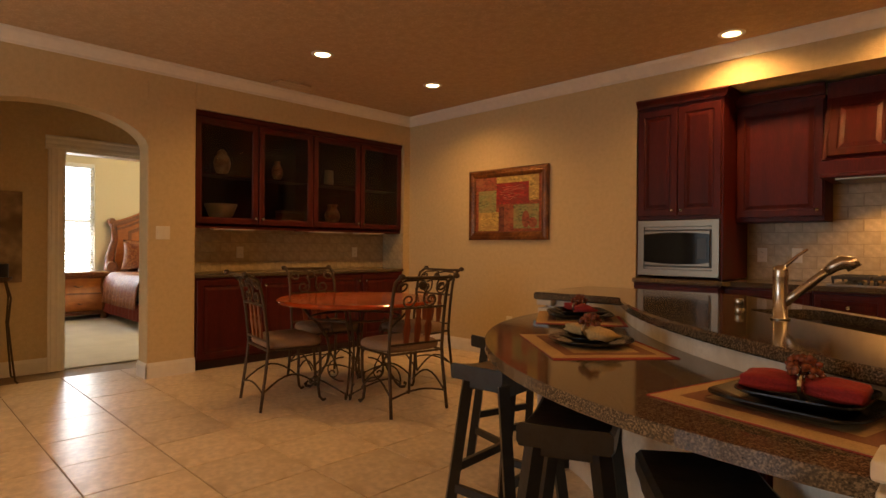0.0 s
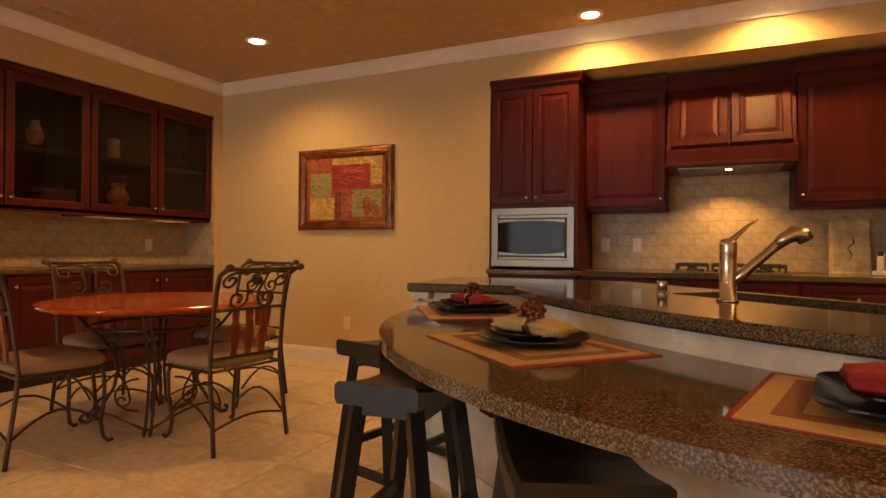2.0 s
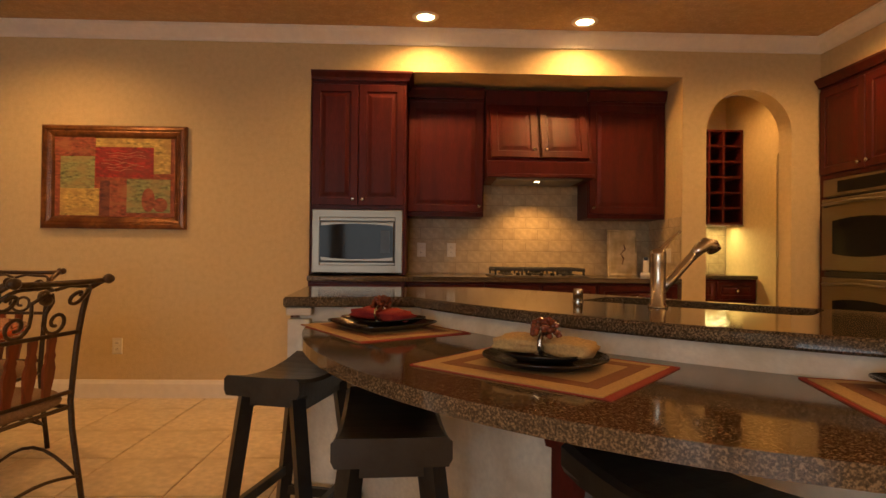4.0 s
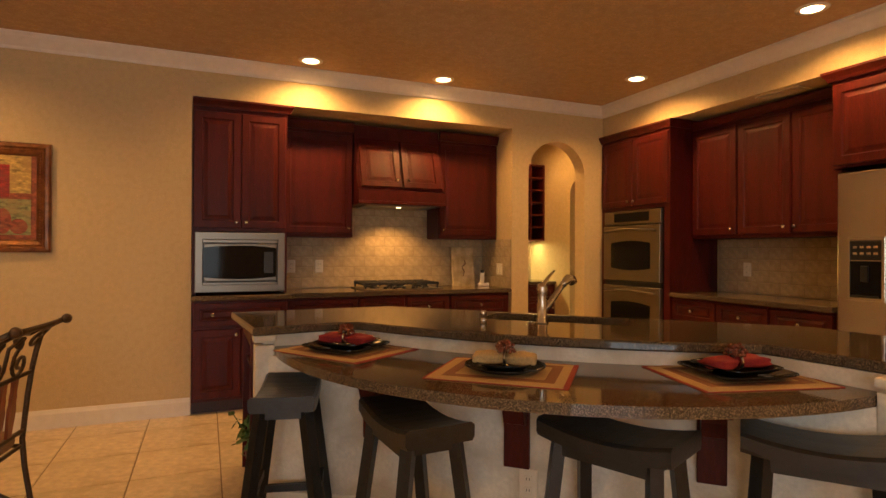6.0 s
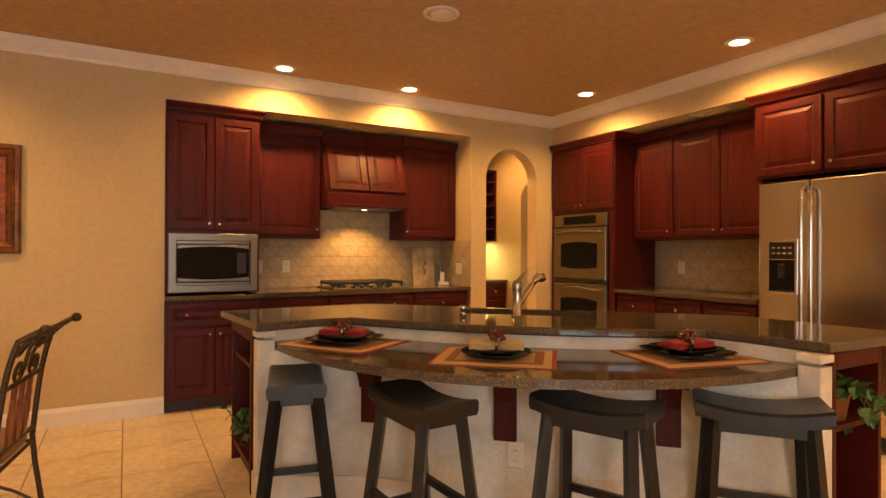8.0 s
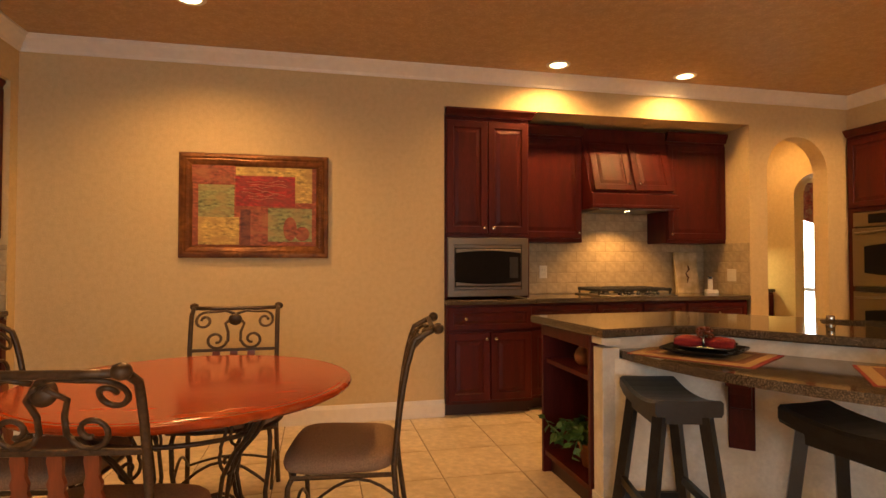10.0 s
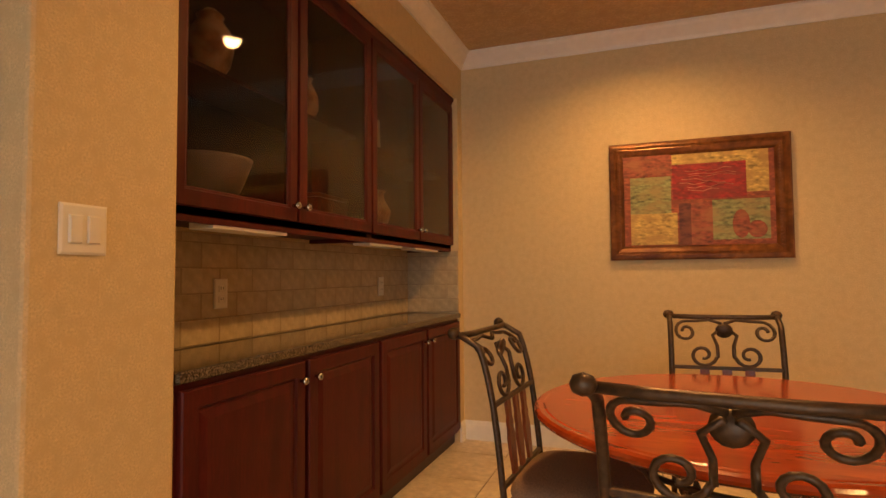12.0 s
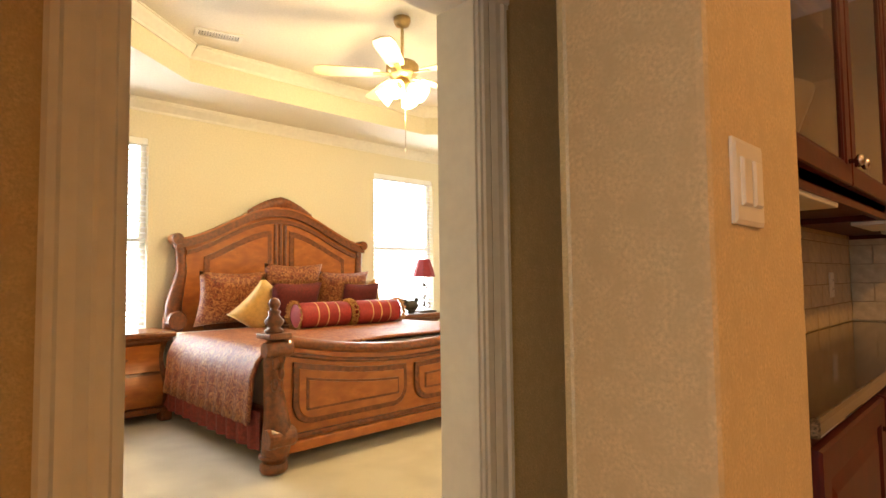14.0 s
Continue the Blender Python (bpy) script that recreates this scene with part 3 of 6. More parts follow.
bm = prism(bmesh.new(), [(AX - 0.004, NY - 0.075), (AX + 0.74, NY - 0.075), (AX + 0.78, NY - 0.005), (0.842, NY - 0.005), (0.842, NY + 0.632), (AX - 0.004, NY + 0.632)], 0.884, 0.922, 0.008)
tagged(part("countertop", bm, GRANITE), "polished brown granite countertop along the cooking wall", "countertop")

# wall cabinets and the hood
def wall_cabinet(x0, x1, label, z0=1.40, z1=2.36, y=NY + 0.315, doors=1, kside=1, depth=0.31):
    t = thing("wall_cabinet", label, "cabinet", pose(x0, y, z0), "kitchen wall cabinets")
    w = x1 - x0
    part("body", boxed(0, w, 0, depth, 0, z1 - z0, 0.002), CHERRY, t)
    for i in range(doors):
        a, b = 0.008 + i * w / doors, (i + 1) * w / doors - 0.008
        raised_door(t, a, b, 0.035, z1 - z0 - 0.03, 0, kx=(b - 0.035 if kside > 0 else a + 0.035), kz=0.085)
    bm = bmesh.new()
    run(bm, (0, 0), (w, 0), z1 - z0, -1, [(0, 0), (0.02, 0), (0.028, 0.02), (0.05, 0.06), (0.05, 0.085), (0, 0.085)])
    part("cornice", bm, CHERRY, t)
    return t


wall_cabinet(-1.278, -0.655, "dark cherry wall cabinet with one raised-panel door")
wall_cabinet(0.20, 0.842, "dark cherry wall cabinet beside the alcove wall", kside=-1)
hood = thing("range_hood", "dark cherry range hood with two slanted panel doors", "range hood", pose(-0.645, NY, 1.70))
HW = 0.84
bm = bmesh.new()
sec = [(0.12, 0.0), (0.12, 0.125), (0.155, 0.14), (0.31, 0.62), (0.31, 0.74), (0.62, 0.74), (0.62, 0.0)]
prism(bm, sec, 0, HW, m=Matrix(((0, 0, 1, 0), (1, 0, 0, 0), (0, 1, 0, 0), (0, 0, 0, 1))))
part("body", bm, CHERRY, hood)
tilt = -math.degrees(math.atan2(0.155, 0.48))
for i in range(2):
    x0, x1 = 0.03 + i * 0.4, 0.41 + i * 0.4
    raised_door(hood, x0, x1, 0.0, 0.46, 0, kx=(x1 - 0.04 if i == 0 else x0 + 0.04), kz=0.06).matrix_basis = pose(x0, 0.152, 0.155, tilt)
part("lip", boxed(-0.01, HW + 0.01, 0.105, 0.14, 0.0, 0.03, 0.006), CHERRY, hood)
part("insert", boxed(0.08, HW - 0.08, 0.16, 0.56, -0.012, 0.0), STEEL, hood, "stainless steel insert")
part("bulb", lathe(bmesh.new(), [(0.022, -0.014), (0.022, -0.0125)], 16, pose(0.42, 0.27, 0)), BULB, hood, "lit hood lamp")
lamp = new("hood_bulb", bpy.data.lights.new("hood_bulb", "SPOT"))
lamp.data.energy, lamp.data.color, lamp.data.spot_size, lamp.data.spot_blend, lamp.data.shadow_soft_size = 30, WARM, radians(120), 0.6, 0.03
lamp.matrix_world = look((-0.225, NY + 0.27, 1.675), (-0.225, NY + 0.40, 0.9))

# ---- island ----
A, ALONG, BACK = Vector((-1.68, 3.09)), Vector((0.727, -0.687)), Vector((0.687, 0.727))


def isl(u, v):
    p = A + ALONG * u + BACK * v
    return (p.x, p.y)


LEN = 2.62


def bulge(u, v_end, v_mid):
    k = (u - LEN / 2) / (LEN / 2 - 0.40)
    return v_mid + (v_end - v_mid) * k * k


front = [isl(0.40 + (LEN - 0.8) * i / 16, bulge(0.40 + (LEN - 0.8) * i / 16, 0.33, 0.19)) for i in range(17)]
B = isl(LEN, 0)
outline = [(-1.69, 3.02), isl(0.30, 0.262)] + front + [isl(LEN - 0.30, 0.262), B, (0.91, B[1] - 0.02), (0.88, 2.09), (-0.77, 3.80), (-1.755, 3.76)]


def ridge(bm, line, thick, z0, z1):
    """A wall that follows a line in plan."""
    inner = [(x + BACK.x * thick, y + BACK.y * thick) for x, y in line]
    lo = [[bm.verts.new((x, y, z)) for x, y in line] for z in (z0, z1)]
    hi = [[bm.verts.new((x, y, z)) for x, y in inner] for z in (z0, z1)]
    for i in range(len(line) - 1):
        for a, b in ((lo[0], lo[1]), (hi[0], hi[1]), (lo[1], hi[1]), (lo[0], hi[0])):
            bm.faces.new((a[i], a[i + 1], b[i + 1], b[i]))
    for k in (0, -1):
        bm.faces.new((lo[0][k], lo[1][k], hi[1][k], hi[0][k]))
    return bm


def knee(u):
    """How far the lower knee wall stands behind the chord of the island."""
    k = u / LEN * 2 * math.pi
    return 0.055 * (1 - math.cos(2 * k)) + 0.01


island = thing("kitchen_island", "cream plastered kitchen island knee wall, curved", "island", pose(0, 0, 0))
knee_line = [isl(0.02 + (LEN - 0.04) * i / 40, knee(LEN * i / 40)) for i in range(41)]
part("knee_wall", ridge(bmesh.new(), knee_line, 0.14, 0.0, 0.768), PLASTER, island, smooth=False)
strip_line = [isl(0.03, 0.03)] + [isl(0.41 + (LEN - 0.82) * i / 16, bulge(0.40 + (LEN - 0.8) * i / 16, 0.36, 0.22)) for i in range(17)] + [isl(LEN - 0.03, 0.03)]
part("upper_strip", ridge(bmesh.new(), strip_line, 0.12, 0.74, 0.868), PLASTER, island)
part("baseboard", ridge(bmesh.new(), [isl(0.02 + (LEN - 0.04) * i / 40, knee(LEN * i / 40) - 0.014) for i in range(41)], 0.012, 0.0, 0.13), WHITE, island, "white painted baseboard")
for (x, y) in ((-1.678, 3.045), (B[0] - 0.075, B[1] + 0.0)):
    bm = boxed(x, x + 0.09, y, y + 0.09, 0.0, 0.82, 0.004)
    box(bm, x - 0.006, x + 0.096, y - 0.006, y + 0.096, 0.835, 0.868, 0.006)
    box(bm, x - 0.008, x + 0.098, y - 0.008, y + 0.098, 0.0, 0.13, 0.004)
    part("pilaster", bm, PLASTER, island)


def slab(outline, hole, z0, z1, r=0.008):
    """A worktop with a hole, its rim eased."""
    bm = bmesh.new()
    cx, cy = sum(p[0] for p in outline) / len(outline), sum(p[1] for p in outline) / len(outline)
    def loop(pts, z):
        return [bm.verts.new((x, y, z)) for x, y in pts]
    shrink = []
    n = len(outline)
    for i, (x, y) in enumerate(outline):
        a, b = Vector(outline[i - 1]), Vector(outline[(i + 1) % n])
        d = (b - a).normalized()
        shrink.append((x + d.y * r, y - d.x * r))
    area = sum(outline[i - 1][0] * p[1] - p[0] * outline[i - 1][1] for i, p in enumerate(outline))
    if area > 0:
        shrink = [(2 * p[0] - s[0], 2 * p[1] - s[1]) for p, s in zip(outline, shrink)]
    rings = [loop(shrink, z0), loop(outline, z0 + r), loop(outline, z1 - r), loop(shrink, z1)]
    for a, b in zip(rings, rings[1:]):
        for i in range(n):
            bm.faces.new((a[i], a[(i + 1) % n], b[(i + 1) % n], b[i]))
    hl = [loop(hole, z0), loop(hole, z1)]
    for i in range(len(hole)):
        bm.faces.new((hl[0][i], hl[0][(i + 1) % len(hole)], hl[1][(i + 1) % len(hole)], hl[1][i]))
    for ring, h in ((rings[0], hl[0]), (rings[3], hl[1])):
        es = []
        for lp in (ring, h):
            es += [bm.edges.get((lp[i], lp[(i + 1) % len(lp)])) or bm.edges.new((lp[i], lp[(i + 1) % len(lp)])) for i in range(len(lp))]
        bmesh.ops.triangle_fill(bm, edges=es, use_beauty=True)
    return bm


def rounded(u0, u1, v0, v1, r, n=5):
    pts = []
    for cu, cv, a0 in ((u1 - r, v1 - r, 0), (u0 + r, v1 - r, 90), (u0 + r, v0 + r, 180), (u1 - r, v0 + r, 270)):
        pts += [(cu + r * math.cos(radians(a0 + 90 * i / n)), cv + r * math.sin(radians(a0 + 90 * i / n))) for i in range(n + 1)]
    return pts


SINK = (0.93, 1.72, 0.71, 1.03)
hole = [isl(u, v) for u, v in rounded(*SINK, 0.06)]
tagged(part("island_countertop", slab(outline, hole, 0.87, 0.912), GRANITE), "polished brown granite island countertop with a sink cutout", "countertop")
R, half = 1.68, 1.26
ledge = []
for i in range(33):
    a = -math.asin(half / R) + 2 * math.asin(half / R) * i / 32
    ledge.append(isl(LEN / 2 + R * math.sin(a), (R - 0.48) - R * math.cos(a) + 0.0))
inner_edge = [isl(0.41 + (LEN - 0.82) * i / 16, bulge(0.40 + (LEN - 0.8) * i / 16, 0.355, 0.215)) for i in range(17)]
bm = prism(bmesh.new(), ledge + inner_edge[::-1], 0.77, 0.808, 0.011)
tagged(part("eating_ledge", bm, GRANITE), "curved brown granite eating ledge of the island", "countertop")

# sink, faucet, soap pump
sink = thing("kitchen_sink", "dark undermount kitchen sink in the island", "sink", pose(0, 0, 0))
top = [isl(u, v) for u, v in rounded(SINK[0] - 0.008, SINK[1] + 0.008, SINK[2] - 0.008, SINK[3] + 0.008, 0.06)]
low = [isl(u, v) for u, v in rounded(SINK[0] + 0.03, SINK[1] - 0.03, SINK[2] + 0.03, SINK[3] - 0.03, 0.05)]
bm = bmesh.new()
rr = [[bm.verts.new((x, y, z)) for x, y in pts] for pts, z in ((top, 0.868), (low, 0.68))]
n = len(top)
for i in range(n):
    bm.faces.new((rr[0][i], rr[0][(i + 1) % n], rr[1][(i + 1) % n], rr[1][i]))
bm.faces.new(rr[1])
part("basin", bm, material("sink_metal", (0.10, 0.085, 0.07), 0.35, 0.7, scale=40, vary=0.1), sink)
x, y = isl(1.32, 0.87)
part("drain", lathe(bmesh.new(), [(0.045, 0.682), (0.045, 0.688), (0.03, 0.686)], 16, pose(x, y, 0)), NICKEL, sink)

fx, fy = isl(1.28, 0.64)
faucet = thing("kitchen_faucet", "brushed nickel pull-out kitchen faucet", "faucet", pose(fx, fy, 0.912))
part("body", lathe(bmesh.new(), [(0.034, 0), (0.034, 0.006), (0.026, 0.012), (0.026, 0.15), (0.027, 0.155), (0.027, 0.185), (0.024, 0.2), (0.012, 0.206)], 24), NICKEL, faucet, smooth=True)
part("lever", sweep(bmesh.new(), [(0.0, 0, 0.19), (0.022, 0.006, 0.212), (0.055, 0.012, 0.245), (0.085, 0.018, 0.268)], [0.016, 0.014, 0.010, 0.007], 10, 0.6), NICKEL, faucet, smooth=True)
part("spout", sweep(bmesh.new(), [(0.0, 0, 0.05), (0.05, 0.010, 0.098), (0.12, 0.026, 0.166), (0.152, 0.034, 0.196)], [0.018, 0.017, 0.016, 0.016], 14), NICKEL, faucet, smooth=True)
head = part("spray_head", sweep(bmesh.new(), [(0.14, 0.031, 0.184), (0.16, 0.035, 0.204), (0.188, 0.04, 0.222), (0.212, 0.045, 0.218), (0.224, 0.047, 0.200)], [0.0165, 0.021, 0.026, 0.027, 0.024], 14), NICKEL, faucet, smooth=True)
sx, sy = isl(0.96, 0.665)
soap = thing("soap_pump", "short brushed nickel soap pump on the countertop", "soap dispenser", pose(sx, sy, 0.912))
part("body", lathe(bmesh.new(), [(0.019, 0), (0.019, 0.045), (0.017, 0.05), (0.004, 0.051)], 18), NICKEL, soap, smooth=True)
part("collar", lathe(bmesh.new(), [(0.023, 0), (0.023, 0.004), (0.019, 0.006)], 18), NICKEL, soap)


def corbel(u, v):
    """A dark bracket under the ledge: an upright board and a scrolled arm."""
    x, y = isl(u, v)
    t = thing("corbel", "dark cherry wood corbel under the eating ledge", "bracket", pose(x, y, 0, 0, 0, -43.4), "ledge corbels")
    part("backboard", boxed(-0.052, 0.052, -0.024, 0.0, 0.41, 0.768, 0.004), CHERRY, t)
    sec = [(-0.024, 0.768), (-0.30, 0.768), (-0.30, 0.745), (-0.285, 0.728), (-0.25, 0.722), (-0.21, 0.732), (-0.17, 0.728), (-0.12, 0.70), (-0.085, 0.655), (-0.07, 0.60), (-0.024, 0.585)]
    part("arm", prism(bmesh.new(), sec, -0.042, 0.042, 0.003, m=Matrix(((0, 0, 1, 0), (1, 0, 0, 0), (0, 1, 0, 0), (0, 0, 0, 1)))), CHERRY, t)
    return t


for u in (0.60, 1.30, 2.02):
    corbel(u, knee(u) - 0.001)
ox, oy = isl(1.345, knee(1.345) - 0.003)
plate("outlet", "white electrical outlet on the island knee wall", "outlet", pose(ox, oy, 0.345, 0, 0, -43.4))


# ---- open shelf units at the island's two ends ----
def leaf_mesh(size):
    bm = bmesh.new()
    pts = [(0, 0, 0), (0.42, 0.25, 0.06), (0.5, 0.55, 0.02), (0.22, 0.72, 0.05), (0, 1.1, -0.08), (-0.22, 0.72, 0.05), (-0.5, 0.55, 0.02), (-0.42, 0.25, 0.06)]
    mid = bm.verts.new((0, 0.5 * size, -0.03 * size))
    vs = [bm.verts.new((x * size, y * size, z * size)) for x, y, z in pts]
    for i in range(8):
        bm.faces.new((vs[i], vs[(i + 1) % 8], mid))
    return bm


LEAF = material("ivy_leaf", (0.045, 0.11, 0.025), 0.45, scale=40, vary=0.3, second=(0.09, 0.17, 0.05), mix_scale=12, rand=0.35)
POT = material("clay_pot", (0.30, 0.12, 0.05), 0.7, scale=40, vary=0.15, bump=0.2)
leaf_data = [mesh_of("leaf", leaf_mesh(s), LEAF) for s in (0.055, 0.07, 0.045)]


def ivy(m, reach, label, size=1.0, stems=13):
    rng = random.Random(5)
    t = thing("ivy_plant", label, "plant", m)
    part("pot", lathe(bmesh.new(), [(0.055, 0), (0.075, 0.11), (0.082, 0.112), (0.082, 0.13), (0.07, 0.13), (0.066, 0.115)], 20), POT, t, "brown clay pot", True)
    for k in range(stems):
        a = rng.uniform(0, 6.28)
        out = (math.cos(a), math.sin(a) * reach - 0.02)
        ln = rng.uniform(0.12, 0.26) * size
        pts = [Vector((out[0] * ln * u * 0.7, out[1] * ln * u * 0.9 - 0.05 * u * abs(reach), 0.12 + 0.16 * size * size * u - 0.34 * u * u * rng.uniform(0.5, 1.1))) for u in (0, 0.25, 0.5, 0.75, 1.0)]
        stem = part("stem", sweep(bmesh.new(), pts, 0.0025, 5), LEAF, t)
        for i in range(11):
            u = rng.uniform(0.15, 1.0) * 4
            j = min(3, int(u))
            p = pts[j].lerp(pts[j + 1], u - j)
            lf = new("leaf", leaf_data[i % 3])
            lf.parent = stem
            lf.matrix_basis = Matrix.Translation(p) @ pose(0, 0, 0, rng.uniform(-70, 30), rng.uniform(-40, 40), rng.uniform(0, 360))
    return t


def open_shelf(m, w, d, label, mid=0.635):
    """Faces -y; x along its width."""
    t = thing("open_shelf", label, "shelf unit", m)
    for nm, a in (("side_panel", (0, 0.025, 0, d, 0.0, 0.868)), ("side_panel", (w - 0.025, w, 0, d, 0.0, 0.868)), ("back_panel", (0.025, w - 0.025, d - 0.015, d, 0.1, 0.868)),
                  ("shelf", (0.025, w - 0.025, 0.01, d - 0.015, 0.10, 0.13)), ("shelf", (0.025, w - 0.025, 0.02, d - 0.015, mid, mid + 0.025)), ("top_rail", (0.025, w - 0.025, 0, 0.02, 0.80, 0.868))):
        part(nm, boxed(*a, 0.002), CHERRY, t)
    part("toe_kick", boxed(0.025, w - 0.025, 0.05, 0.07, 0, 0.10), CHERRY_SHADED, t)
    return t


open_shelf(pose(-1.69, 3.755, 0, 0, 0, -90), 0.61, 0.32, "dark cherry open shelf unit at the island's end, ivy inside")
ivy(pose(-1.53, 3.43, 0.13, 0, 0, -90), 0.9, "green ivy plant in a clay pot on the open shelf", 1.35, 20)
open_shelf(pose(B[0] + 0.02, B[1] + 0.0, 0, 0, 0, 0), 0.40, 0.32, "dark cherry open shelf unit at the island's far end", 0.535)
ivy(pose(B[0] + 0.20, B[1] + 0.10, 0.56, 0, 0, 0), 1.3, "green ivy plant trailing from an open shelf", 1.1, 18)
vase = thing("vase", "round dark reddish vase on the open shelf", "vase", pose(-1.55, 3.48, 0.66))
part("body", lathe(bmesh.new(), [(0.03, 0), (0.05, 0.02), (0.058, 0.05), (0.045, 0.085), (0.03, 0.1), (0.036, 0.115)], 20), POT, vase, smooth=True)
# plain cabinet bodies behind the knee wall, closing the island on the kitchen side
bm = prism(bmesh.new(), [(0.85, 1.66), (0.81, 2.07), (-0.79, 3.72), (-1.33, 3.72), (-1.33, 3.19), isl(0.62, 0.40), isl(2.0, 0.40), (0.33, 1.66)], 0.0, 0.66)
tagged(part("island_cabinet", bm, CHERRY), "dark cherry cabinets on the island's kitchen side", "cabinet")

# ---- cooktop and counter things ----
cook = thing("gas_cooktop", "stainless gas cooktop with black iron grates", "cooktop", pose(-0.60, NY + 0.08, 0.922))
part("plate", boxed(0, 0.76, 0, 0.50, 0, 0.012, 0.004), STEEL, cook)
for k in range(3):
    x0 = 0.02 + k * 0.245
    g = bmesh.new()
    for x in (x0 + 0.01, x0 + 0.22):
        box(g, x - 0.009, x + 0.009, 0.06, 0.48, 0.040, 0.064, 0.003)
    for y in (0.07, 0.17, 0.27, 0.37, 0.47):
        box(g, x0 + 0.005, x0 + 0.225, y - 0.008, y + 0.008, 0.046, 0.070, 0.003)
    for x in (x0 + 0.01, x0 + 0.22):
        for y in (0.08, 0.46):
            box(g, x - 0.007, x + 0.007, y - 0.007, y + 0.007, 0.012, 0.05)
    part("grate", g, CASTIRON, cook)
    for y in (0.16, 0.37):
        part("burner", lathe(bmesh.new(), [(0.045, 0.012), (0.045, 0.022), (0.032, 0.028), (0.032, 0.046), (0.01, 0.048)], 18, pose(x0 + 0.115, y, 0)), CASTIRON, cook)
for k in range(5):
    part("knob", lathe(bmesh.new(), [(0.018, 0.012), (0.017, 0.03), (0.012, 0.034)], 14, pose(0.2 + k * 0.09, 0.03, 0)), BLACK, cook)
BOARD = material("painted_board", (0.66, 0.53, 0.30), 0.5, scale=30, vary=0.1, second=(0.45, 0.33, 0.15), mix_scale=9)
board = thing("decorative_board", "cream painted wooden board leaning on the backsplash", "board", pose(0.44, NY + 0.50, 0.922, -7))
part("panel", boxed(0, 0.25, 0, 0.018, 0, 0.40, 0.005), BOARD, board)
part("frame", rect_loft(bmesh.new(), 0.25, 0.40, [(0, -0.005), (0.012, -0.008), (0.022, -0.003)], m=pose(0, 0.0, 0)), BOARD, board)
bm = sweep(bmesh.new(), [(0.12, -0.005, 0.10), (0.135, -0.005, 0.15), (0.11, -0.005, 0.19), (0.15, -0.005, 0.23), (0.14, -0.005, 0.27)], [0.008, 0.014, 0.010, 0.016, 0.006], 8, 0.3)
part("painted_motif", bm, material("motif", (0.16, 0.06, 0.02), 0.6, vary=0.3), board, "dark painted motif")
phone = thing("telephone", "small white and black telephone on its cradle", "telephone", pose(0.66, NY + 0.36, 0.922, 0, 0, -25))
part("cradle", boxed(0, 0.11, 0, 0.09, 0, 0.035, 0.008), PLATE_WHITE, phone)
part("handset", boxed(0.02, 0.065, 0.02, 0.05, 0.03, 0.16, 0.010), PLATE_WHITE, phone)
part("earpiece", boxed(0.024, 0.061, 0.018, 0.052, 0.135, 0.165, 0.006), BLACK, phone)
for x, nm in ((-0.90, "outlet"), (-1.16, "outlet")):
    plate(nm, "white wall outlet on the tiled backsplash", "outlet", pose(x, NY + 0.6285, 1.13))
plate("light_switch", "white double light switch on the alcove's tiled side", "light switch", pose(0.8335, NY + 0.225, 1.10, 0, 0, 90 + 180), 0.115, 0.115)

# ---- east wall: ovens, counter, cabinets, refrigerator ----
def east(x, y, z=0.0):
    return pose(x, y, z, 0, 0, -90)


FX = 1.90
oc = thing("oven_cabinet", "tall dark cherry cabinet around a double wall oven", "cabinet", east(FX + 0.02, 4.99))
OW = 0.93
for nm, a in (("side_panel", (0, 0.07, 0, 0.58, 0.1, 2.40)), ("side_panel", (OW - 0.07, OW, 0, 0.58, 0.1, 2.40)), ("upper_body", (0.07, OW - 0.07, 0, 0.58, 1.69, 2.40)), ("lower_body", (0.07, OW - 0.07, 0, 0.58, 0.1, 0.33)), ("back_panel", (0.07, OW - 0.07, 0.5, 0.58, 0.33, 1.69))):
    part(nm, boxed(*a), CHERRY, oc)
part("toe_kick", boxed(0, OW, 0.06, 0.5, 0, 0.1), CHERRY_SHADED, oc)
for i in range(2):
    x0 = 0.015 + i * (OW - 0.02) / 2
    raised_door(oc, x0, x0 + (OW - 0.04) / 2, 1.725, 2.37, 0, kx=(x0 + (OW - 0.04) / 2 - 0.035 if i == 0 else x0 + 0.035), kz=1.77)
COR = [(0, 0), (0.02, 0), (0.028, 0.02), (0.05, 0.05), (0.05, 0.066), (0, 0.066)]
bm = bmesh.new()
run(bm, (0, 0), (OW, 0), 2.40, -1, COR, 0, -1)
run(bm, (OW, 0), (OW, 0.3), 2.40, -1, COR, -1, 0)
part("cornice", bm, CHERRY, oc)

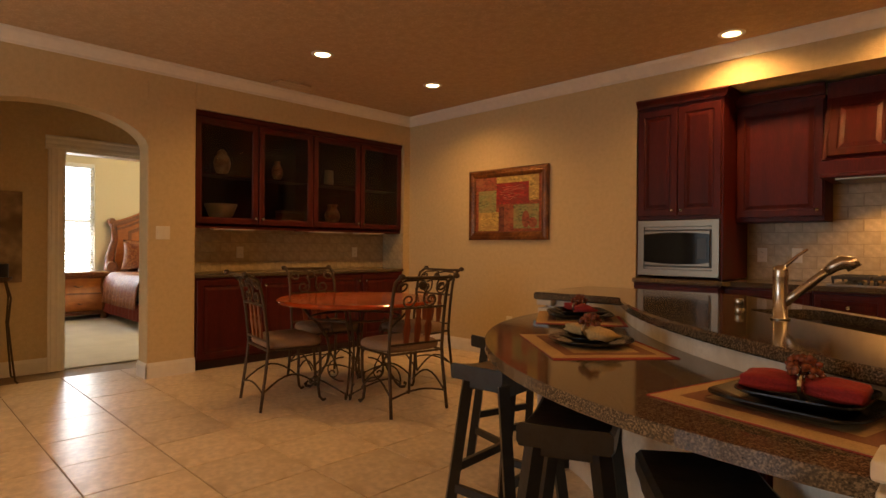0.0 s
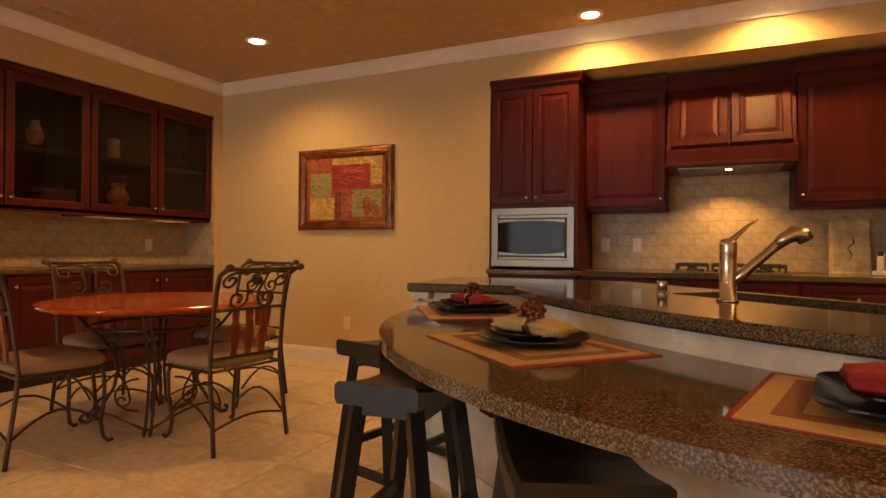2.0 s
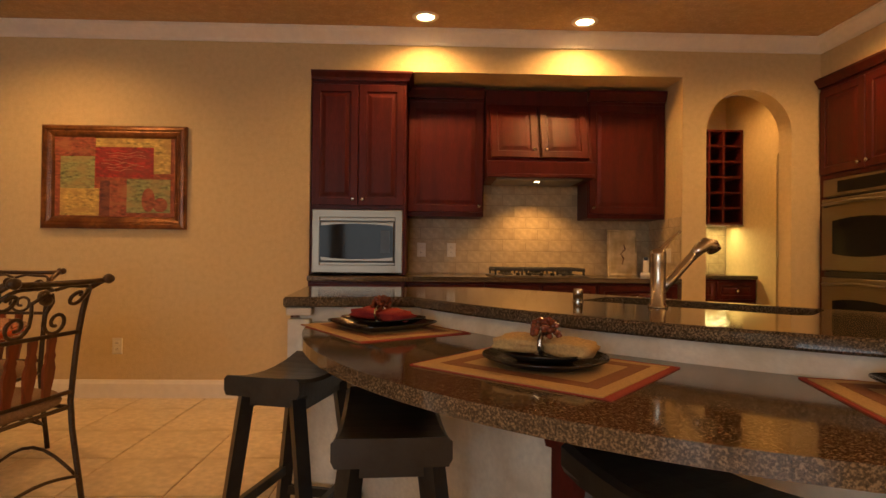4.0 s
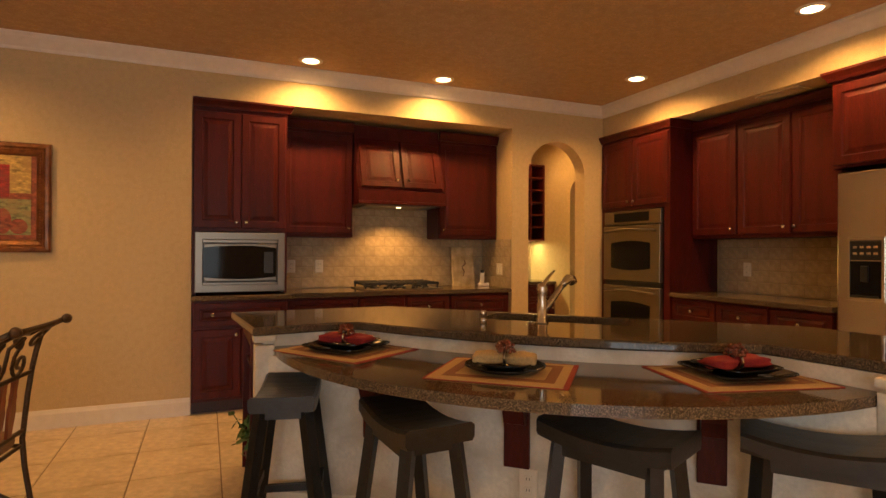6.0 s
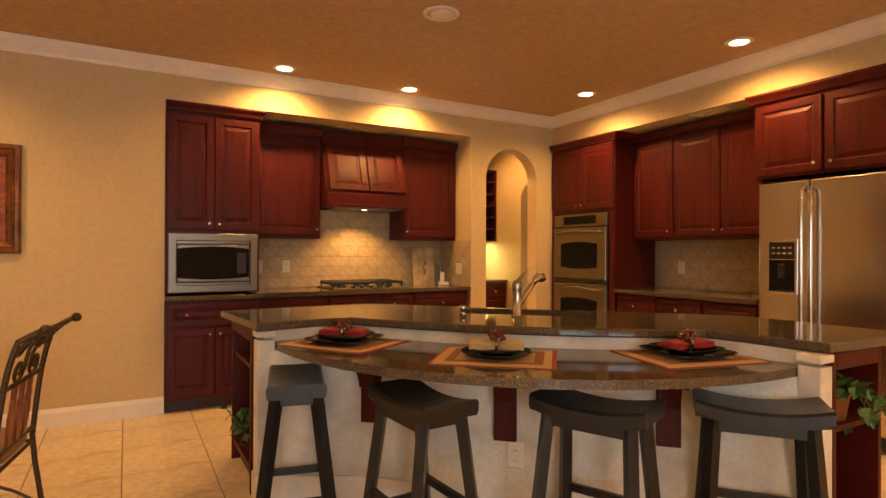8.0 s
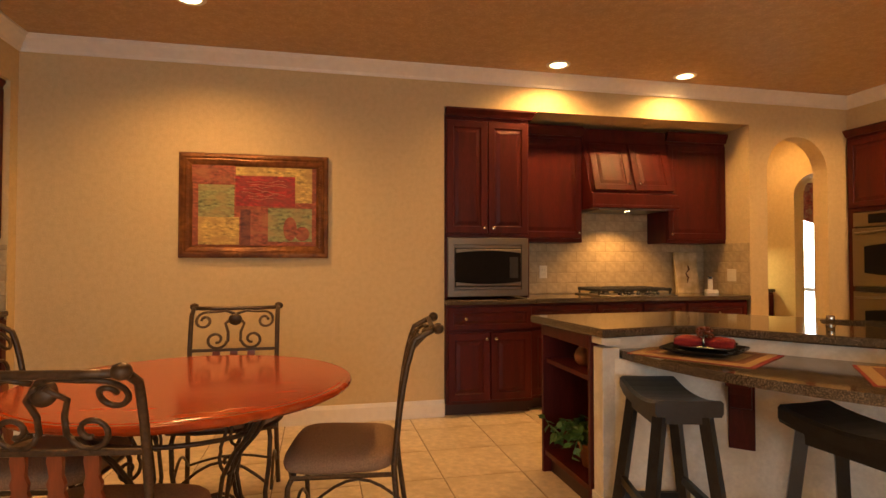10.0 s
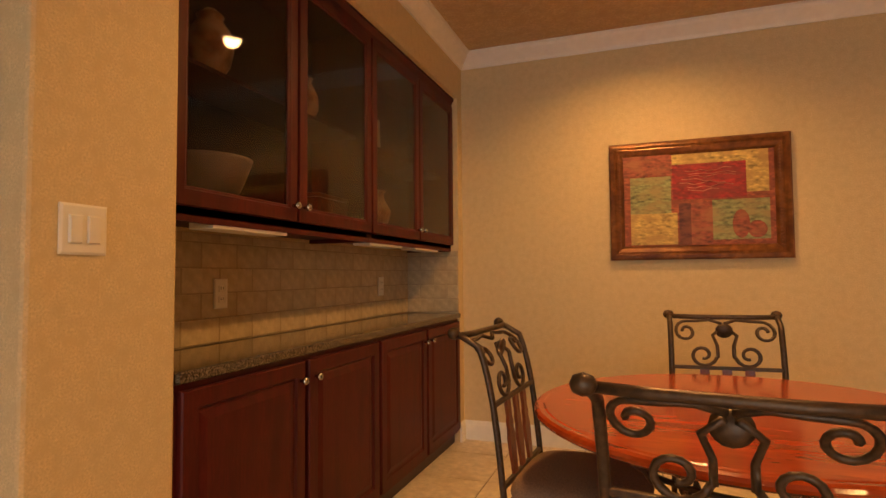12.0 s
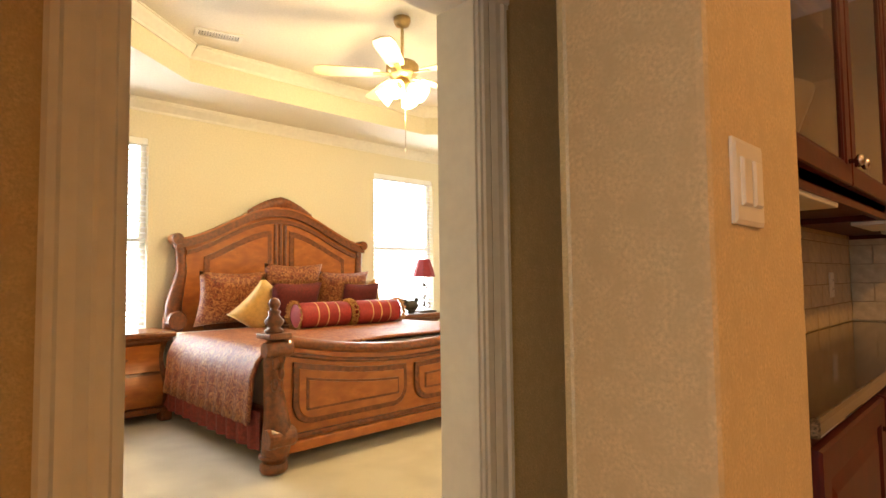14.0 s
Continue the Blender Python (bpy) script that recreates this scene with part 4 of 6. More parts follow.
oven = thing("double_oven", "stainless steel double wall oven with dark windows", "oven", east(FX + 0.012, 4.915, 0.335))
w = 0.78
part("casing", boxed(0.01, w - 0.01, 0.01, 0.5, 0, 1.345), BLACK, oven)
panel = part("control_panel", rect_loft(bmesh.new(), w, 0.13, [(0, -0.02), (0.004, -0.024)], m=pose(0, 0, 1.215)), STEEL, oven)
part("display", boxed(0.15, w - 0.15, -0.027, -0.023, 1.24, 1.325, 0.002), BLACKGLASS, panel, "black control display")
for z0 in (0.08, 0.665):
    h = 0.535
    d = part("door", rect_loft(bmesh.new(), w, h, [(0, -0.03), (0.006, -0.036)], m=pose(0, 0, z0)), STEEL, oven)
    pts = []
    ww, hh = w - 0.24, 0.24
    for s in (1, -1):
        for i in range(11):
            u = -1 + 2 * i / 10
            pts.append((s * u * ww / 2, s * (hh / 2 + 0.022 * (1 - u * u))))
    bm = prism(bmesh.new(), pts, 0.036, 0.040, m=Matrix(((1, 0, 0, w / 2), (0, 0, -1, 0), (0, 1, 0, z0 + h * 0.46), (0, 0, 0, 1))))
    part("window", bm, BLACKGLASS, d, "dark oven window")
    bm = sweep(bmesh.new(), [(0.05, -0.036, z0 + h - 0.055), (0.06, -0.07, z0 + h - 0.05), (w / 2, -0.082, z0 + h - 0.035), (w - 0.06, -0.07, z0 + h - 0.05), (w - 0.05, -0.036, z0 + h - 0.055)], 0.011, 10)
    part("handle", bm, STEEL, d, "curved steel handle", True)
part("vent_strip", boxed(0.0, w, -0.012, 0.01, 0.622, 0.655), BLACK, oven)

EY0, EY1 = 2.64, 4.055
for k in range(3):
    w = (EY1 - EY0) / 3 - 0.003
    t = thing("base_cabinet", "dark cherry base cabinet with a drawer over a door", "cabinet", east(FX + 0.05, EY1 - 0.002 - k * (w + 0.003)), "kitchen base cabinets")
    part("body", boxed(0, w, 0, 0.55, 0.1, 0.882), CHERRY, t)
    part("toe_kick", boxed(0, w, 0.06, 0.55, 0, 0.1), CHERRY_SHADED, t)
    raised_door(t, 0.01, w - 0.01, 0.69, 0.865, 0, "drawer_front", kx=w / 2, kz=0.775)
    raised_door(t, 0.01, w - 0.01, 0.125, 0.665, 0, kx=w - 0.045, kz=0.62)
bm = prism(bmesh.new(), [(FX + 0.01, EY0), (2.517, EY0), (2.517, EY1), (FX + 0.01, EY1)], 0.884, 0.922, 0.008)
tagged(part("countertop", bm, GRANITE), "polished brown granite countertop between oven and refrigerator", "countertop")
for k in range(3):
    w = (EY1 - EY0) / 3
    t = thing("wall_cabinet", "dark cherry wall cabinet with one raised-panel door", "cabinet", east(2.19, EY1 - k * w, 1.40), "kitchen wall cabinets")
    part("body", boxed(0, w - 0.002, 0, 0.32, 0, 0.98), CHERRY, t)
    raised_door(t, 0.008, w - 0.01, 0.03, 0.95, 0, kx=(w - 0.045 if k < 2 else 0.04), kz=0.08)
    bm = bmesh.new()
    run(bm, (0, 0), (w, 0), 0.98, -1, COR)
    part("cornice", bm, CHERRY, t)
plate("outlet", "white wall outlet on the tiled backsplash", "outlet", pose(2.5085, 3.75, 1.13, 0, 0, -90))

FY1, FY0 = 2.615, 1.70
fc = thing("refrigerator_cabinet", "dark cherry cabinet over the refrigerator with two doors", "cabinet", east(FX + 0.0, 2.635, 1.83))
w = 2.635 - 1.66
part("body", boxed(0, w, 0, 0.6, 0, 0.57), CHERRY, fc)
for i in range(2):
    x0 = 0.012 + i * w / 2
    raised_door(fc, x0, x0 + w / 2 - 0.02, 0.02, 0.545, 0, kx=(x0 + w / 2 - 0.06 if i == 0 else x0 + 0.045), kz=0.075)
bm = bmesh.new()
run(bm, (0, 0), (w, 0), 0.57, -1, COR, -1, 0)
run(bm, (0, 0.3), (0, 0), 0.57, -1, COR, 0, -1)
part("cornice", bm, CHERRY, fc)
for y in (2.635, 1.684):
    tagged(part("refrigerator_side_panel", boxed(FX + 0.06, 2.51, y - 0.022, y, 0, 1.83), CHERRY), "dark cherry panel beside the refrigerator", "panel")

fr = thing("refrigerator", "stainless steel side-by-side refrigerator with a water dispenser", "refrigerator", east(FX + 0.06, FY1 - 0.012, 0))
w = FY1 - FY0 - 0.03
split = 0.365
part("cabinet_body", boxed(0.005, w - 0.005, 0.0, 0.50, 0.02, 1.795), BLACK, fr)
part("toe_grille", boxed(0.0, w, -0.03, 0.0, 0.02, 0.10), BLACK, fr, "black toe grille")
fd = part("freezer_door", boxed(0.0, split - 0.004, -0.065, -0.002, 0.115, 1.80, 0.012), FRIDGE_STEEL, fr)
rd = part("refrigerator_door", boxed(split + 0.004, w, -0.065, -0.002, 0.115, 1.80, 0.012), FRIDGE_STEEL, fr)
for d, x in ((fd, split - 0.032), (rd, split + 0.032)):
    bm = sweep(bmesh.new(), [(x, -0.066, 0.45), (x, -0.115, 0.50), (x, -0.12, 0.6), (x, -0.12, 1.5), (x, -0.115, 1.7), (x, -0.066, 1.75)], 0.013, 10)
    part("handle", bm, FRIDGE_STEEL, d, "long steel bar handle", True)
bez = part("dispenser_bezel", rect_loft(bmesh.new(), 0.225, 0.40, [(0, -0.008), (0.004, -0.012), (0.02, -0.012), (0.024, -0.004)], m=pose(0.065, -0.065, 0.98)), FRIDGE_STEEL, fd)
part("dispenser_panel", boxed(0.088, 0.267, -0.075, -0.068, 1.235, 1.355, 0.003), BLACK, fd, "black dispenser controls")
part("dispenser_niche", boxed(0.088, 0.267, -0.073, -0.068, 1.005, 1.23, 0.003), BLACKGLASS, fd, "black water dispenser recess")
part("dispenser_lever", boxed(0.155, 0.20, -0.09, -0.073, 1.10, 1.20, 0.005), BLACK, fd)
part("dispenser_tray", boxed(0.10, 0.255, -0.092, -0.073, 1.003, 1.015, 0.003), BLACK, fd)
for k in range(4):
    for r in range(2):
        part("button", boxed(0.105 + k * 0.04, 0.13 + k * 0.04, -0.0765, -0.0745, 1.27 + r * 0.04, 1.285 + r * 0.04), FRIDGE_STEEL, fd)

# ---- hutch in the west wall ----
def west(y, z=0.0, dx=0.0):
    return pose(WX + dx, y, z, 0, 0, 90)


HY, HWID = 2.35, 2.545
for k in range(4):
    w = HWID / 4
    t = thing("base_cabinet", "dark cherry built-in base cabinet door of the hutch", "cabinet", west(HY + k * w, 0, -0.01), "hutch base cabinets")
    part("body", boxed(0, w - 0.002, 0.0, 0.385, 0.08, 0.864), CHERRY, t)
    part("toe_kick", boxed(0, w - 0.002, 0.03, 0.385, 0, 0.08), CHERRY_SHADED, t)
    raised_door(t, 0.012, w - 0.014, 0.10, 0.845, 0, kx=(w - 0.05 if k % 2 == 0 else 0.05), kz=0.775)
bm = prism(bmesh.new(), [(WX + 0.012, HY), (WX + 0.012, HY + HWID), (WX - 0.397, HY + HWID), (WX - 0.397, HY)], 0.866, 0.902, 0.008)
tagged(part("countertop", bm, GRANITE), "polished brown granite countertop of the built-in hutch", "countertop")
HZ0, HZ1, HD = 1.335, 2.435, 0.33
for k in range(2):
    w = HWID / 2
    t = thing("display_cabinet", "dark cherry wall cabinet with glass doors and dishes inside", "cabinet", west(HY + k * w, HZ0, -0.055), "hutch display cabinets")
    h = HZ1 - HZ0
    for nm, a in (("side_panel", (0, 0.02, 0, HD, 0, h)), ("side_panel", (w - 0.022, w - 0.002, 0, HD, 0, h)), ("top", (0.02, w - 0.022, 0, HD, h - 0.04, h)),
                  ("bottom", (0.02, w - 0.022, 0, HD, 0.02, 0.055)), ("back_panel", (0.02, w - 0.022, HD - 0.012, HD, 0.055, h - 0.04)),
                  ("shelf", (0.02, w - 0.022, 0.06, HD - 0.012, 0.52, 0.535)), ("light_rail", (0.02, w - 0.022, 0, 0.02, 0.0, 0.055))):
        # back panel uses the darker copy, so the inner shade is coloured in
        part(nm, boxed(*a), CHERRY if nm not in ("back_panel",) else CHERRY_SHADED, t)
    for i in range(2):
        x0, x1, z0, z1 = 0.006 + i * w / 2, (i + 1) * w / 2 - 0.008, 0.045, h - 0.06
        s = 0.062
        bm = ring_frame(x0, x1, z0, z1, ((0, -0.001), (0, -0.019), (0.003, -0.022), (s - 0.014, -0.022), (s - 0.009, -0.018), (s - 0.003, -0.017), (s, -0.013), (s, -0.001)))
        d = part("door", bm, CHERRY, t)
        p = part("pane", boxed(x0 + s, x1 - s, -0.013, -0.010, z0 + s, z1 - s), DIMMING_GLASS, d, "clear glass pane")
        knob(d, x1 - 0.03 if i == 0 else x0 + 0.03, -0.022, z0 + 0.06)
    bm = bmesh.new()
    run(bm, (0, 0), (w, 0), h - 0.055, -1, [(0, 0), (0.012, 0), (0.016, 0.02), (0.03, 0.04), (0.03, 0.055), (0, 0.055)])
    part("cornice", bm, CHERRY, t)
for y in (2.75, 3.85, 4.45):
    t = thing("under_cabinet_light", "slim white unlit light under the hutch cabinet", "light", west(y, HZ0 + 0.0, 0))
    part("housing", boxed(-0.2, 0.2, 0.06, 0.16, -0.012, 0.018, 0.004), PLATE_WHITE, t)
for y, z in ((2.96, 1.10), (4.44, 1.10)):
    plate("outlet", "white wall outlet on the hutch backsplash", "outlet", pose(WX - 0.3885, y, z, 0, 0, 90))

CERAMIC = material("ceramic", (0.48, 0.41, 0.30), 0.3, scale=12, vary=0.12)
RUSTY = material("painted_pottery", (0.42, 0.20, 0.10), 0.45, scale=18, vary=0.5, second=(0.6, 0.42, 0.25), mix_scale=14)


def pottery(name, label, cat, y, z, prof, mat, x=-5.2):
    t = thing(name, label, cat, pose(x, y, z))
    part("body", lathe(bmesh.new(), prof, 28), mat, t, smooth=True)
    return t


ZL, ZU = HZ0 + 0.055, HZ0 + 0.535
bowl = pottery("bowl", "large cream ceramic bowl behind cabinet glass", "bowl", 2.67, ZL, [(0.06, 0), (0.07, 0.012), (0.115, 0.08), (0.15, 0.17), (0.155, 0.19), (0.146, 0.19), (0.105, 0.08), (0.05, 0.025)], CERAMIC)
pottery("jar", "rust and cream painted pottery jar on the glass cabinet shelf", "jar", 2.68, ZU, [(0.04, 0), (0.07, 0.05), (0.082, 0.11), (0.07, 0.17), (0.04, 0.21), (0.048, 0.225), (0.02, 0.25)], RUSTY)
pottery("pitcher", "cream pitcher on the glass cabinet shelf", "pitcher", 3.93, ZU, [(0.045, 0), (0.055, 0.03), (0.05, 0.12), (0.052, 0.17), (0.04, 0.17)], CERAMIC)
pottery("urn", "rust painted pottery urn in the glass cabinet", "urn", 3.98, ZL, [(0.05, 0), (0.04, 0.02), (0.085, 0.1), (0.09, 0.15), (0.055, 0.21), (0.05, 0.24), (0.065, 0.26)], RUSTY)
pottery("vase", "small rust vase on the glass cabinet shelf", "vase", 3.28, ZU, [(0.03, 0), (0.06, 0.06), (0.055, 0.12), (0.025, 0.18), (0.035, 0.2)], RUSTY)
for i in range(3):
    pottery("goblet", "clear stemmed goblet in the glass cabinet", "goblet", 4.5 + 0.09 * i, ZU, [(0.03, 0), (0.006, 0.008), (0.005, 0.08), (0.03, 0.11), (0.034, 0.17)], GLASS, -5.18 - 0.05 * (i % 2))
dk = thing("dark_box", "dark wooden box inside the glass cabinet", "box", pose(-5.27, 3.3, ZL))
part("lower_half", boxed(0, 0.12, 0, 0.28, 0, 0.14, 0.006), DARKWOOD, dk)
part("lid", boxed(-0.004, 0.124, -0.004, 0.284, 0.142, 0.16, 0.006), DARKWOOD, dk)

# ---- wall things ----
FRAME = material("gilt_frame", (0.22, 0.085, 0.025), 0.3, 0.35, scale=25, vary=0.4, bump=0.3, bump_scale=60, second=(0.10, 0.03, 0.012), mix_scale=6)
PX0, PX1, PZ0, PZ1 = -3.965, -2.91, 1.255, 2.02
pic = thing("framed_painting", "abstract patchwork painting in a carved bronze frame", "painting", pose(PX0, NY - 0.001, PZ0))
w, h = PX1 - PX0, PZ1 - PZ0
bm = bmesh.new()
rings = []
for ins, y in ((0, 0), (0, -0.03), (0.012, -0.042), (0.03, -0.045), (0.042, -0.035), (0.05, -0.038), (0.075, -0.028), (0.085, -0.018), (0.09, -0.01), (0.09, 0)):
    rings.append([bm.verts.new(c) for c in ((ins, y, ins), (w - ins, y, ins), (w - ins, y, h - ins), (ins, y, h - ins))])
for a, b in zip(rings, rings[1:] + rings[:1]):
    for i in range(4):
        bm.faces.new((a[i], a[(i + 1) % 4], b[(i + 1) % 4], b[i]))
part("frame", bm, FRAME, pic)
bead = mesh_of("bead", boxed(-0.006, 0.006, -0.006, 0.0, -0.004, 0.004, 0.002), FRAME)
for x in (0.064, w - 0.064):
    for k in range(30):
        o = new("bead", bead)
        o.parent = pic
        o.matrix_basis = pose(x, -0.032, 0.085 + k * (h - 0.17) / 29)
def paint(c, c2):
    return material("paint", c, 0.6, scale=30, vary=0.6, bump=0.6, bump_scale=40, second=c2, mix_scale=9, stretch=(1, 1, 2.2))
canvas = part("canvas", boxed(0.085, w - 0.085, -0.010, -0.006, 0.085, h - 0.085), paint((0.30, 0.075, 0.03), (0.22, 0.05, 0.02)), pic)
OLIVE, GOLD, RED, RUST = paint((0.22, 0.23, 0.09), (0.32, 0.24, 0.09)), paint((0.48, 0.33, 0.09), (0.40, 0.24, 0.07)), paint((0.30, 0.018, 0.014), (0.22, 0.03, 0.02)), paint((0.26, 0.06, 0.03), (0.34, 0.12, 0.05))
cw, ch = w - 0.17, h - 0.17
for i, (a, b, c, d, m_) in enumerate(((0.05, 0.33, 0.36, 0.76, OLIVE), (0.05, 0.37, 0.02, 0.36, GOLD), (0.34, 0.82, 0.88, 0.99, GOLD), (0.82, 0.96, 0.55, 0.99, GOLD), (0.34, 0.82, 0.50, 0.88, RED),
                                      (0.38, 0.46, 0.02, 0.46, paint((0.12, 0.03, 0.02), (0.2, 0.06, 0.03))), (0.46, 0.60, 0.02, 0.46, RUST), (0.60, 0.96, 0.06, 0.48, OLIVE), (0.0, 0.33, 0.78, 1.0, RUST))):
    part("painted_patch", boxed(0.085 + a * cw, 0.085 + b * cw, -0.0125 - 0.0004 * i, -0.010, 0.085 + c * ch, 0.085 + d * ch), m_, canvas)
for x, z, rx, rz in ((0.78, 0.22, 0.055, 0.15), (0.88, 0.16, 0.06, 0.09)):
    bm = lathe(bmesh.new(), [(1.0, 0), (0.9, 0.004)], 24, Matrix.Translation((0.085 + x * cw, -0.0165, 0.085 + z * ch)) @ pose(0, 0, 0, 90) @ Matrix.Diagonal((rx * cw, rz * ch, 0.5, 1)))
    part("painted_patch", bm, RUST, canvas)
rg = random.Random(6)
STROKE = material("pale_stroke", (0.45, 0.16, 0.10), 0.6, vary=0.3)
for k in range(7):
    z0, x0 = 0.60 + 0.035 * k, 0.38 + rg.uniform(0, 0.08)
    pts = [(0.085 + (x0 + 0.05 * i) * cw, -0.0155, 0.085 + (z0 + rg.uniform(-0.02, 0.02)) * ch) for i in range(rg.randint(5, 8))]
    part("brush_stroke", sweep(bmesh.new(), pts, 0.0022, 4), STROKE, canvas)
plate("light_switch", "white double rocker light switch on the pier", "light switch", pose(WX + 0.0005, 2.06, 1.28, 0, 0, 90), 0.118, 0.118)
plate("outlet", "white wall outlet above the baseboard", "outlet", pose(-3.405, NY - 0.0005, 0.385))

det = thing("ceiling_speaker", "round white speaker cover flush on the ceiling", "ceiling speaker", pose(-0.545, 3.16, CEIL_Z))
part("rim", lathe(bmesh.new(), [(0.115, 0), (0.115, -0.006), (0.10, -0.012), (0.085, -0.010), (0.085, 0)], 32, closed=False), WHITE, det, smooth=True)
part("grille", lathe(bmesh.new(), [(0.085, -0.006), (0.05, -0.014), (0.01, -0.016)], 32), WHITE, det, smooth=True)


def vent(name, label, m, w, d, mat, n=12):
    t = thing(name, label, "ceiling vent", m)
    bm = bmesh.new()
    for a in ((-w / 2, w / 2, -d / 2, -d / 2 + 0.03), (-w / 2, w / 2, d / 2 - 0.03, d / 2), (-w / 2, -w / 2 + 0.03, -d / 2 + 0.03, d / 2 - 0.03), (w / 2 - 0.03, w / 2, -d / 2 + 0.03, d / 2 - 0.03)):
        box(bm, *a, -0.012, 0.0, 0.002)
    part("frame", bm, mat, t)
    part("backing", boxed(-w / 2 + 0.03, w / 2 - 0.03, -d / 2 + 0.03, d / 2 - 0.03, -0.002, -0.0005), BLACK, t)
    sl = mesh_of("slat", boxed(-0.009, 0.009, -d / 2 + 0.03, d / 2 - 0.03, -0.001, 0.001), mat)
    for k in range(n):
        o = new("slat", sl)
        o.parent = t
        o.matrix_basis = pose(-w / 2 + 0.045 + k * (w - 0.09) / (n - 1), 0, -0.008, 0, 35)
    return t


vent("ceiling_vent", "tan slatted air vent on the ceiling", pose(-4.74, 3.17, CEIL_Z, 0, 0, 90), 0.34, 0.18, CEIL)
vent("soffit_vent", "tan slatted air vent under the soffit", pose(2.06, 3.1, 2.475, 0, 0, 90), 0.34, 0.15, PAINT)

# ---- vestibule: canvas and iron stand ----
art = thing("wall_art", "tall faded beige and brown canvas on the vestibule wall", "painting", pose(DX, 0.70, 0.83, 0, 0, 90))
part("panel", boxed(0, 0.48, -0.03, 0, 0, 0.80, 0.004), material("faded_canvas", (0.30, 0.22, 0.13), 0.8, scale=9, vary=0.4, second=(0.14, 0.09, 0.05), mix_scale=5), art)
stand = thing("iron_stand", "tall wrought iron candle stand with curved legs", "candle stand", pose(-5.66, 1.02, 0))
for k in range(3):
    a = k * 2.094 + 0.5
    bm = sweep(bmesh.new(), [(math.cos(a) * r, math.sin(a) * r, z) for r, z in ((0.17, 0.01), (0.14, 0.03), (0.10, 0.25), (0.06, 0.5), (0.09, 0.72), (0.03, 0.86))], 0.008, 8)
    part("leg", bm, IRON, stand)
part("cup", lathe(bmesh.new(), [(0.03, 0.85), (0.06, 0.87), (0.065, 0.89), (0.05, 0.89)], 18), IRON, stand)
part("candle", lathe(bmesh.new(), [(0.038, 0.885), (0.038, 1.0), (0.03, 1.005)], 18), BLACK, stand, "dark pillar candle")

# ---- pantry passage ----
pc = thing("wine_cabinet", "dark cherry wall cabinet with wine cubbies in the pantry", "cabinet", pose(0.845, 6.27, 1.42))
# back darkened in colour for the shade deep in the cubbies
part("back_panel", boxed(0, 1.2, 0.3, 0.325, 0, 0.95), CHERRY_SHADED, pc)
for x in (0, 1.18):
    part("side_panel", boxed(x, x + 0.02, 0.0, 0.3, 0, 0.95), CHERRY, pc)
for k in range(7):
    part("shelf", boxed(0.02, 1.18, 0.0, 0.3, k * 0.155, k * 0.155 + 0.02), CHERRY, pc)
for k in range(7):
    part("divider", boxed(0.145 * (k + 1) - 0.02, 0.145 * (k + 1), 0.005, 0.3, 0.02, 0.93), CHERRY, pc)
pb = thing("base_cabinet", "dark cherry base cabinet in the pantry passage", "cabinet", pose(0.845, 6.04, 0), "pantry base cabinets")
part("body", boxed(0, 1.2, 0, 0.55, 0.0, 0.88), CHERRY, pb)
for k in range(3):
    raised_door(pb, 0.01 + k * 0.4, 0.39 + k * 0.4, 0.12, 0.66, 0, kx=0.35 + k * 0.4, kz=0.6)
    raised_door(pb, 0.01 + k * 0.4, 0.39 + k * 0.4, 0.69, 0.86, 0, "drawer_front", kx=0.2 + k * 0.4, kz=0.775)
tagged(part("countertop", prism(bmesh.new(), [(0.845, 6.01), (2.045, 6.01), (2.045, 6.595), (0.845, 6.595)], 0.884, 0.92, 0.008), GRANITE), "brown granite countertop in the pantry", "countertop")
lamp = new("pantry_bulb", bpy.data.lights.new("pantry_bulb", "AREA"))
lamp.data.shape, lamp.data.size, lamp.data.size_y, lamp.data.energy, lamp.data.color = "RECTANGLE", 1.1, 0.05, 10, (1.0, 0.78, 0.30)
lamp.matrix_world = pose(1.44, 6.42, 1.40)
t = thing("under_cabinet_light", "lit yellow light strip under the pantry cabinet", "light", pose(1.44, 6.42, 1.405))
part("strip", boxed(-0.55, 0.55, -0.02, 0.02, 0.0, 0.014, 0.002), WHITE, t)
can_light(1.45, 5.75, CEIL_Z - 0.012, 70)
copy_thing(can, pose(1.45, 5.75, CEIL_Z))
win = thing("window_3", "bright narrow window with a red gathered valance", "window", pose(3.1, 6.2, 0.9), kind="structure")
part("window_frame", boxed(0.0, 0.03, 0.0, 0.9, -0.05, 0.0, 0.004), WHITE, win)
p = part("pane", boxed(0.04, 0.045, 0, 0.9, -0.9, 1.3), GLASS, win)
p.visible_shadow = False
structure("backdrop_3", boxed(3.7, 3.72, 5.2, 8.1, 0, 3.2), DAY, "overexposed daylight outside the window", "sky")
VAL = material("valance_cloth", (0.32, 0.05, 0.03), 0.85, scale=40, vary=0.4, second=(0.4, 0.2, 0.1), mix_scale=20)
bm = bmesh.new()
prev = None
for i in range(41):
    y = i * 0.9 / 40
    x = -0.05 + 0.025 * math.sin(i * 1.1)
    zb = 0.80 - 0.05 * math.sin(i * 0.25)
    cur = [bm.verts.new((x, y, 1.32)), bm.verts.new((x, y, zb))]
    if prev:
        bm.faces.new((prev[0], cur[0], cur[1], prev[1]))
    prev = cur
vl = part("valance", bm, VAL, win, "red gathered cloth valance")
sol = vl.modifiers.new("thick", "SOLIDIFY")
sol.thickness = 0.006


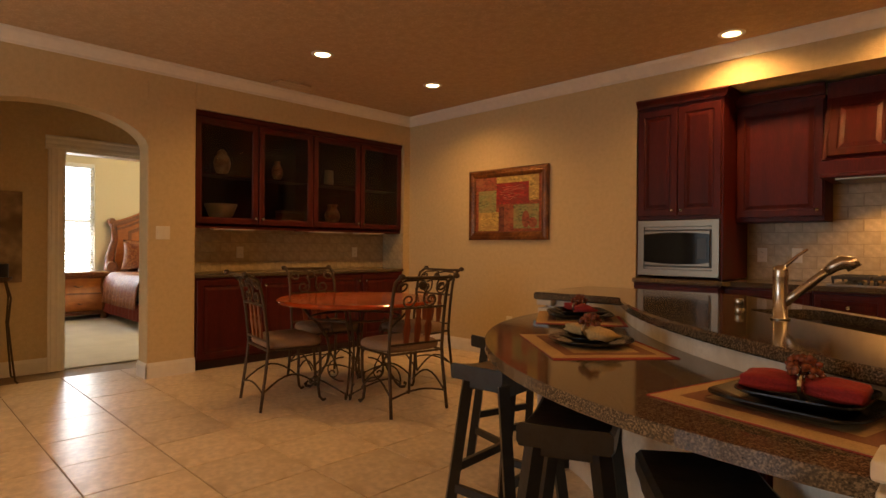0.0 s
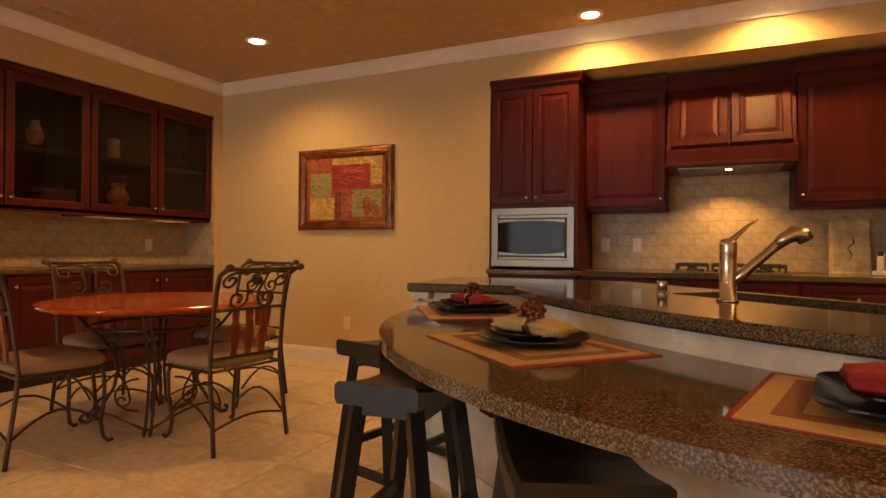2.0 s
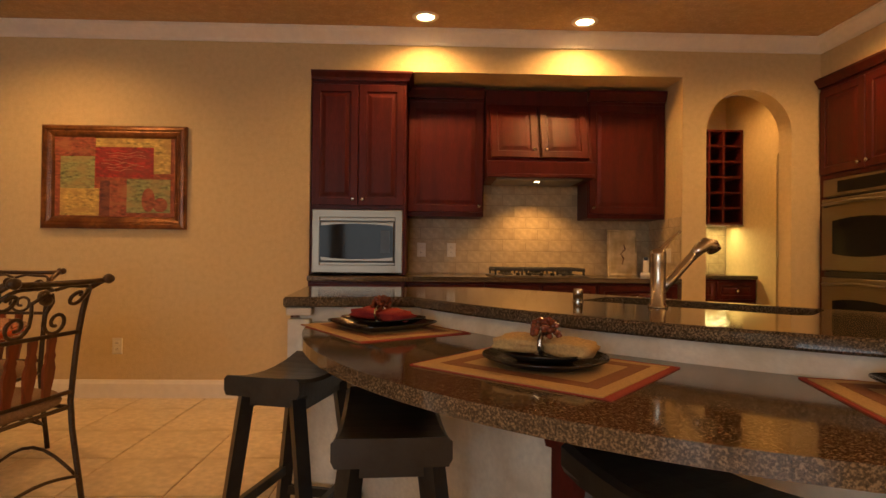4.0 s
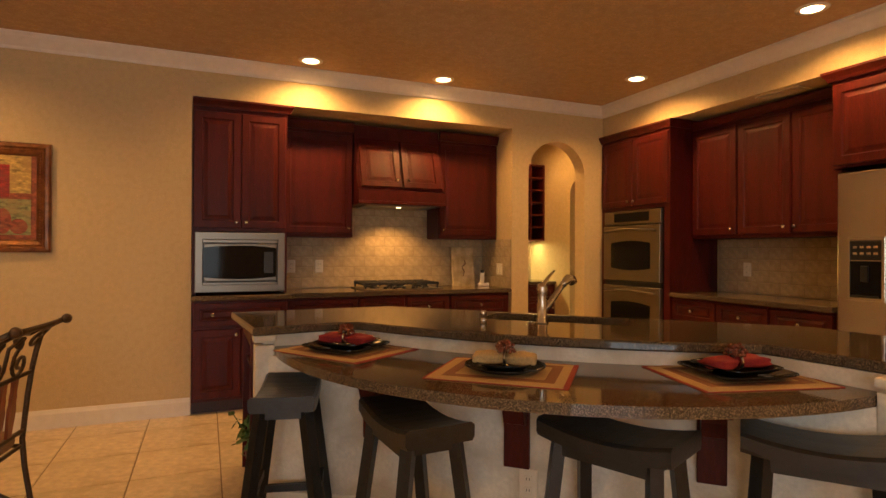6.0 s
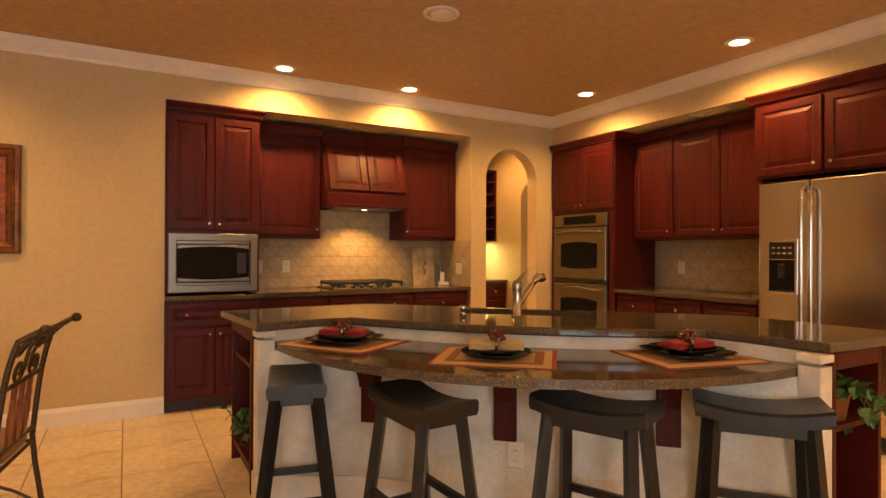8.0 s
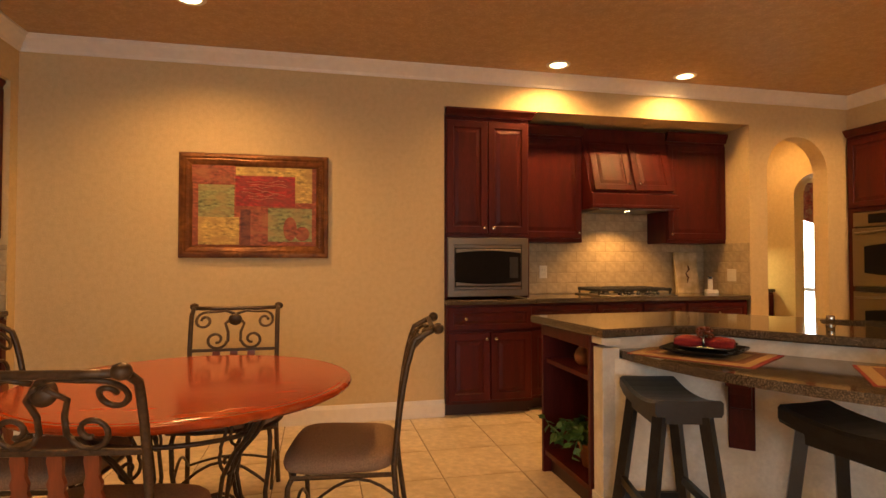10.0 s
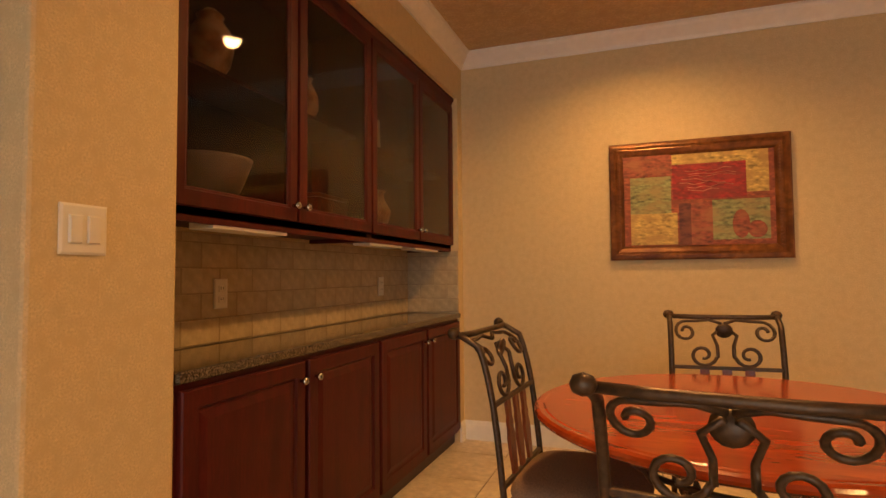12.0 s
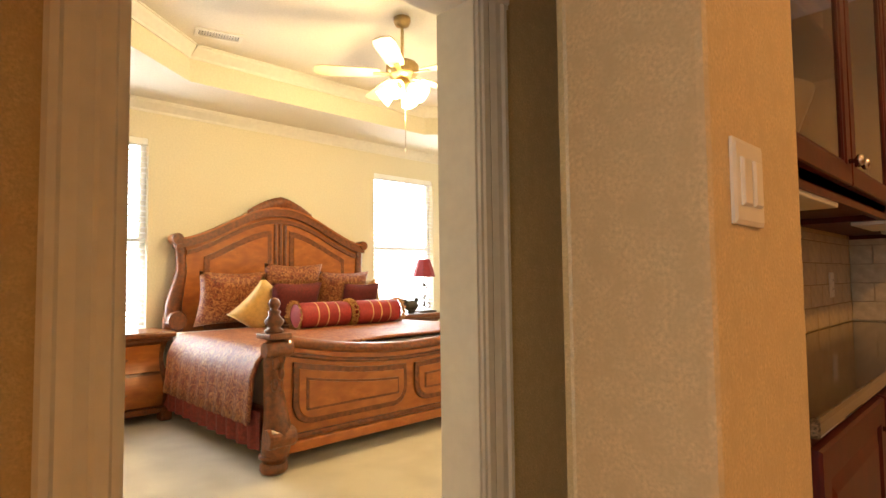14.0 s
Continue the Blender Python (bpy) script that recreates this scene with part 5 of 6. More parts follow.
# ---- dining table ----
def spiral(cx, cz, r0, r1, a0, turns, n=18, y=0.0):
    """Points of a scroll in the x-z plane, from the outside in."""
    pts = []
    for i in range(n + 1):
        u = i / n
        a, r = radians(a0) + turns * 2 * math.pi * u, r0 + (r1 - r0) * u
        pts.append((cx + r * math.cos(a), y, cz + r * math.sin(a)))
    return pts


TR = 0.64
table = thing("dining_table", "round polished reddish wood dining table on wrought iron legs", "table", pose(-3.48, 3.05, 0))
part("tabletop", lathe(bmesh.new(), [(0.30, 0.712), (TR - 0.05, 0.712), (TR - 0.02, 0.716), (TR - 0.004, 0.726), (TR, 0.735), (TR - 0.004, 0.744), (TR - 0.014, 0.749), (TR - 0.03, 0.7485), (TR - 0.036, 0.7505), (0.3, 0.7505)], 72), TABLE_WOOD, table, smooth=False)
part("ring", sweep(bmesh.new(), [(0.36 * math.cos(i * math.pi / 20), 0.36 * math.sin(i * math.pi / 20), 0.60) for i in range(41)], 0.009, 8), IRON, table, smooth=True)
part("ring", sweep(bmesh.new(), [(0.42 * math.cos(i * math.pi / 20), 0.42 * math.sin(i * math.pi / 20), 0.70) for i in range(41)], 0.010, 8), IRON, table, smooth=True)
for k in range(4):
    m = pose(0, 0, 0, 0, 0, 45 + 90 * k)
    curve = [(0.44, 0, 0.70), (0.43, 0, 0.66), (0.385, 0, 0.60), (0.30, 0, 0.52), (0.235, 0, 0.42), (0.215, 0, 0.32), (0.235, 0, 0.22), (0.29, 0, 0.12), (0.335, 0, 0.05), (0.37, 0, 0.018), (0.405, 0, 0.022), (0.415, 0, 0.045), (0.395, 0, 0.058)]
    for dy in (-0.016, 0.016):
        part("leg", sweep(bmesh.new(), [(x, dy, z) for x, y, z in curve], 0.0085, 8, m=m), IRON, table, smooth=True)
    part("scroll", sweep(bmesh.new(), [(0.24, 0, 0.60), (0.20, 0, 0.52)] + spiral(0.24, 0.47, 0.05, 0.012, 140, 1.2), 0.007, 6, m=m), IRON, table, smooth=True)
    part("scroll", sweep(bmesh.new(), [(0.21, 0, 0.30), (0.16, 0, 0.20)] + spiral(0.19, 0.13, 0.045, 0.012, 150, 1.1), 0.007, 6, m=m), IRON, table, smooth=True)
    part("hoop", sweep(bmesh.new(), [(0.10 + 0.13 * math.sin(math.pi * i / 10), 0.0, 0.16 - 0.10 * math.cos(math.pi * i / 10)) for i in range(11)], 0.007, 6, m=m), IRON, table, smooth=True)
    part("foot_ring", sweep(bmesh.new(), [(0.37 * math.cos(a), 0.37 * math.sin(a), 0.04 + 0.10 * math.sin((a) / (math.pi / 2) * math.pi)) for a in [i * math.pi / 24 for i in range(13)]], 0.007, 6, m=m), IRON, table, smooth=True)

# ---- dining chairs ----
chair = thing("dining_chair", "wrought iron dining chair with scrolled back and fabric seat", "chair", pose(-2.86, 3.0, 0, 0, 0, 81) @ Matrix.Diagonal((1.1, 1, 1, 1)), "chairs round the table")
SLAT_WOOD = material("slat_wood", (0.20, 0.05, 0.018), 0.3, scale=14, vary=0.3, second=(0.13, 0.03, 0.012), mix_scale=4, stretch=(5, 5, 0.8))


def back_y(z):
    """How the back posts lean and curl backwards."""
    u = max(0.0, (z - 0.45) / 0.53)
    return -0.20 - 0.05 * u - 0.05 * u ** 4


for sx in (-1, 1):
    pts = [(sx * 0.215, -0.255, 0.0), (sx * 0.21, -0.235, 0.15), (sx * 0.205, -0.21, 0.33)] + [(sx * 0.205, back_y(z), z) for z in (0.45, 0.55, 0.65, 0.75, 0.83, 0.89, 0.93)] + [(sx * 0.205, -0.325, 0.955), (sx * 0.205, -0.355, 0.97)]
    post = part("back_post", sweep(bmesh.new(), pts, 0.0115, 8), IRON, chair, smooth=True)
    part("finial", lathe(bmesh.new(), [(0.004, -0.022), (0.016, -0.016), (0.022, 0), (0.016, 0.016), (0.004, 0.022)], 14, pose(sx * 0.207, -0.367, 0.972, 0, 90)), IRON, post, smooth=True)
    leg = [(sx * 0.19, 0.17, 0.44), (sx * 0.20, 0.195, 0.38), (sx * 0.195, 0.20, 0.25), (sx * 0.18, 0.19, 0.12), (sx * 0.185, 0.20, 0.04), (sx * 0.195, 0.225, 0.012), (sx * 0.195, 0.245, 0.02)]
    part("front_leg", sweep(bmesh.new(), leg, 0.0105, 8), IRON, chair, smooth=True)
    arch = [(sx * 0.205, -0.235 + 0.42 * i / 8, 0.13 + 0.11 * math.sin(math.pi * i / 8)) for i in range(9)]
    part("side_stretcher", sweep(bmesh.new(), arch, 0.007, 6), IRON, chair, smooth=True)
part("back_stretcher", sweep(bmesh.new(), [(-0.21 + 0.42 * i / 8, -0.24, 0.13 + 0.04 * math.sin(math.pi * i / 8)) for i in range(9)], 0.007, 6), IRON, chair, smooth=True)
part("front_stretcher", sweep(bmesh.new(), [(-0.19 + 0.38 * i / 8, 0.19, 0.16 + 0.12 * math.sin(math.pi * i / 8)) for i in range(9)], 0.007, 6), IRON, chair, smooth=True)
part("top_rail", sweep(bmesh.new(), [(-0.205, -0.345, 0.965), (-0.1, -0.348, 0.962), (0.1, -0.348, 0.962), (0.205, -0.345, 0.965)], 0.0115, 8), IRON, chair, smooth=True)
part("middle_rail", boxed(-0.20, 0.20, back_y(0.745) - 0.008, back_y(0.745) + 0.008, 0.737, 0.753, 0.003), IRON, chair)
part("lower_rail", boxed(-0.20, 0.20, back_y(0.49) - 0.008, back_y(0.49) + 0.008, 0.482, 0.498, 0.003), IRON, chair)


def bend(pts):
    """Lay points of the x-z plane into the curl of the backrest."""
    return [(x, back_y(z) - (0.06 * max(0, (z - 0.86) / 0.1) ** 2), z) for x, y, z in pts]


for sx in (-1, 1):
    a = [(sx * x, y, z) for x, y, z in [(0.005, 0, 0.935), (0.05, 0, 0.95), (0.10, 0, 0.945)] + spiral(0.145, 0.90, 0.045, 0.014, 100, -1.25)]
    part("scroll", sweep(bmesh.new(), bend(a), 0.0075, 6), IRON, chair, smooth=True)
    a = [(sx * x, y, z) for x, y, z in [(0.01, 0, 0.92), (0.045, 0, 0.885), (0.03, 0, 0.84), (0.03, 0, 0.79)] + spiral(0.085, 0.80, 0.052, 0.014, 190, 1.25)]
    part("scroll", sweep(bmesh.new(), bend(a), 0.0075, 6), IRON, chair, smooth=True)
part("medallion", lathe(bmesh.new(), [(0.03, -0.008), (0.034, 0), (0.02, 0.010), (0.006, 0.014)], 16, Matrix.Translation((0, back_y(0.905) - 0.012, 0.905)) @ pose(0, 0, 0, 80)), IRON, chair, smooth=True)
slat_pts = [(0.016, 0.0), (0.017, 0.03), (0.024, 0.08), (0.026, 0.12), (0.017, 0.15), (0.021, 0.17), (0.014, 0.19), (0.018, 0.23), (0.016, 0.245)]
for k in (-1, 0, 1):
    poly = [(-w, z) for w, z in slat_pts] + [(w, z) for w, z in slat_pts[::-1]]
    bm = prism(bmesh.new(), poly, -0.006, 0.006, m=Matrix(((1, 0, 0, 0), (0, 0, 1, 0), (0, 1, 0, 0), (0, 0, 0, 1))))
    o = part("back_slat", bm, SLAT_WOOD, chair, "reddish wood back slat")
    o.matrix_basis = pose(k * 0.082, back_y(0.495), 0.495, 6)
part("seat_frame", sweep(bmesh.new(), [(-0.2, -0.2, 0.425), (0.2, -0.2, 0.425), (0.22, 0.18, 0.425), (0.1, 0.21, 0.425), (-0.1, 0.21, 0.425), (-0.22, 0.18, 0.425), (-0.2, -0.2, 0.425)], 0.009, 6), IRON, chair)
bm = bmesh.new()
prof = [(0.90, 0.432), (1.0, 0.445), (1.02, 0.462), (1.0, 0.480), (0.94, 0.494), (0.8, 0.503), (0.4, 0.509), (0.05, 0.51)]
rings = []
for k, z in prof:
    ring = []
    for i in range(40):
        a = 2 * math.pi * i / 40
        c, s = math.cos(a), math.sin(a)
        ex = 0.45
        x, y = 0.225 * abs(c) ** ex * (1 if c > 0 else -1), 0.215 * abs(s) ** ex * (1 if s > 0 else -1)
        ring.append(bm.verts.new((x * k * (1.0 + 0.06 * (y / 0.215)), y * k + 0.01, z)))
    rings.append(ring)
for a, b in zip(rings, rings[1:]):
    for i in range(40):
        bm.faces.new((a[i], a[(i + 1) % 40], b[(i + 1) % 40], b[i]))
bm.faces.new(rings[0][::-1])
bm.faces.new(rings[-1])
part("seat", bm, SEAT, chair, "brown woven fabric seat cushion", True)
for x, y, r in ((-3.585, 2.455, -9.5), (-3.425, 3.655, 181), (-3.98, 3.088, -95)):
    copy_thing(chair, pose(x, y, 0, 0, 0, r))

# ---- bar stools ----
SH = 0.70
stool = thing("bar_stool", "black painted wooden saddle-seat bar stool, edges worn", "stool", pose(-1.565, 2.715, 0, 0, 0, -14), "stools at the island")
SL, SW = 0.232, 0.127
bm = bmesh.new()
cols = []
for j in range(9):
    u = -1 + 2 * j / 8
    y = u * SL
    dip = 0.030 * (u * u) - 0.022
    e = 0.008 if abs(u) == 1 else 0.0
    row = [(-SW + e, y, SH - 0.062 + dip * 0.6), (SW - e, y, SH - 0.062 + dip * 0.6), (SW, y, SH - 0.05 + dip), (SW, y, SH - 0.012 + dip), (SW - 0.012, y, SH - 0.002 + dip), (0, y, SH - 0.004 + dip), (-SW + 0.012, y, SH - 0.002 + dip), (-SW, y, SH - 0.012 + dip), (-SW, y, SH - 0.05 + dip)]
    cols.append([bm.verts.new(p) for p in row])
for a, b in zip(cols, cols[1:]):
    for i in range(9):
        bm.faces.new((a[i], a[(i + 1) % 9], b[(i + 1) % 9], b[i]))
bm.faces.new(cols[0][::-1])
bm.faces.new(cols[-1])
bev = [e for e in bm.edges if len(e.link_faces) == 2 and e.calc_face_angle() > 0.9]
bmesh.ops.bevel(bm, geom=bev, offset=0.006, segments=2, affect="EDGES")
part("seat", bm, BLACKWOOD, stool, "dished saddle seat")
sq = [(-1, -1), (1, -1), (1, 1), (-1, 1)]
TOPX, TOPY, FOOTX, FOOTY = 0.085, 0.165, 0.165, 0.205


def leg_at(sx, sy, z):
    u = (SH - 0.05 - z) / (SH - 0.05)
    return (sx * (TOPX + (FOOTX - TOPX) * u), sy * (TOPY + (FOOTY - TOPY) * u), z)


for sx, sy in sq:
    part("leg", sweep(bmesh.new(), [leg_at(sx, sy, SH - 0.058), leg_at(sx, sy, 0.0)], 0.021, shape=[(-1, -1), (1, -1), (1, 1), (-1, 1)]), BLACKWOOD, stool)
for sy in (-1, 1):
    a, b = leg_at(-1, sy, SH - 0.09), leg_at(1, sy, SH - 0.09)
    part("apron", boxed(a[0], b[0], a[1] - 0.01, a[1] + 0.01, SH - 0.098, SH - 0.062), BLACKWOOD, stool)
    a, b = leg_at(-1, sy, 0.18), leg_at(1, sy, 0.18)
    part("stretcher", boxed(a[0], b[0], a[1] - 0.010, a[1] + 0.010, 0.163, 0.197), BLACKWOOD, stool)
    for sx in (-1, 1):
        p = leg_at(sx, sy, SH - 0.095)
        part("bolt", lathe(bmesh.new(), [(0.006, 0), (0.005, 0.004)], 10, pose(p[0], p[1] + sy * 0.021, p[2], -90 * sy)), IRON, stool)
for sx in (-1, 1):
    a = leg_at(sx, -1, SH - 0.09)
    part("apron", boxed(a[0] - 0.01, a[0] + 0.01, -TOPY - 0.004, TOPY + 0.004, SH - 0.115, SH - 0.075), BLACKWOOD, stool)
    a, b = leg_at(sx, -1, 0.26), leg_at(sx, 1, 0.26)
    part("stretcher", boxed(a[0] - 0.010, a[0] + 0.010, a[1], b[1], 0.243, 0.277), BLACKWOOD, stool)
for x, y, r in ((-1.20, 2.15, 4), (-0.625, 1.735, 24), (-0.08, 1.405, 39)):
    copy_thing(stool, pose(x, y, 0, 0, 0, r))

# ---- place settings ----
MAT_TAN, MAT_BROWN, MAT_RED = (material(n, c, 0.9, scale=260, vary=0.2, bump=0.6, bump_scale=420) for n, c in
                               (("mat_tan", (0.46, 0.30, 0.13)), ("mat_brown", (0.22, 0.09, 0.04)), ("mat_red", (0.28, 0.03, 0.02))))
NAPKIN_RED = material("red_napkin", (0.26, 0.014, 0.014), 0.85, scale=150, vary=0.2, bump=0.5, bump_scale=300)
NAPKIN_TAN = material("tan_napkin", (0.48, 0.34, 0.15), 0.85, scale=150, vary=0.2, bump=0.5, bump_scale=300)
STONEWARE = material("black_stoneware", (0.014, 0.012, 0.011), 0.16, scale=40, vary=0.2)
CLUSTER = material("amber_beads", (0.14, 0.035, 0.015), 0.18, scale=30, vary=0.5, coat=0.4)
LZ = 0.808


def placemat(m, w=0.53, d=0.43):
    t = thing("placemat", "tan woven placemat with brown border and red backing", "placemat", m, "placemats on the ledge")
    part("backing", boxed(-w / 2, w / 2, -d / 2, d / 2, 0, 0.003), MAT_RED, t, "red backing cloth")
    part("field", boxed(-w / 2 + 0.012, w / 2 - 0.02, -d / 2, d / 2 - 0.02, 0.003, 0.005), MAT_TAN, t)
    bm = bmesh.new()
    i0, i1 = 0.055, 0.095
    for a in ((-w / 2 + i0, w / 2 - i0, -d / 2 + i0, -d / 2 + i1), (-w / 2 + i0, w / 2 - i0, d / 2 - i1, d / 2 - i0), (-w / 2 + i0, -w / 2 + i1, -d / 2 + i1, d / 2 - i1), (w / 2 - i1, w / 2 - i0, -d / 2 + i1, d / 2 - i1)):
        box(bm, *a, 0.005, 0.0058)
    part("border", bm, MAT_BROWN, t, "brown woven border")
    return t


def napkin(m, mat, label):
    """A cloth gathered through a ring of amber beads."""
    t = thing("napkin", label, "napkin", m)
    for s in (-1, 1):
        bm = bmesh.new()
        rows = []
        for i in range(7):
            u = i / 6
            wd, hg = 0.022 + 0.038 * u ** 0.8, 0.016 + 0.008 * math.sin(u * 3)
            ring = []
            for k in range(18):
                a = 2 * math.pi * k / 18
                f = 1 + 0.18 * math.sin(5 * a + u * 2)
                ring.append(bm.verts.new((s * (0.005 + 0.115 * u), wd * math.cos(a) * f, 0.024 + hg * math.sin(a) * f)))
            rows.append(ring)
        for a, b in zip(rows, rows[1:]):
            for k in range(18):
                bm.faces.new((a[k], a[(k + 1) % 18], b[(k + 1) % 18], b[k]))
        bm.faces.new(rows[0][::-1])
        bm.faces.new(rows[-1])
        part("fold", bm, mat, t, smooth=True)
    ring = part("ring", sweep(bmesh.new(), [(0, 0.034 * math.cos(a), 0.028 + 0.03 * math.sin(a)) for a in [i * math.pi / 8 for i in range(17)]], 0.006, 8), NICKEL, t)
    rng = random.Random(3)
    ball = bmesh.new()
    bmesh.ops.create_icosphere(ball, subdivisions=1, radius=0.009)
    data = mesh_of("bead", ball, CLUSTER, True)
    for k in range(46):
        a, e = rng.uniform(0, 6.28), rng.uniform(-0.1, 1.4)
        r = rng.uniform(0.028, 0.040)
        o = new("bead", data)
        o.parent = ring
        o.matrix_basis = pose(r * math.cos(a) * math.cos(e), r * math.sin(a) * math.cos(e), 0.05 + 1.1 * r * math.sin(e))
    return t


def square_plate(m, s=0.27):
    t = thing("plate", "square black stoneware plate with turned-up rim", "plate", m, "plates on the ledge")
    bm = bmesh.new()
    rings = []
    for k, z in ((0.62, 0.0), (0.70, 0.003), (1.0, 0.024), (1.0, 0.028), (0.70, 0.009), (0.66, 0.007)):
        ring = []
        for i in range(32):
            a = 2 * math.pi * i / 32
            c, q = math.cos(a), math.sin(a)
            ring.append(bm.verts.new((s / 2 * k * abs(c) ** 0.35 * (1 if c > 0 else -1), s / 2 * k * abs(q) ** 0.35 * (1 if q > 0 else -1), z)))
        rings.append(ring)
    for a, b in zip(rings, rings[1:]):
        for i in range(32):
            bm.faces.new((a[i], a[(i + 1) % 32], b[(i + 1) % 32], b[i]))
    bm.faces.new(rings[0][::-1])
    bm.faces.new(rings[-1])
    part("dish", bm, STONEWARE, t)
    return t


def round_plate(m, r=0.14):
    t = thing("plate", "round black stoneware plate", "plate", m, "plates on the ledge")
    part("dish", lathe(bmesh.new(), [(r * 0.6, 0), (r * 0.66, 0.003), (r, 0.022), (r, 0.026), (r * 0.68, 0.010), (r * 0.6, 0.008)], 40), STONEWARE, t, smooth=True)
    return t


for x, y, r, kind in ((-1.28, 2.85, -57, "s"), (-0.815, 2.155, -41, "r"), (-0.04, 1.76, -14, "s")):
    placemat(pose(x, y, LZ, 0, 0, r))
    z = LZ + 0.006
    if kind == "s":
        square_plate(pose(x, y, z, 0, 0, r + 4), 0.33)
        square_plate(pose(x + 0.005, y + 0.005, z + 0.014, 0, 0, r + 10), 0.255)
        napkin(pose(x, y, z + 0.026, 0, 0, r + 12), NAPKIN_RED, "red cloth napkin gathered in a beaded ring")
    else:
        round_plate(pose(x, y, z), 0.158)
        round_plate(pose(x, y, z + 0.013), 0.118)
        napkin(pose(x, y, z + 0.024, 0, 0, r + 5), NAPKIN_TAN, "tan cloth napkin gathered in a beaded ring")


# ---- bedroom ----
BED_X0, BED_X1, BED_Y0, BED_Y1 = -7.94, -10.22, 2.80, 5.13
bed = thing("sleigh_bed", "carved brown wooden king bed with arched headboard", "bed", pose(BED_X0, BED_Y0, 0))
BWID, BLEN = BED_Y1 - BED_Y0, BED_X0 - BED_X1


def yz(pts, x0, x1, bevel=0.0):
    """A board over a polygon of (y, z), from x0 to x1."""
    return prism(bmesh.new(), pts, x0, x1, bevel, m=Matrix(((0, 0, 1, 0), (1, 0, 0, 0), (0, 1, 0, 0), (0, 0, 0, 1))))


c = BWID / 2
# the headboard is narrower than the footboard
H0, H1 = 0.22, BWID - 0.01
hc, hw = (H0 + H1) / 2, (H1 - H0) / 2


def crest(y, base=1.54, rise=0.36):
    """The headboard's ogee crest."""
    u = 1 - abs(y - hc) / hw
    return base + rise * (3 * u * u - 2 * u ** 3) + 0.02 * math.sin(math.pi * u)


def crest_strip(y0, y1, off0, off1, x0, x1, n=24):
    ys = [y0 + (y1 - y0) * i / n for i in range(n + 1)]
    return yz([(y, crest(y) + off0) for y in ys] + [(y, crest(y) + off1) for y in ys[::-1]], x0, x1)


HX = -BLEN
n = 32
ys = [H0 + 0.06 + (H1 - H0 - 0.12) * i / n for i in range(n + 1)]
part("headboard", yz([(H0 + 0.06, 0.35), (H1 - 0.06, 0.35)] + [(y, crest(y) - 0.06) for y in ys[::-1]], HX, HX + 0.05), BEDWOOD, bed)
part("crest_rail", crest_strip(H0, H1, -0.075, 0.0, HX - 0.02, HX + 0.10), DARKWOOD, bed, "dark carved crest rail")
part("crest_rail", crest_strip(H0 + 0.10, H1 - 0.10, -0.15, -0.11, HX + 0.05, HX + 0.075), DARKWOOD, bed)
part("crest_rail", crest_strip(H0 + 0.03, H1 - 0.03, 0.0, 0.018, HX - 0.01, HX + 0.11), BEDWOOD, bed)
for y0, y1 in ((H0 + 0.26, hc - 0.10), (hc + 0.10, H1 - 0.26)):
    n = 12
    yy = [y0 + (y1 - y0) * i / n for i in range(n + 1)]
    outer_ = [(y0, 0.7), (y1, 0.7)] + [(y, crest(y) - 0.22) for y in yy[::-1]]
    part("panel_moulding", yz(outer_, HX + 0.05, HX + 0.068, 0.006), DARKWOOD, bed)
    y2, y3 = y0 + 0.05, y1 - 0.05
    yy = [y2 + (y3 - y2) * i / n for i in range(n + 1)]
    part("burl_panel", yz([(y2, 0.75), (y3, 0.75)] + [(y, crest(y) - 0.28) for y in yy[::-1]], HX + 0.068, HX + 0.074, 0.004), BEDWOOD, bed, "warm burl wood panel")
for k in (-0.055, 0.0, 0.055):
    part("centre_moulding", sweep(bmesh.new(), [(HX + 0.055, hc + k, 0.6), (HX + 0.055, hc + k, crest(hc) - 0.16)], 0.02, 8), DARKWOOD, bed)
for s in (-1, 1):
    e = hc + s * (hw - 0.03)
    pts = [(HX + 0.04, e - s * 0.0, 0.0), (HX + 0.04, e, 0.5), (HX + 0.05, e + s * 0.05, 0.72), (HX + 0.05, e + s * 0.04, 0.95), (HX + 0.04, e - s * 0.03, 1.25), (HX + 0.04, e - s * 0.02, 1.46), (HX + 0.04, e + s * 0.03, 1.54)]
    part("headboard_post", sweep(bmesh.new(), pts, [0.075, 0.075, 0.085, 0.075, 0.05, 0.045, 0.04], 10), DARKWOOD, bed, "dark scrolled post", True)
    part("scroll", lathe(bmesh.new(), [(0.05, -0.07), (0.055, -0.05), (0.055, 0.05), (0.05, 0.07)], 16, pose(HX + 0.04, e + s * 0.02, 1.55, 0, 90)), DARKWOOD, bed)
    part("scroll", lathe(bmesh.new(), [(0.08, -0.09), (0.09, -0.06), (0.09, 0.06), (0.08, 0.09)], 18, pose(HX + 0.06, e + s * 0.03, 0.80, 0, 90)), DARKWOOD, bed)
rng = random.Random(8)
for k in range(17):
    u = (k - 8) / 8
    y = hc + u * 0.33
    r = 0.06 * (1 - 0.6 * abs(u)) + 0.014
    bm = bmesh.new()
    bmesh.ops.create_icosphere(bm, subdivisions=2, radius=r, matrix=pose(HX + 0.07, y, crest(y) + 0.05 * (1 - abs(u)) + 0.02, 0, 0, 0) @ Matrix.Diagonal((0.6, 1, 0.9, 1)))
    part("carved_leaf", bm, DARKWOOD, bed, smooth=True)

# footboard: rolled, its top dipping in the middle
def foot_top(y):
    u = (y - c) / c
    return 0.655 + 0.155 * u * u


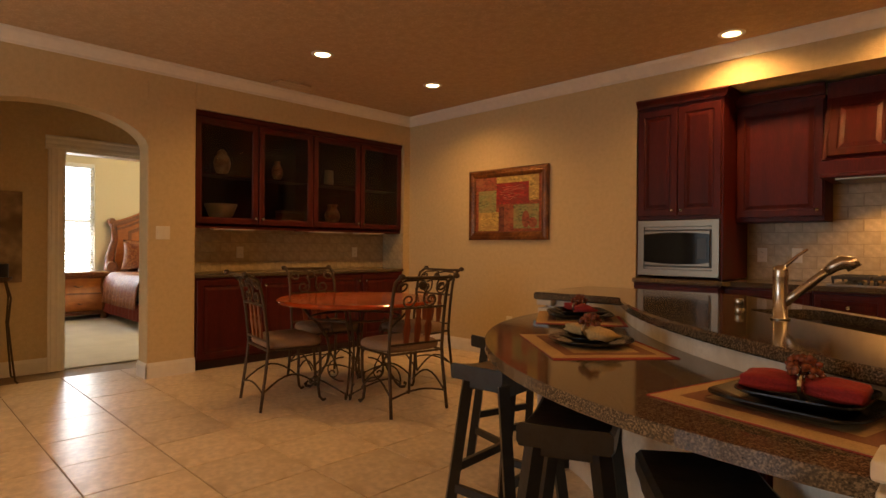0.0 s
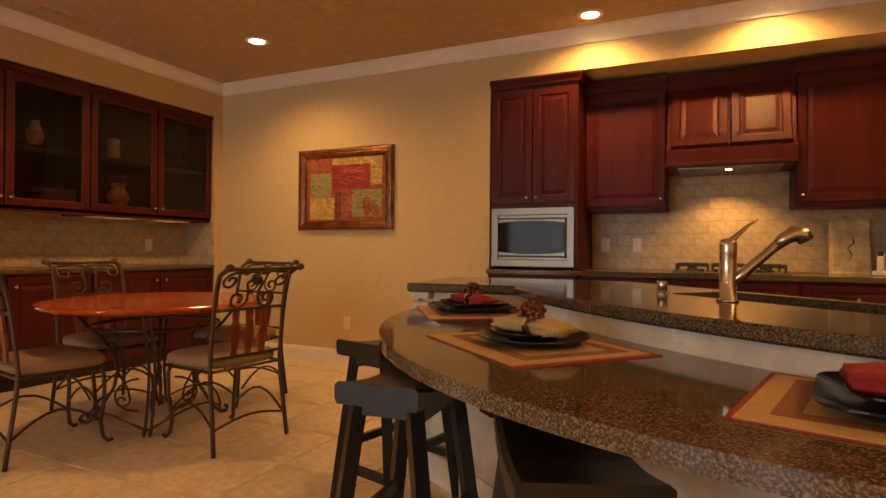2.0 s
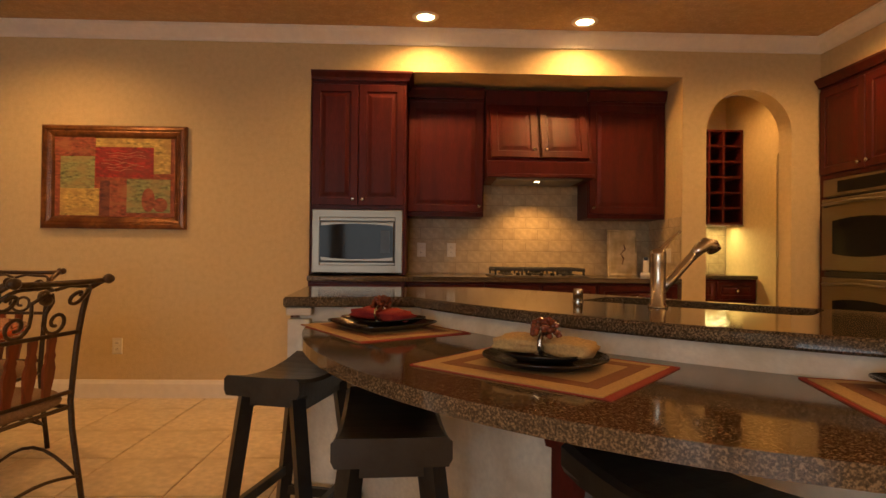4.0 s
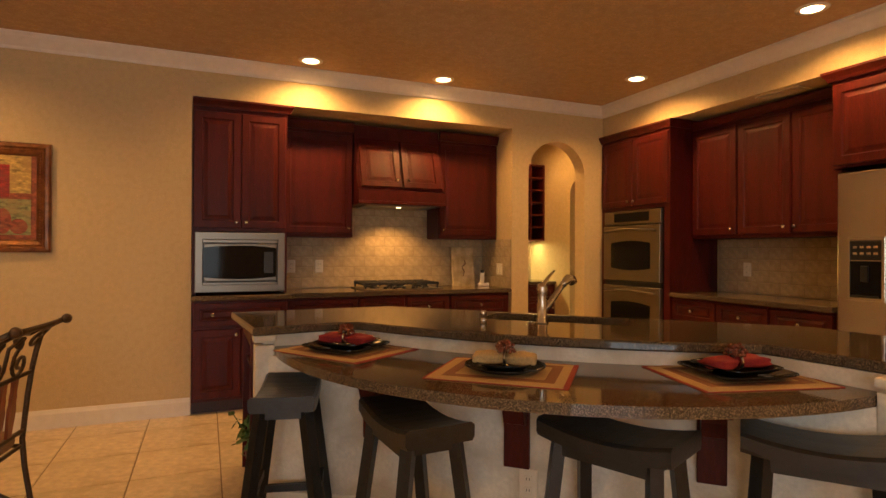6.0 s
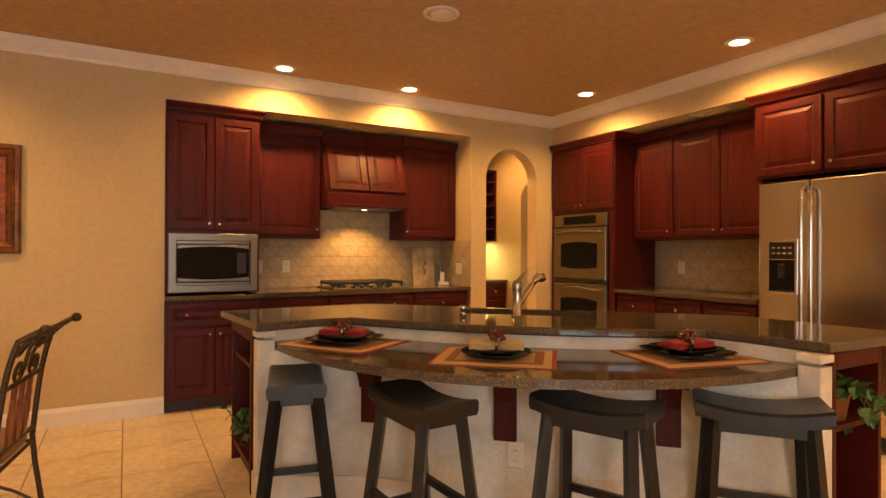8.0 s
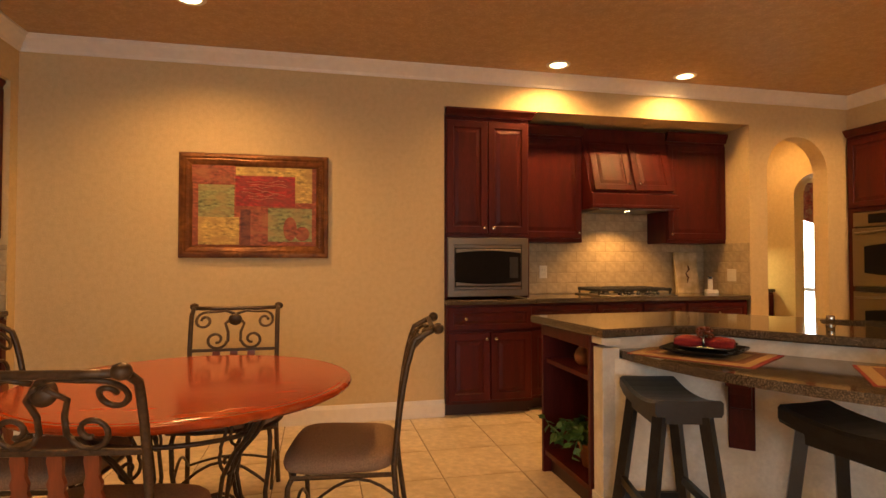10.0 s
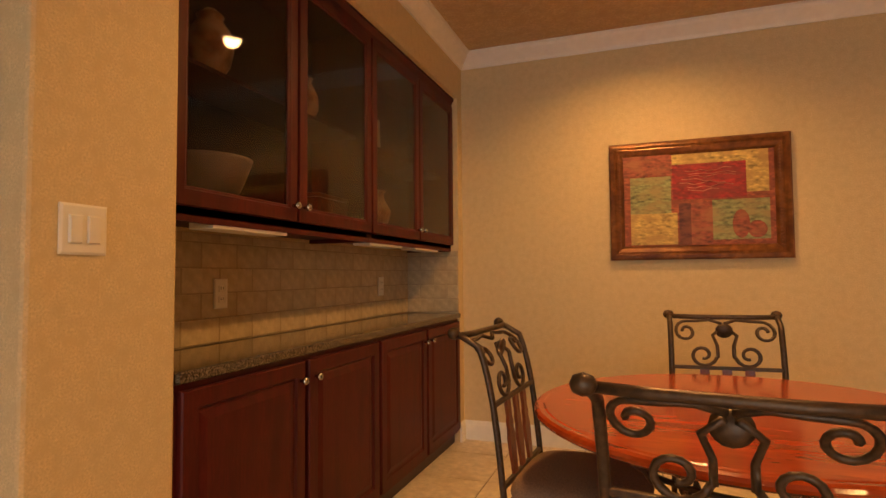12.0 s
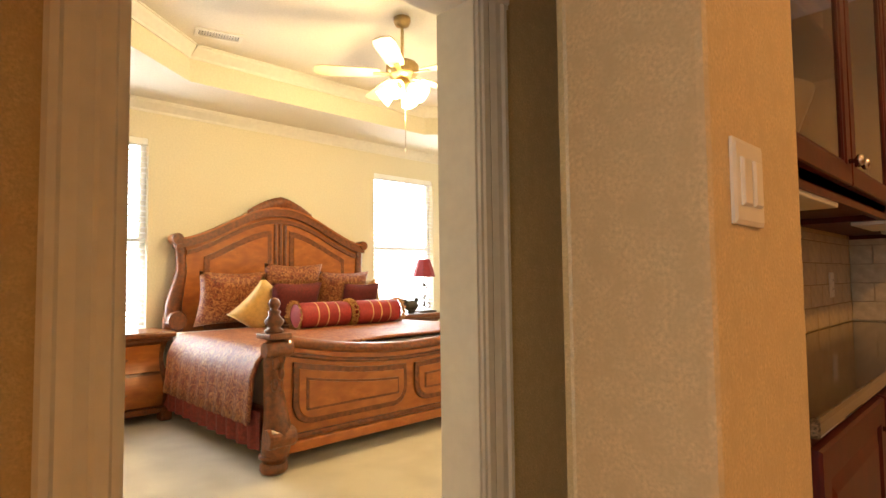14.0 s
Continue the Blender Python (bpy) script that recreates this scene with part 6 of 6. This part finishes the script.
n = 28
ys = [0.05 + (BWID - 0.10) * i / n for i in range(n + 1)]
part("footboard", yz([(0.05, 0.12), (BWID - 0.05, 0.12)] + [(y, foot_top(y)) for y in ys[::-1]], -0.06, 0.0), BEDWOOD, bed)
part("foot_rail", sweep(bmesh.new(), [(-0.02, y, foot_top(y) + 0.005) for y in ys], 0.05, 12, 0.75), DARKWOOD, bed, "dark carved top rail", True)
part("foot_rail", sweep(bmesh.new(), [(0.0, y, foot_top(y) - 0.075) for y in ys], 0.016, 8), DARKWOOD, bed, smooth=True)
part("base_moulding", boxed(-0.08, 0.03, 0.04, BWID - 0.04, 0.09, 0.16, 0.012), BEDWOOD, bed)
part("base_moulding", boxed(-0.07, 0.018, 0.04, BWID - 0.04, 0.17, 0.20, 0.006), DARKWOOD, bed)


def foot_panel(y0, y1):
    def p(i, rad):
        a0, a1, b = y0 + i, y1 - i, 0.25 + i
        arc = [(k * math.pi / 12) for k in range(7)]
        pts = [(a0 + rad - rad * math.cos(t), b + rad - rad * math.sin(t)) for t in arc]
        pts += [(a1 - rad + rad * math.sin(t), b + rad - rad * math.cos(t)) for t in arc]
        return pts + [(a1 + (a0 - a1) * k / 12, foot_top(a1 + (a0 - a1) * k / 12) - 0.12 - i) for k in range(13)]

    part("panel_moulding", yz(p(0, 0.12), 0.0, 0.022, 0.009), DARKWOOD, bed)
    part("panel_moulding", yz(p(0.035, 0.095), 0.018, 0.028, 0.006), BEDWOOD, bed)
    part("panel_moulding", yz(p(0.085, 0.012), 0.026, 0.034, 0.005), DARKWOOD, bed)
    part("burl_panel", yz(p(0.10, 0.008), 0.033, 0.038, 0.004), BEDWOOD, bed, "warm burl wood panel")


foot_panel(0.18, 1.10)
foot_panel(1.18, BWID - 0.18)
for y in (0.06, BWID - 0.06):
    pts = [(0.0, y, 0.07), (0.02, y, 0.14), (0.045, y, 0.24), (0.02, y, 0.36), (-0.015, y, 0.5), (-0.01, y, 0.64), (0.02, y, 0.74), (0.03, y, 0.79)]
    post = part("foot_post", sweep(bmesh.new(), pts, [0.075, 0.085, 0.09, 0.07, 0.06, 0.062, 0.07, 0.06], 12), DARKWOOD, bed, "dark carved scroll post", True)
    for z, x, r in ((0.22, 0.075, 0.062), (0.74, 0.045, 0.05)):
        part("scroll", lathe(bmesh.new(), [(r * 0.9, -0.088), (r, -0.07), (r, 0.07), (r * 0.9, 0.088)], 18, pose(x, y, z, 90)), DARKWOOD, post)
    for k in range(6):
        bm = bmesh.new()
        bmesh.ops.create_icosphere(bm, subdivisions=2, radius=0.03, matrix=pose(0.06 - 0.012 * k + 0.006 * k * k * 0.4, y + 0.02 * (-1) ** k, 0.33 + 0.065 * k) @ Matrix.Diagonal((0.6, 0.7, 1.3, 1)))
        part("carved_leaf", bm, DARKWOOD, post, smooth=True)
    part("foot", lathe(bmesh.new(), [(0.07, 0), (0.085, 0.02), (0.085, 0.05), (0.065, 0.075), (0.09, 0.09), (0.09, 0.11)], 20, pose(0, y, 0)), DARKWOOD, post, smooth=True)
    part("plinth", boxed(-0.09, 0.09, y - 0.075, y + 0.075, 0.80, 0.835, 0.008), DARKWOOD, post)
    part("finial", lathe(bmesh.new(), [(0.05, 0.83), (0.06, 0.85), (0.035, 0.865), (0.055, 0.89), (0.06, 0.91), (0.03, 0.945), (0.04, 0.965), (0.02, 0.975), (0.03, 0.99), (0.038, 1.015), (0.025, 1.04), (0.006, 1.05)], 20, pose(0, y, 0)), DARKWOOD, post, "turned finial", True)
for y in (0.04, BWID - 0.10):
    part("side_rail", boxed(-BLEN + 0.05, -0.06, y, y + 0.06, 0.16, 0.36, 0.01), DARKWOOD, bed)

QUILT = material("paisley_quilt", (0.15, 0.026, 0.008), 0.55, scale=60, vary=0.5, bump=0.9, bump_scale=40, second=(0.42, 0.18, 0.06), mix_scale=22, cloud=4, warp=2.2)
SKIRT = material("bed_skirt", (0.22, 0.03, 0.02), 0.7, scale=40, vary=0.3)
mattress = thing("mattress", "thick mattress under the covers", "mattress", pose(BED_X0, BED_Y0, 0.30))
part("core", boxed(-BLEN + 0.10, -0.10, 0.12, BWID - 0.12, 0.0, 0.40, 0.05), BEDCEIL, mattress)
quilt = thing("comforter", "rust paisley comforter draped over the bed", "comforter", pose(BED_X0, BED_Y0, 0))
bm = bmesh.new()
nx, ny = 44, 52
grid = []
for i in range(nx + 1):
    x = -0.10 - (BLEN - 0.75) * i / nx
    row = []
    for j in range(ny + 1):
        s = -1 + 2 * j / ny
        flat = 0.80
        a = abs(s)
        if a < flat:
            y, z = c + s / flat * (c - 0.07), 0.735
        else:
            q = (a - flat) / (1 - flat)
            y, z = c + math.copysign(c - 0.07 + 0.09 * min(1, q * 3) + 0.03 * q, s), 0.735 - 0.46 * q ** 1.15
        w_ = noise.noise(Vector((x * 3, y * 3, z * 3)))
        f = 0.018 * math.sin(x * 19 + 2 * w_) * max(0, (a - flat) / (1 - flat))
        row.append(bm.verts.new((x + 0.01 * w_, y + math.copysign(f, s), z + 0.012 * w_)))
    grid.append(row)
for i in range(nx):
    for j in range(ny):
        bm.faces.new((grid[i][j], grid[i + 1][j], grid[i + 1][j + 1], grid[i][j + 1]))
q = part("cover", bm, QUILT, quilt, smooth=True)
q.modifiers.new("thick", "SOLIDIFY").thickness = 0.02
for y in (0.03, BWID - 0.03):
    bm = bmesh.new()
    prev = None
    for i in range(61):
        x = -0.12 - (BLEN - 0.25) * i / 60
        d = 0.012 * math.sin(i * 1.3)
        cur = [bm.verts.new((x, y + d, 0.34)), bm.verts.new((x, y + 1.4 * d, 0.10))]
        if prev:
            bm.faces.new((prev[0], cur[0], cur[1], prev[1]))
        prev = cur
    o = part("skirt", bm, SKIRT, quilt, "dark red pleated skirt")
    o.modifiers.new("thick", "SOLIDIFY").thickness = 0.006


def cushion(name, label, m, w, h, d, mat, fringe=None):
    """Stands in the x-z plane."""
    t = thing(name, label, "pillow", m)
    bm = bmesh.new()
    k = 14
    for side in (-1, 1):
        g = []
        for i in range(k + 1):
            r = []
            for j in range(k + 1):
                u, v = -1 + 2 * i / k, -1 + 2 * j / k
                puff = max(0, (1 - u ** 4) * (1 - v ** 4)) ** 0.6
                pin = 1 - 0.10 * (1 - u * u if abs(v) > abs(u) else 1 - v * v) * max(abs(u), abs(v)) ** 3
                r.append(bm.verts.new((u * w / 2 * pin, side * d / 2 * puff, v * h / 2 * pin + h / 2)))
            g.append(r)
        for i in range(k):
            for j in range(k):
                bm.faces.new((g[i][j], g[i + 1][j], g[i + 1][j + 1], g[i][j + 1]))
    bmesh.ops.remove_doubles(bm, verts=bm.verts, dist=0.0005)
    part("cover", bm, mat, t, smooth=True)
    if fringe:
        bm = bmesh.new()
        rg = random.Random(2)
        for i in range(160):
            s = i / 160 * 4
            e, f = int(s), (s - int(s)) * 2 - 1
            u, v = ((f, -1), (1, f), (-f, 1), (-1, -f))[e]
            pin = 0.9
            p = Vector((u * w / 2 * (pin if abs(v) < 1 else 1) * 0.97, 0, v * h / 2 * 0.95 + h / 2))
            o_ = Vector((u if abs(u) == 1 else 0, rg.uniform(-0.5, 0.5), v if abs(v) == 1 else 0)).normalized() * 0.035
            sweep(bm, [p, p + o_], [0.004, 0.0015], 3)
        part("fringe", bm, fringe, t, "short fringe")
    return t


VELVET = material("burgundy_velvet", (0.10, 0.008, 0.008), 0.8, scale=60, vary=0.3)
GOLDSILK = material("gold_silk", (0.62, 0.40, 0.13), 0.45, scale=30, vary=0.12, bump=0.2, bump_scale=60)
FRINGE = material("brown_fringe", (0.20, 0.09, 0.03), 0.9, scale=80, vary=0.3)
TUFT = material("gold_tassel", (0.40, 0.20, 0.06), 0.9, scale=80, vary=0.4)
STRIPE = material("red_stripe", (0.28, 0.02, 0.02), 0.6, scale=60, vary=0.2)
THREAD = material("gold_thread", (0.55, 0.36, 0.16), 0.5, scale=60, vary=0.2)
PZ = 0.745
for y in (3.42, 4.02, 4.62):
    cushion("pillow", "large rust patterned pillow against the headboard", pose(-9.93, y, PZ, 15, 0, 90), 0.64, 0.52 if y != 4.02 else 0.60, 0.20, QUILT)
cushion("pillow", "gold silk cushion tilted on its corner", pose(-9.62, 3.47, PZ - 0.03, 22, 38, 80), 0.46, 0.46, 0.15, GOLDSILK)
cushion("pillow", "gold silk cushion leaning on the headboard pillows", pose(-9.70, 4.87, PZ - 0.03, 22, -35, 95), 0.44, 0.44, 0.15, GOLDSILK)
cushion("pillow", "burgundy velvet cushion with brown fringe", pose(-9.46, 3.80, PZ, 20, 0, 90), 0.50, 0.42, 0.17, VELVET, FRINGE)
cushion("pillow", "small burgundy velvet cushion with brown fringe", pose(-9.55, 4.58, PZ, 20, 0, 90), 0.44, 0.40, 0.16, VELVET, FRINGE)
for y0 in (3.68, 4.27):
    t = thing("bolster_pillow", "red striped bolster pillow with gold tasselled ends", "bolster", pose(-9.16, y0, PZ + 0.10))
    part("roll", lathe(bmesh.new(), [(0.08, 0.0), (0.108, 0.02), (0.112, 0.06), (0.113, 0.27), (0.112, 0.48), (0.108, 0.52), (0.08, 0.54)], 28, pose(0, 0, 0, -90)), STRIPE, t, smooth=True)
    for s in (0.17, 0.27, 0.38):
        part("stripe", lathe(bmesh.new(), [(0.1135, s), (0.1145, s + 0.003), (0.1145, s + 0.009), (0.1135, s + 0.012)], 28, pose(0, 0, 0, -90), closed=False), THREAD, t)
    for s, d in ((0.01, -1), (0.53, 1)):
        bm = bmesh.new()
        rg = random.Random(4)
        for i in range(150):
            a = 2 * math.pi * i / 150
            p = Vector((0.105 * math.cos(a), s, 0.105 * math.sin(a)))
            o_ = Vector((math.cos(a) * 0.03, d * rg.uniform(0.005, 0.04), math.sin(a) * 0.03))
            sweep(bm, [p, p + o_], [0.006, 0.003], 3)
        part("tassel_ring", bm, TUFT, t, "gold tassel fringe")


def nightstand(m, label):
    t = thing("nightstand", label, "nightstand", m)
    w, d, h = 0.78, 0.46, 0.74
    def front(z):
        u = (z - 0.1) / 0.56
        return -0.05 * math.sin(2 * math.pi * u) * 0.9
    zs = [0.10 + 0.56 * i / 16 for i in range(17)]
    bm = bmesh.new()
    rows = []
    for z in zs:
        f = front(z)
        rows.append([bm.verts.new(p) for p in ((0.03 + f * 0.5, f, z), (w - 0.03 - f * 0.5, f, z), (w - 0.03 - f * 0.5, d, z), (0.03 + f * 0.5, d, z))])
    for a, b in zip(rows, rows[1:]):
        for i in range(4):
            bm.faces.new((a[i], a[(i + 1) % 4], b[(i + 1) % 4], b[i]))
    bm.faces.new(rows[0][::-1])
    bm.faces.new(rows[-1])
    part("body", bm, DARKWOOD, t)
    part("top", boxed(-0.02, w + 0.02, -0.06, d + 0.01, h - 0.05, h, 0.014), DARKWOOD, t, "dark moulded top")
    part("frieze", boxed(0.0, w, -0.03, d, 0.66, h - 0.05, 0.008), DARKWOOD, t)
    for z0, z1 in ((0.15, 0.38), (0.41, 0.63)):
        bm = bmesh.new()
        prev = None
        for i in range(9):
            z = z0 + (z1 - z0) * i / 8
            cur = [bm.verts.new((0.09, front(z) - 0.012, z)), bm.verts.new((w - 0.09, front(z) - 0.012, z))]
            if prev:
                bm.faces.new((prev[0], prev[1], cur[1], cur[0]))
            prev = cur
        o = part("drawer_front", bm, BEDWOOD, t, "warm wood drawer front")
        o.modifiers.new("thick", "SOLIDIFY").thickness = -0.02
        part("pull", sweep(bmesh.new(), [(w / 2 - 0.06, front((z0 + z1) / 2) - 0.015, (z0 + z1) / 2), (w / 2, front((z0 + z1) / 2) - 0.045, (z0 + z1) / 2 - 0.02), (w / 2 + 0.06, front((z0 + z1) / 2) - 0.015, (z0 + z1) / 2)], 0.006, 8), IRON, o)
    for x in (0.0, w - 0.10):
        part("foot", boxed(x, x + 0.10, -0.05, 0.06, 0.0, 0.11, 0.02), DARKWOOD, t)
    part("plinth", boxed(0.01, w - 0.01, -0.035, d, 0.07, 0.12, 0.01), DARKWOOD, t)
    return t


nightstand(pose(-9.80, 2.10, 0, 0, 0, 90), "carved wooden bombe nightstand beside the bed and window")
nightstand(pose(-9.80, 5.26, 0, 0, 0, 90), "carved wooden nightstand holding a lamp and a figurine")
lampt = thing("table_lamp", "scrolled iron table lamp with a burgundy shade", "table lamp", pose(-9.98, 5.93, 0.74))
part("base", boxed(-0.09, 0.09, -0.13, 0.13, 0, 0.02, 0.006), IRON, lampt)
part("stem", sweep(bmesh.new(), [(0, 0, 0.02), (0, 0, 0.45)], 0.008, 8), IRON, lampt)
for s in (-1, 1):
    part("scroll", sweep(bmesh.new(), [(0, s * y, z) for y, _, z in [(0.01, 0, 0.36), (0.05, 0, 0.30), (0.03, 0, 0.22), (0.02, 0, 0.16)] + spiral(0.065, 0.09, 0.055, 0.02, 120, 1.1)], 0.007, 6), IRON, lampt)
for z in (0.2, 0.33):
    part("knuckle", lathe(bmesh.new(), [(0.008, z - 0.015), (0.02, z), (0.008, z + 0.015)], 12), IRON, lampt)
part("shade", lathe(bmesh.new(), [(0.145, 0.44), (0.11, 0.56), (0.075, 0.66), (0.07, 0.66), (0.105, 0.56), (0.14, 0.44)], 8, closed=False), material("burgundy_shade", (0.25, 0.02, 0.03), 0.7, scale=60, vary=0.15), lampt, "burgundy fabric shade")
fig = thing("figurine", "dark bronze nesting bird figurine on the nightstand", "figurine", pose(-9.95, 5.69, 0.74))
bm = bmesh.new()
for x, y, z, r, sx in ((0, 0, 0.09, 0.085, 1.2), (0, 0.09, 0.16, 0.035, 1.0), (0, -0.1, 0.14, 0.04, 1.3), (0, 0, 0.02, 0.05, 1.0)):
    bmesh.ops.create_icosphere(bm, subdivisions=3, radius=r, matrix=pose(x, y, z) @ Matrix.Diagonal((0.8, sx, 0.85, 1)))
part("body", bm, material("bronze", (0.06, 0.05, 0.035), 0.4, 0.5, scale=40, vary=0.5, bump=0.6, bump_scale=60), fig, smooth=True)

# ceiling fan with a light kit
BRASS = material("antique_brass", (0.42, 0.30, 0.14), 0.35, 0.9, scale=40, vary=0.1)
FANX, FANY = -7.93, 3.89
fan = thing("ceiling_fan", "brass ceiling fan with pale blades and four lit glass shades", "ceiling fan", pose(FANX, FANY, TZ))
part("canopy", lathe(bmesh.new(), [(0.015, -0.075), (0.05, -0.06), (0.065, -0.03), (0.065, 0.0)], 24), BRASS, fan, smooth=True)
part("rod", lathe(bmesh.new(), [(0.012, -0.34), (0.012, -0.07)], 14), BRASS, fan)
part("motor", lathe(bmesh.new(), [(0.05, -0.475), (0.095, -0.45), (0.125, -0.42), (0.125, -0.37), (0.10, -0.345), (0.03, -0.335)], 32), BRASS, fan, smooth=True)
BLADE = material("blade_wood", (0.66, 0.55, 0.36), 0.45, scale=20, vary=0.12, stretch=(1, 8, 1))
for k in range(5):
    m = pose(0, 0, -0.43, 8, 0, 72 * k + 20)
    part("blade", prism(bmesh.new(), [(0.17, -0.05), (0.25, -0.065), (0.58, -0.075), (0.64, -0.06), (0.66, 0), (0.64, 0.06), (0.58, 0.075), (0.25, 0.065), (0.17, 0.05)], -0.004, 0.004, m=m), BLADE, fan)
    part("blade_iron", boxed(0.09, 0.22, -0.02, 0.02, -0.010, -0.004, m=m), BRASS, fan)
SHADE = glowing("lit_glass_shade", (1.0, 0.80, 0.42), 9.0)
part("light_hub", lathe(bmesh.new(), [(0.02, -0.58), (0.05, -0.56), (0.06, -0.50), (0.05, -0.475)], 20), BRASS, fan, smooth=True)
for k in range(4):
    m = pose(0, 0, -0.53, 0, 0, 90 * k + 30) @ pose(0.06, 0, 0, 0, 125)
    part("glass_shade", lathe(bmesh.new(), [(0.025, 0.0), (0.045, 0.03), (0.055, 0.08), (0.07, 0.13)], 20, m, closed=False), SHADE, fan, "glowing tulip glass shade", True)
part("pull_chain", sweep(bmesh.new(), [(0.03, 0, -0.58), (0.03, 0, -1.0)], 0.002, 5), BRASS, fan)
part("pull_knob", lathe(bmesh.new(), [(0.004, -1.04), (0.009, -1.02), (0.004, -1.0)], 10, pose(0.03, 0, 0)), WHITE, fan)
lamp = new("fan_bulbs", bpy.data.lights.new("fan_bulbs", "POINT"))
lamp.data.energy, lamp.data.color, lamp.data.shadow_soft_size = 90, (1.0, 0.74, 0.36), 0.12
lamp.location = (FANX, FANY, TZ - 0.74)
vent("bedroom_ceiling_vent", "white slatted air vent on the tray ceiling", pose(-9.14, 2.99, TZ, 0, 0, 75), 0.36, 0.16, WHITE, 14)


# ---- wall tiles, floor tiles ----
def tile_mesh(name, w, d, t, mat, bev=0.003):
    """A tile w by d lying in the x-y plane, its top at z = 0, edges eased."""
    bm = bmesh.new()
    lo = [bm.verts.new(p) for p in ((0, 0, -t), (w, 0, -t), (w, d, -t), (0, d, -t))]
    mid = [bm.verts.new(p) for p in ((0, 0, -bev), (w, 0, -bev), (w, d, -bev), (0, d, -bev))]
    hi = [bm.verts.new(p) for p in ((bev, bev, 0), (w - bev, bev, 0), (w - bev, d - bev, 0), (bev, d - bev, 0))]
    for a, b in ((lo, mid), (mid, hi)):
        for i in range(4):
            bm.faces.new((a[i], a[(i + 1) % 4], b[(i + 1) % 4], b[i]))
    bm.faces.new(hi)
    return mesh_of(name, bm, mat)


meshes = {}


def splash(wall, m, u0, u1, z0, z1, skip=None):
    """Brick-laid tiles on a wall: m puts x along the wall, -y out of it."""
    bw, bh, g = 0.201, 0.097, 0.003
    rows = int(math.ceil((z1 - z0) / (bh + g)))
    bed_ = part("tile_joints", boxed(u0, u1, -0.0070, -0.0005, z0, z1), JOINT, wall)
    bed_.matrix_basis = m
    for r in range(rows):
        a = u0 - (0.5 * (bw + g) if r % 2 else 0)
        while a < u1 - 0.004:
            x0, x1 = max(a, u0), min(a + bw, u1)
            zz0, zz1 = z0 + r * (bh + g), min(z0 + r * (bh + g) + bh, z1)
            a += bw + g
            if x1 - x0 < 0.01 or zz1 - zz0 < 0.01 or (skip and skip((x0 + x1) / 2, (zz0 + zz1) / 2)):
                continue
            key = (round(x1 - x0, 3), round(zz1 - zz0, 3))
            if key not in meshes:
                meshes[key] = tile_mesh("tile", key[0], key[1], 0.009, SPLASH)
            o = new("tile", meshes[key])
            o.parent = wall
            o.matrix_basis = m @ pose(x0, -0.009, zz0, 90)


wn_ = bpy.data.objects["wall_north"]
splash(wn_, pose(0, NY + 0.64, 0), -1.27, 0.842, 0.925, 1.70, lambda x, z: z > 1.41 and (x < -0.66 or x > 0.21))
splash(wn_, pose(0.845, NY + 0.628, 0, 0, 0, -90), 0.0, 0.62, 0.925, 1.40)
splash(bpy.data.objects["wall_east"], pose(2.52, EY1, 0, 0, 0, -90), 0.0, EY1 - EY0, 0.925, 1.40)
splash(bpy.data.objects["wall_west"], pose(WX - 0.40, HY, 0, 0, 0, 90), 0.0, HWID, 0.905, 1.34)
splash(bpy.data.objects["wall_west"], pose(WX - 0.39, 4.9, 0, 0, 0, 0), 0.0, 0.385, 0.905, 1.34)
splash(bpy.data.objects["wall_pantry"], pose(0.845, 6.6, 0), 0.0, 1.2, 0.925, 1.42)

# floor tiles 46 cm, laid square; the nearest single, the rest joined
PITCH, FT = 0.470, 0.463
one = tile_mesh("tile", FT, FT, 0.008, TILE, 0.002)
floor_ob = bpy.data.objects["floor"]
rest = bmesh.new()
rng = random.Random(11)
for i in range(-8, 12):
    for j in range(-12, 17):
        x, y = -2.275 + i * PITCH, 1.415 + j * PITCH
        if x > 2.6 or x + FT < -5.92 or y > 8.2 or y < -4.2:
            continue
        if x < -5.89:
            continue
        if -5.9 < x < 1.8 and -0.5 < y < 5.0:
            o = new("tile", one)
            o.parent = floor_ob
            o.matrix_basis = pose(x, y, 0.0 + rng.uniform(-0.0006, 0.0), rng.uniform(-0.05, 0.05), rng.uniform(-0.05, 0.05))
        else:
            box(rest, x, x + FT, y, y + FT, -0.008, -0.0003)
strip = part("tile_rest", rest, TILE, floor_ob)
tagged(strip, "beige stone-look floor tiles further off", kind="stuff")
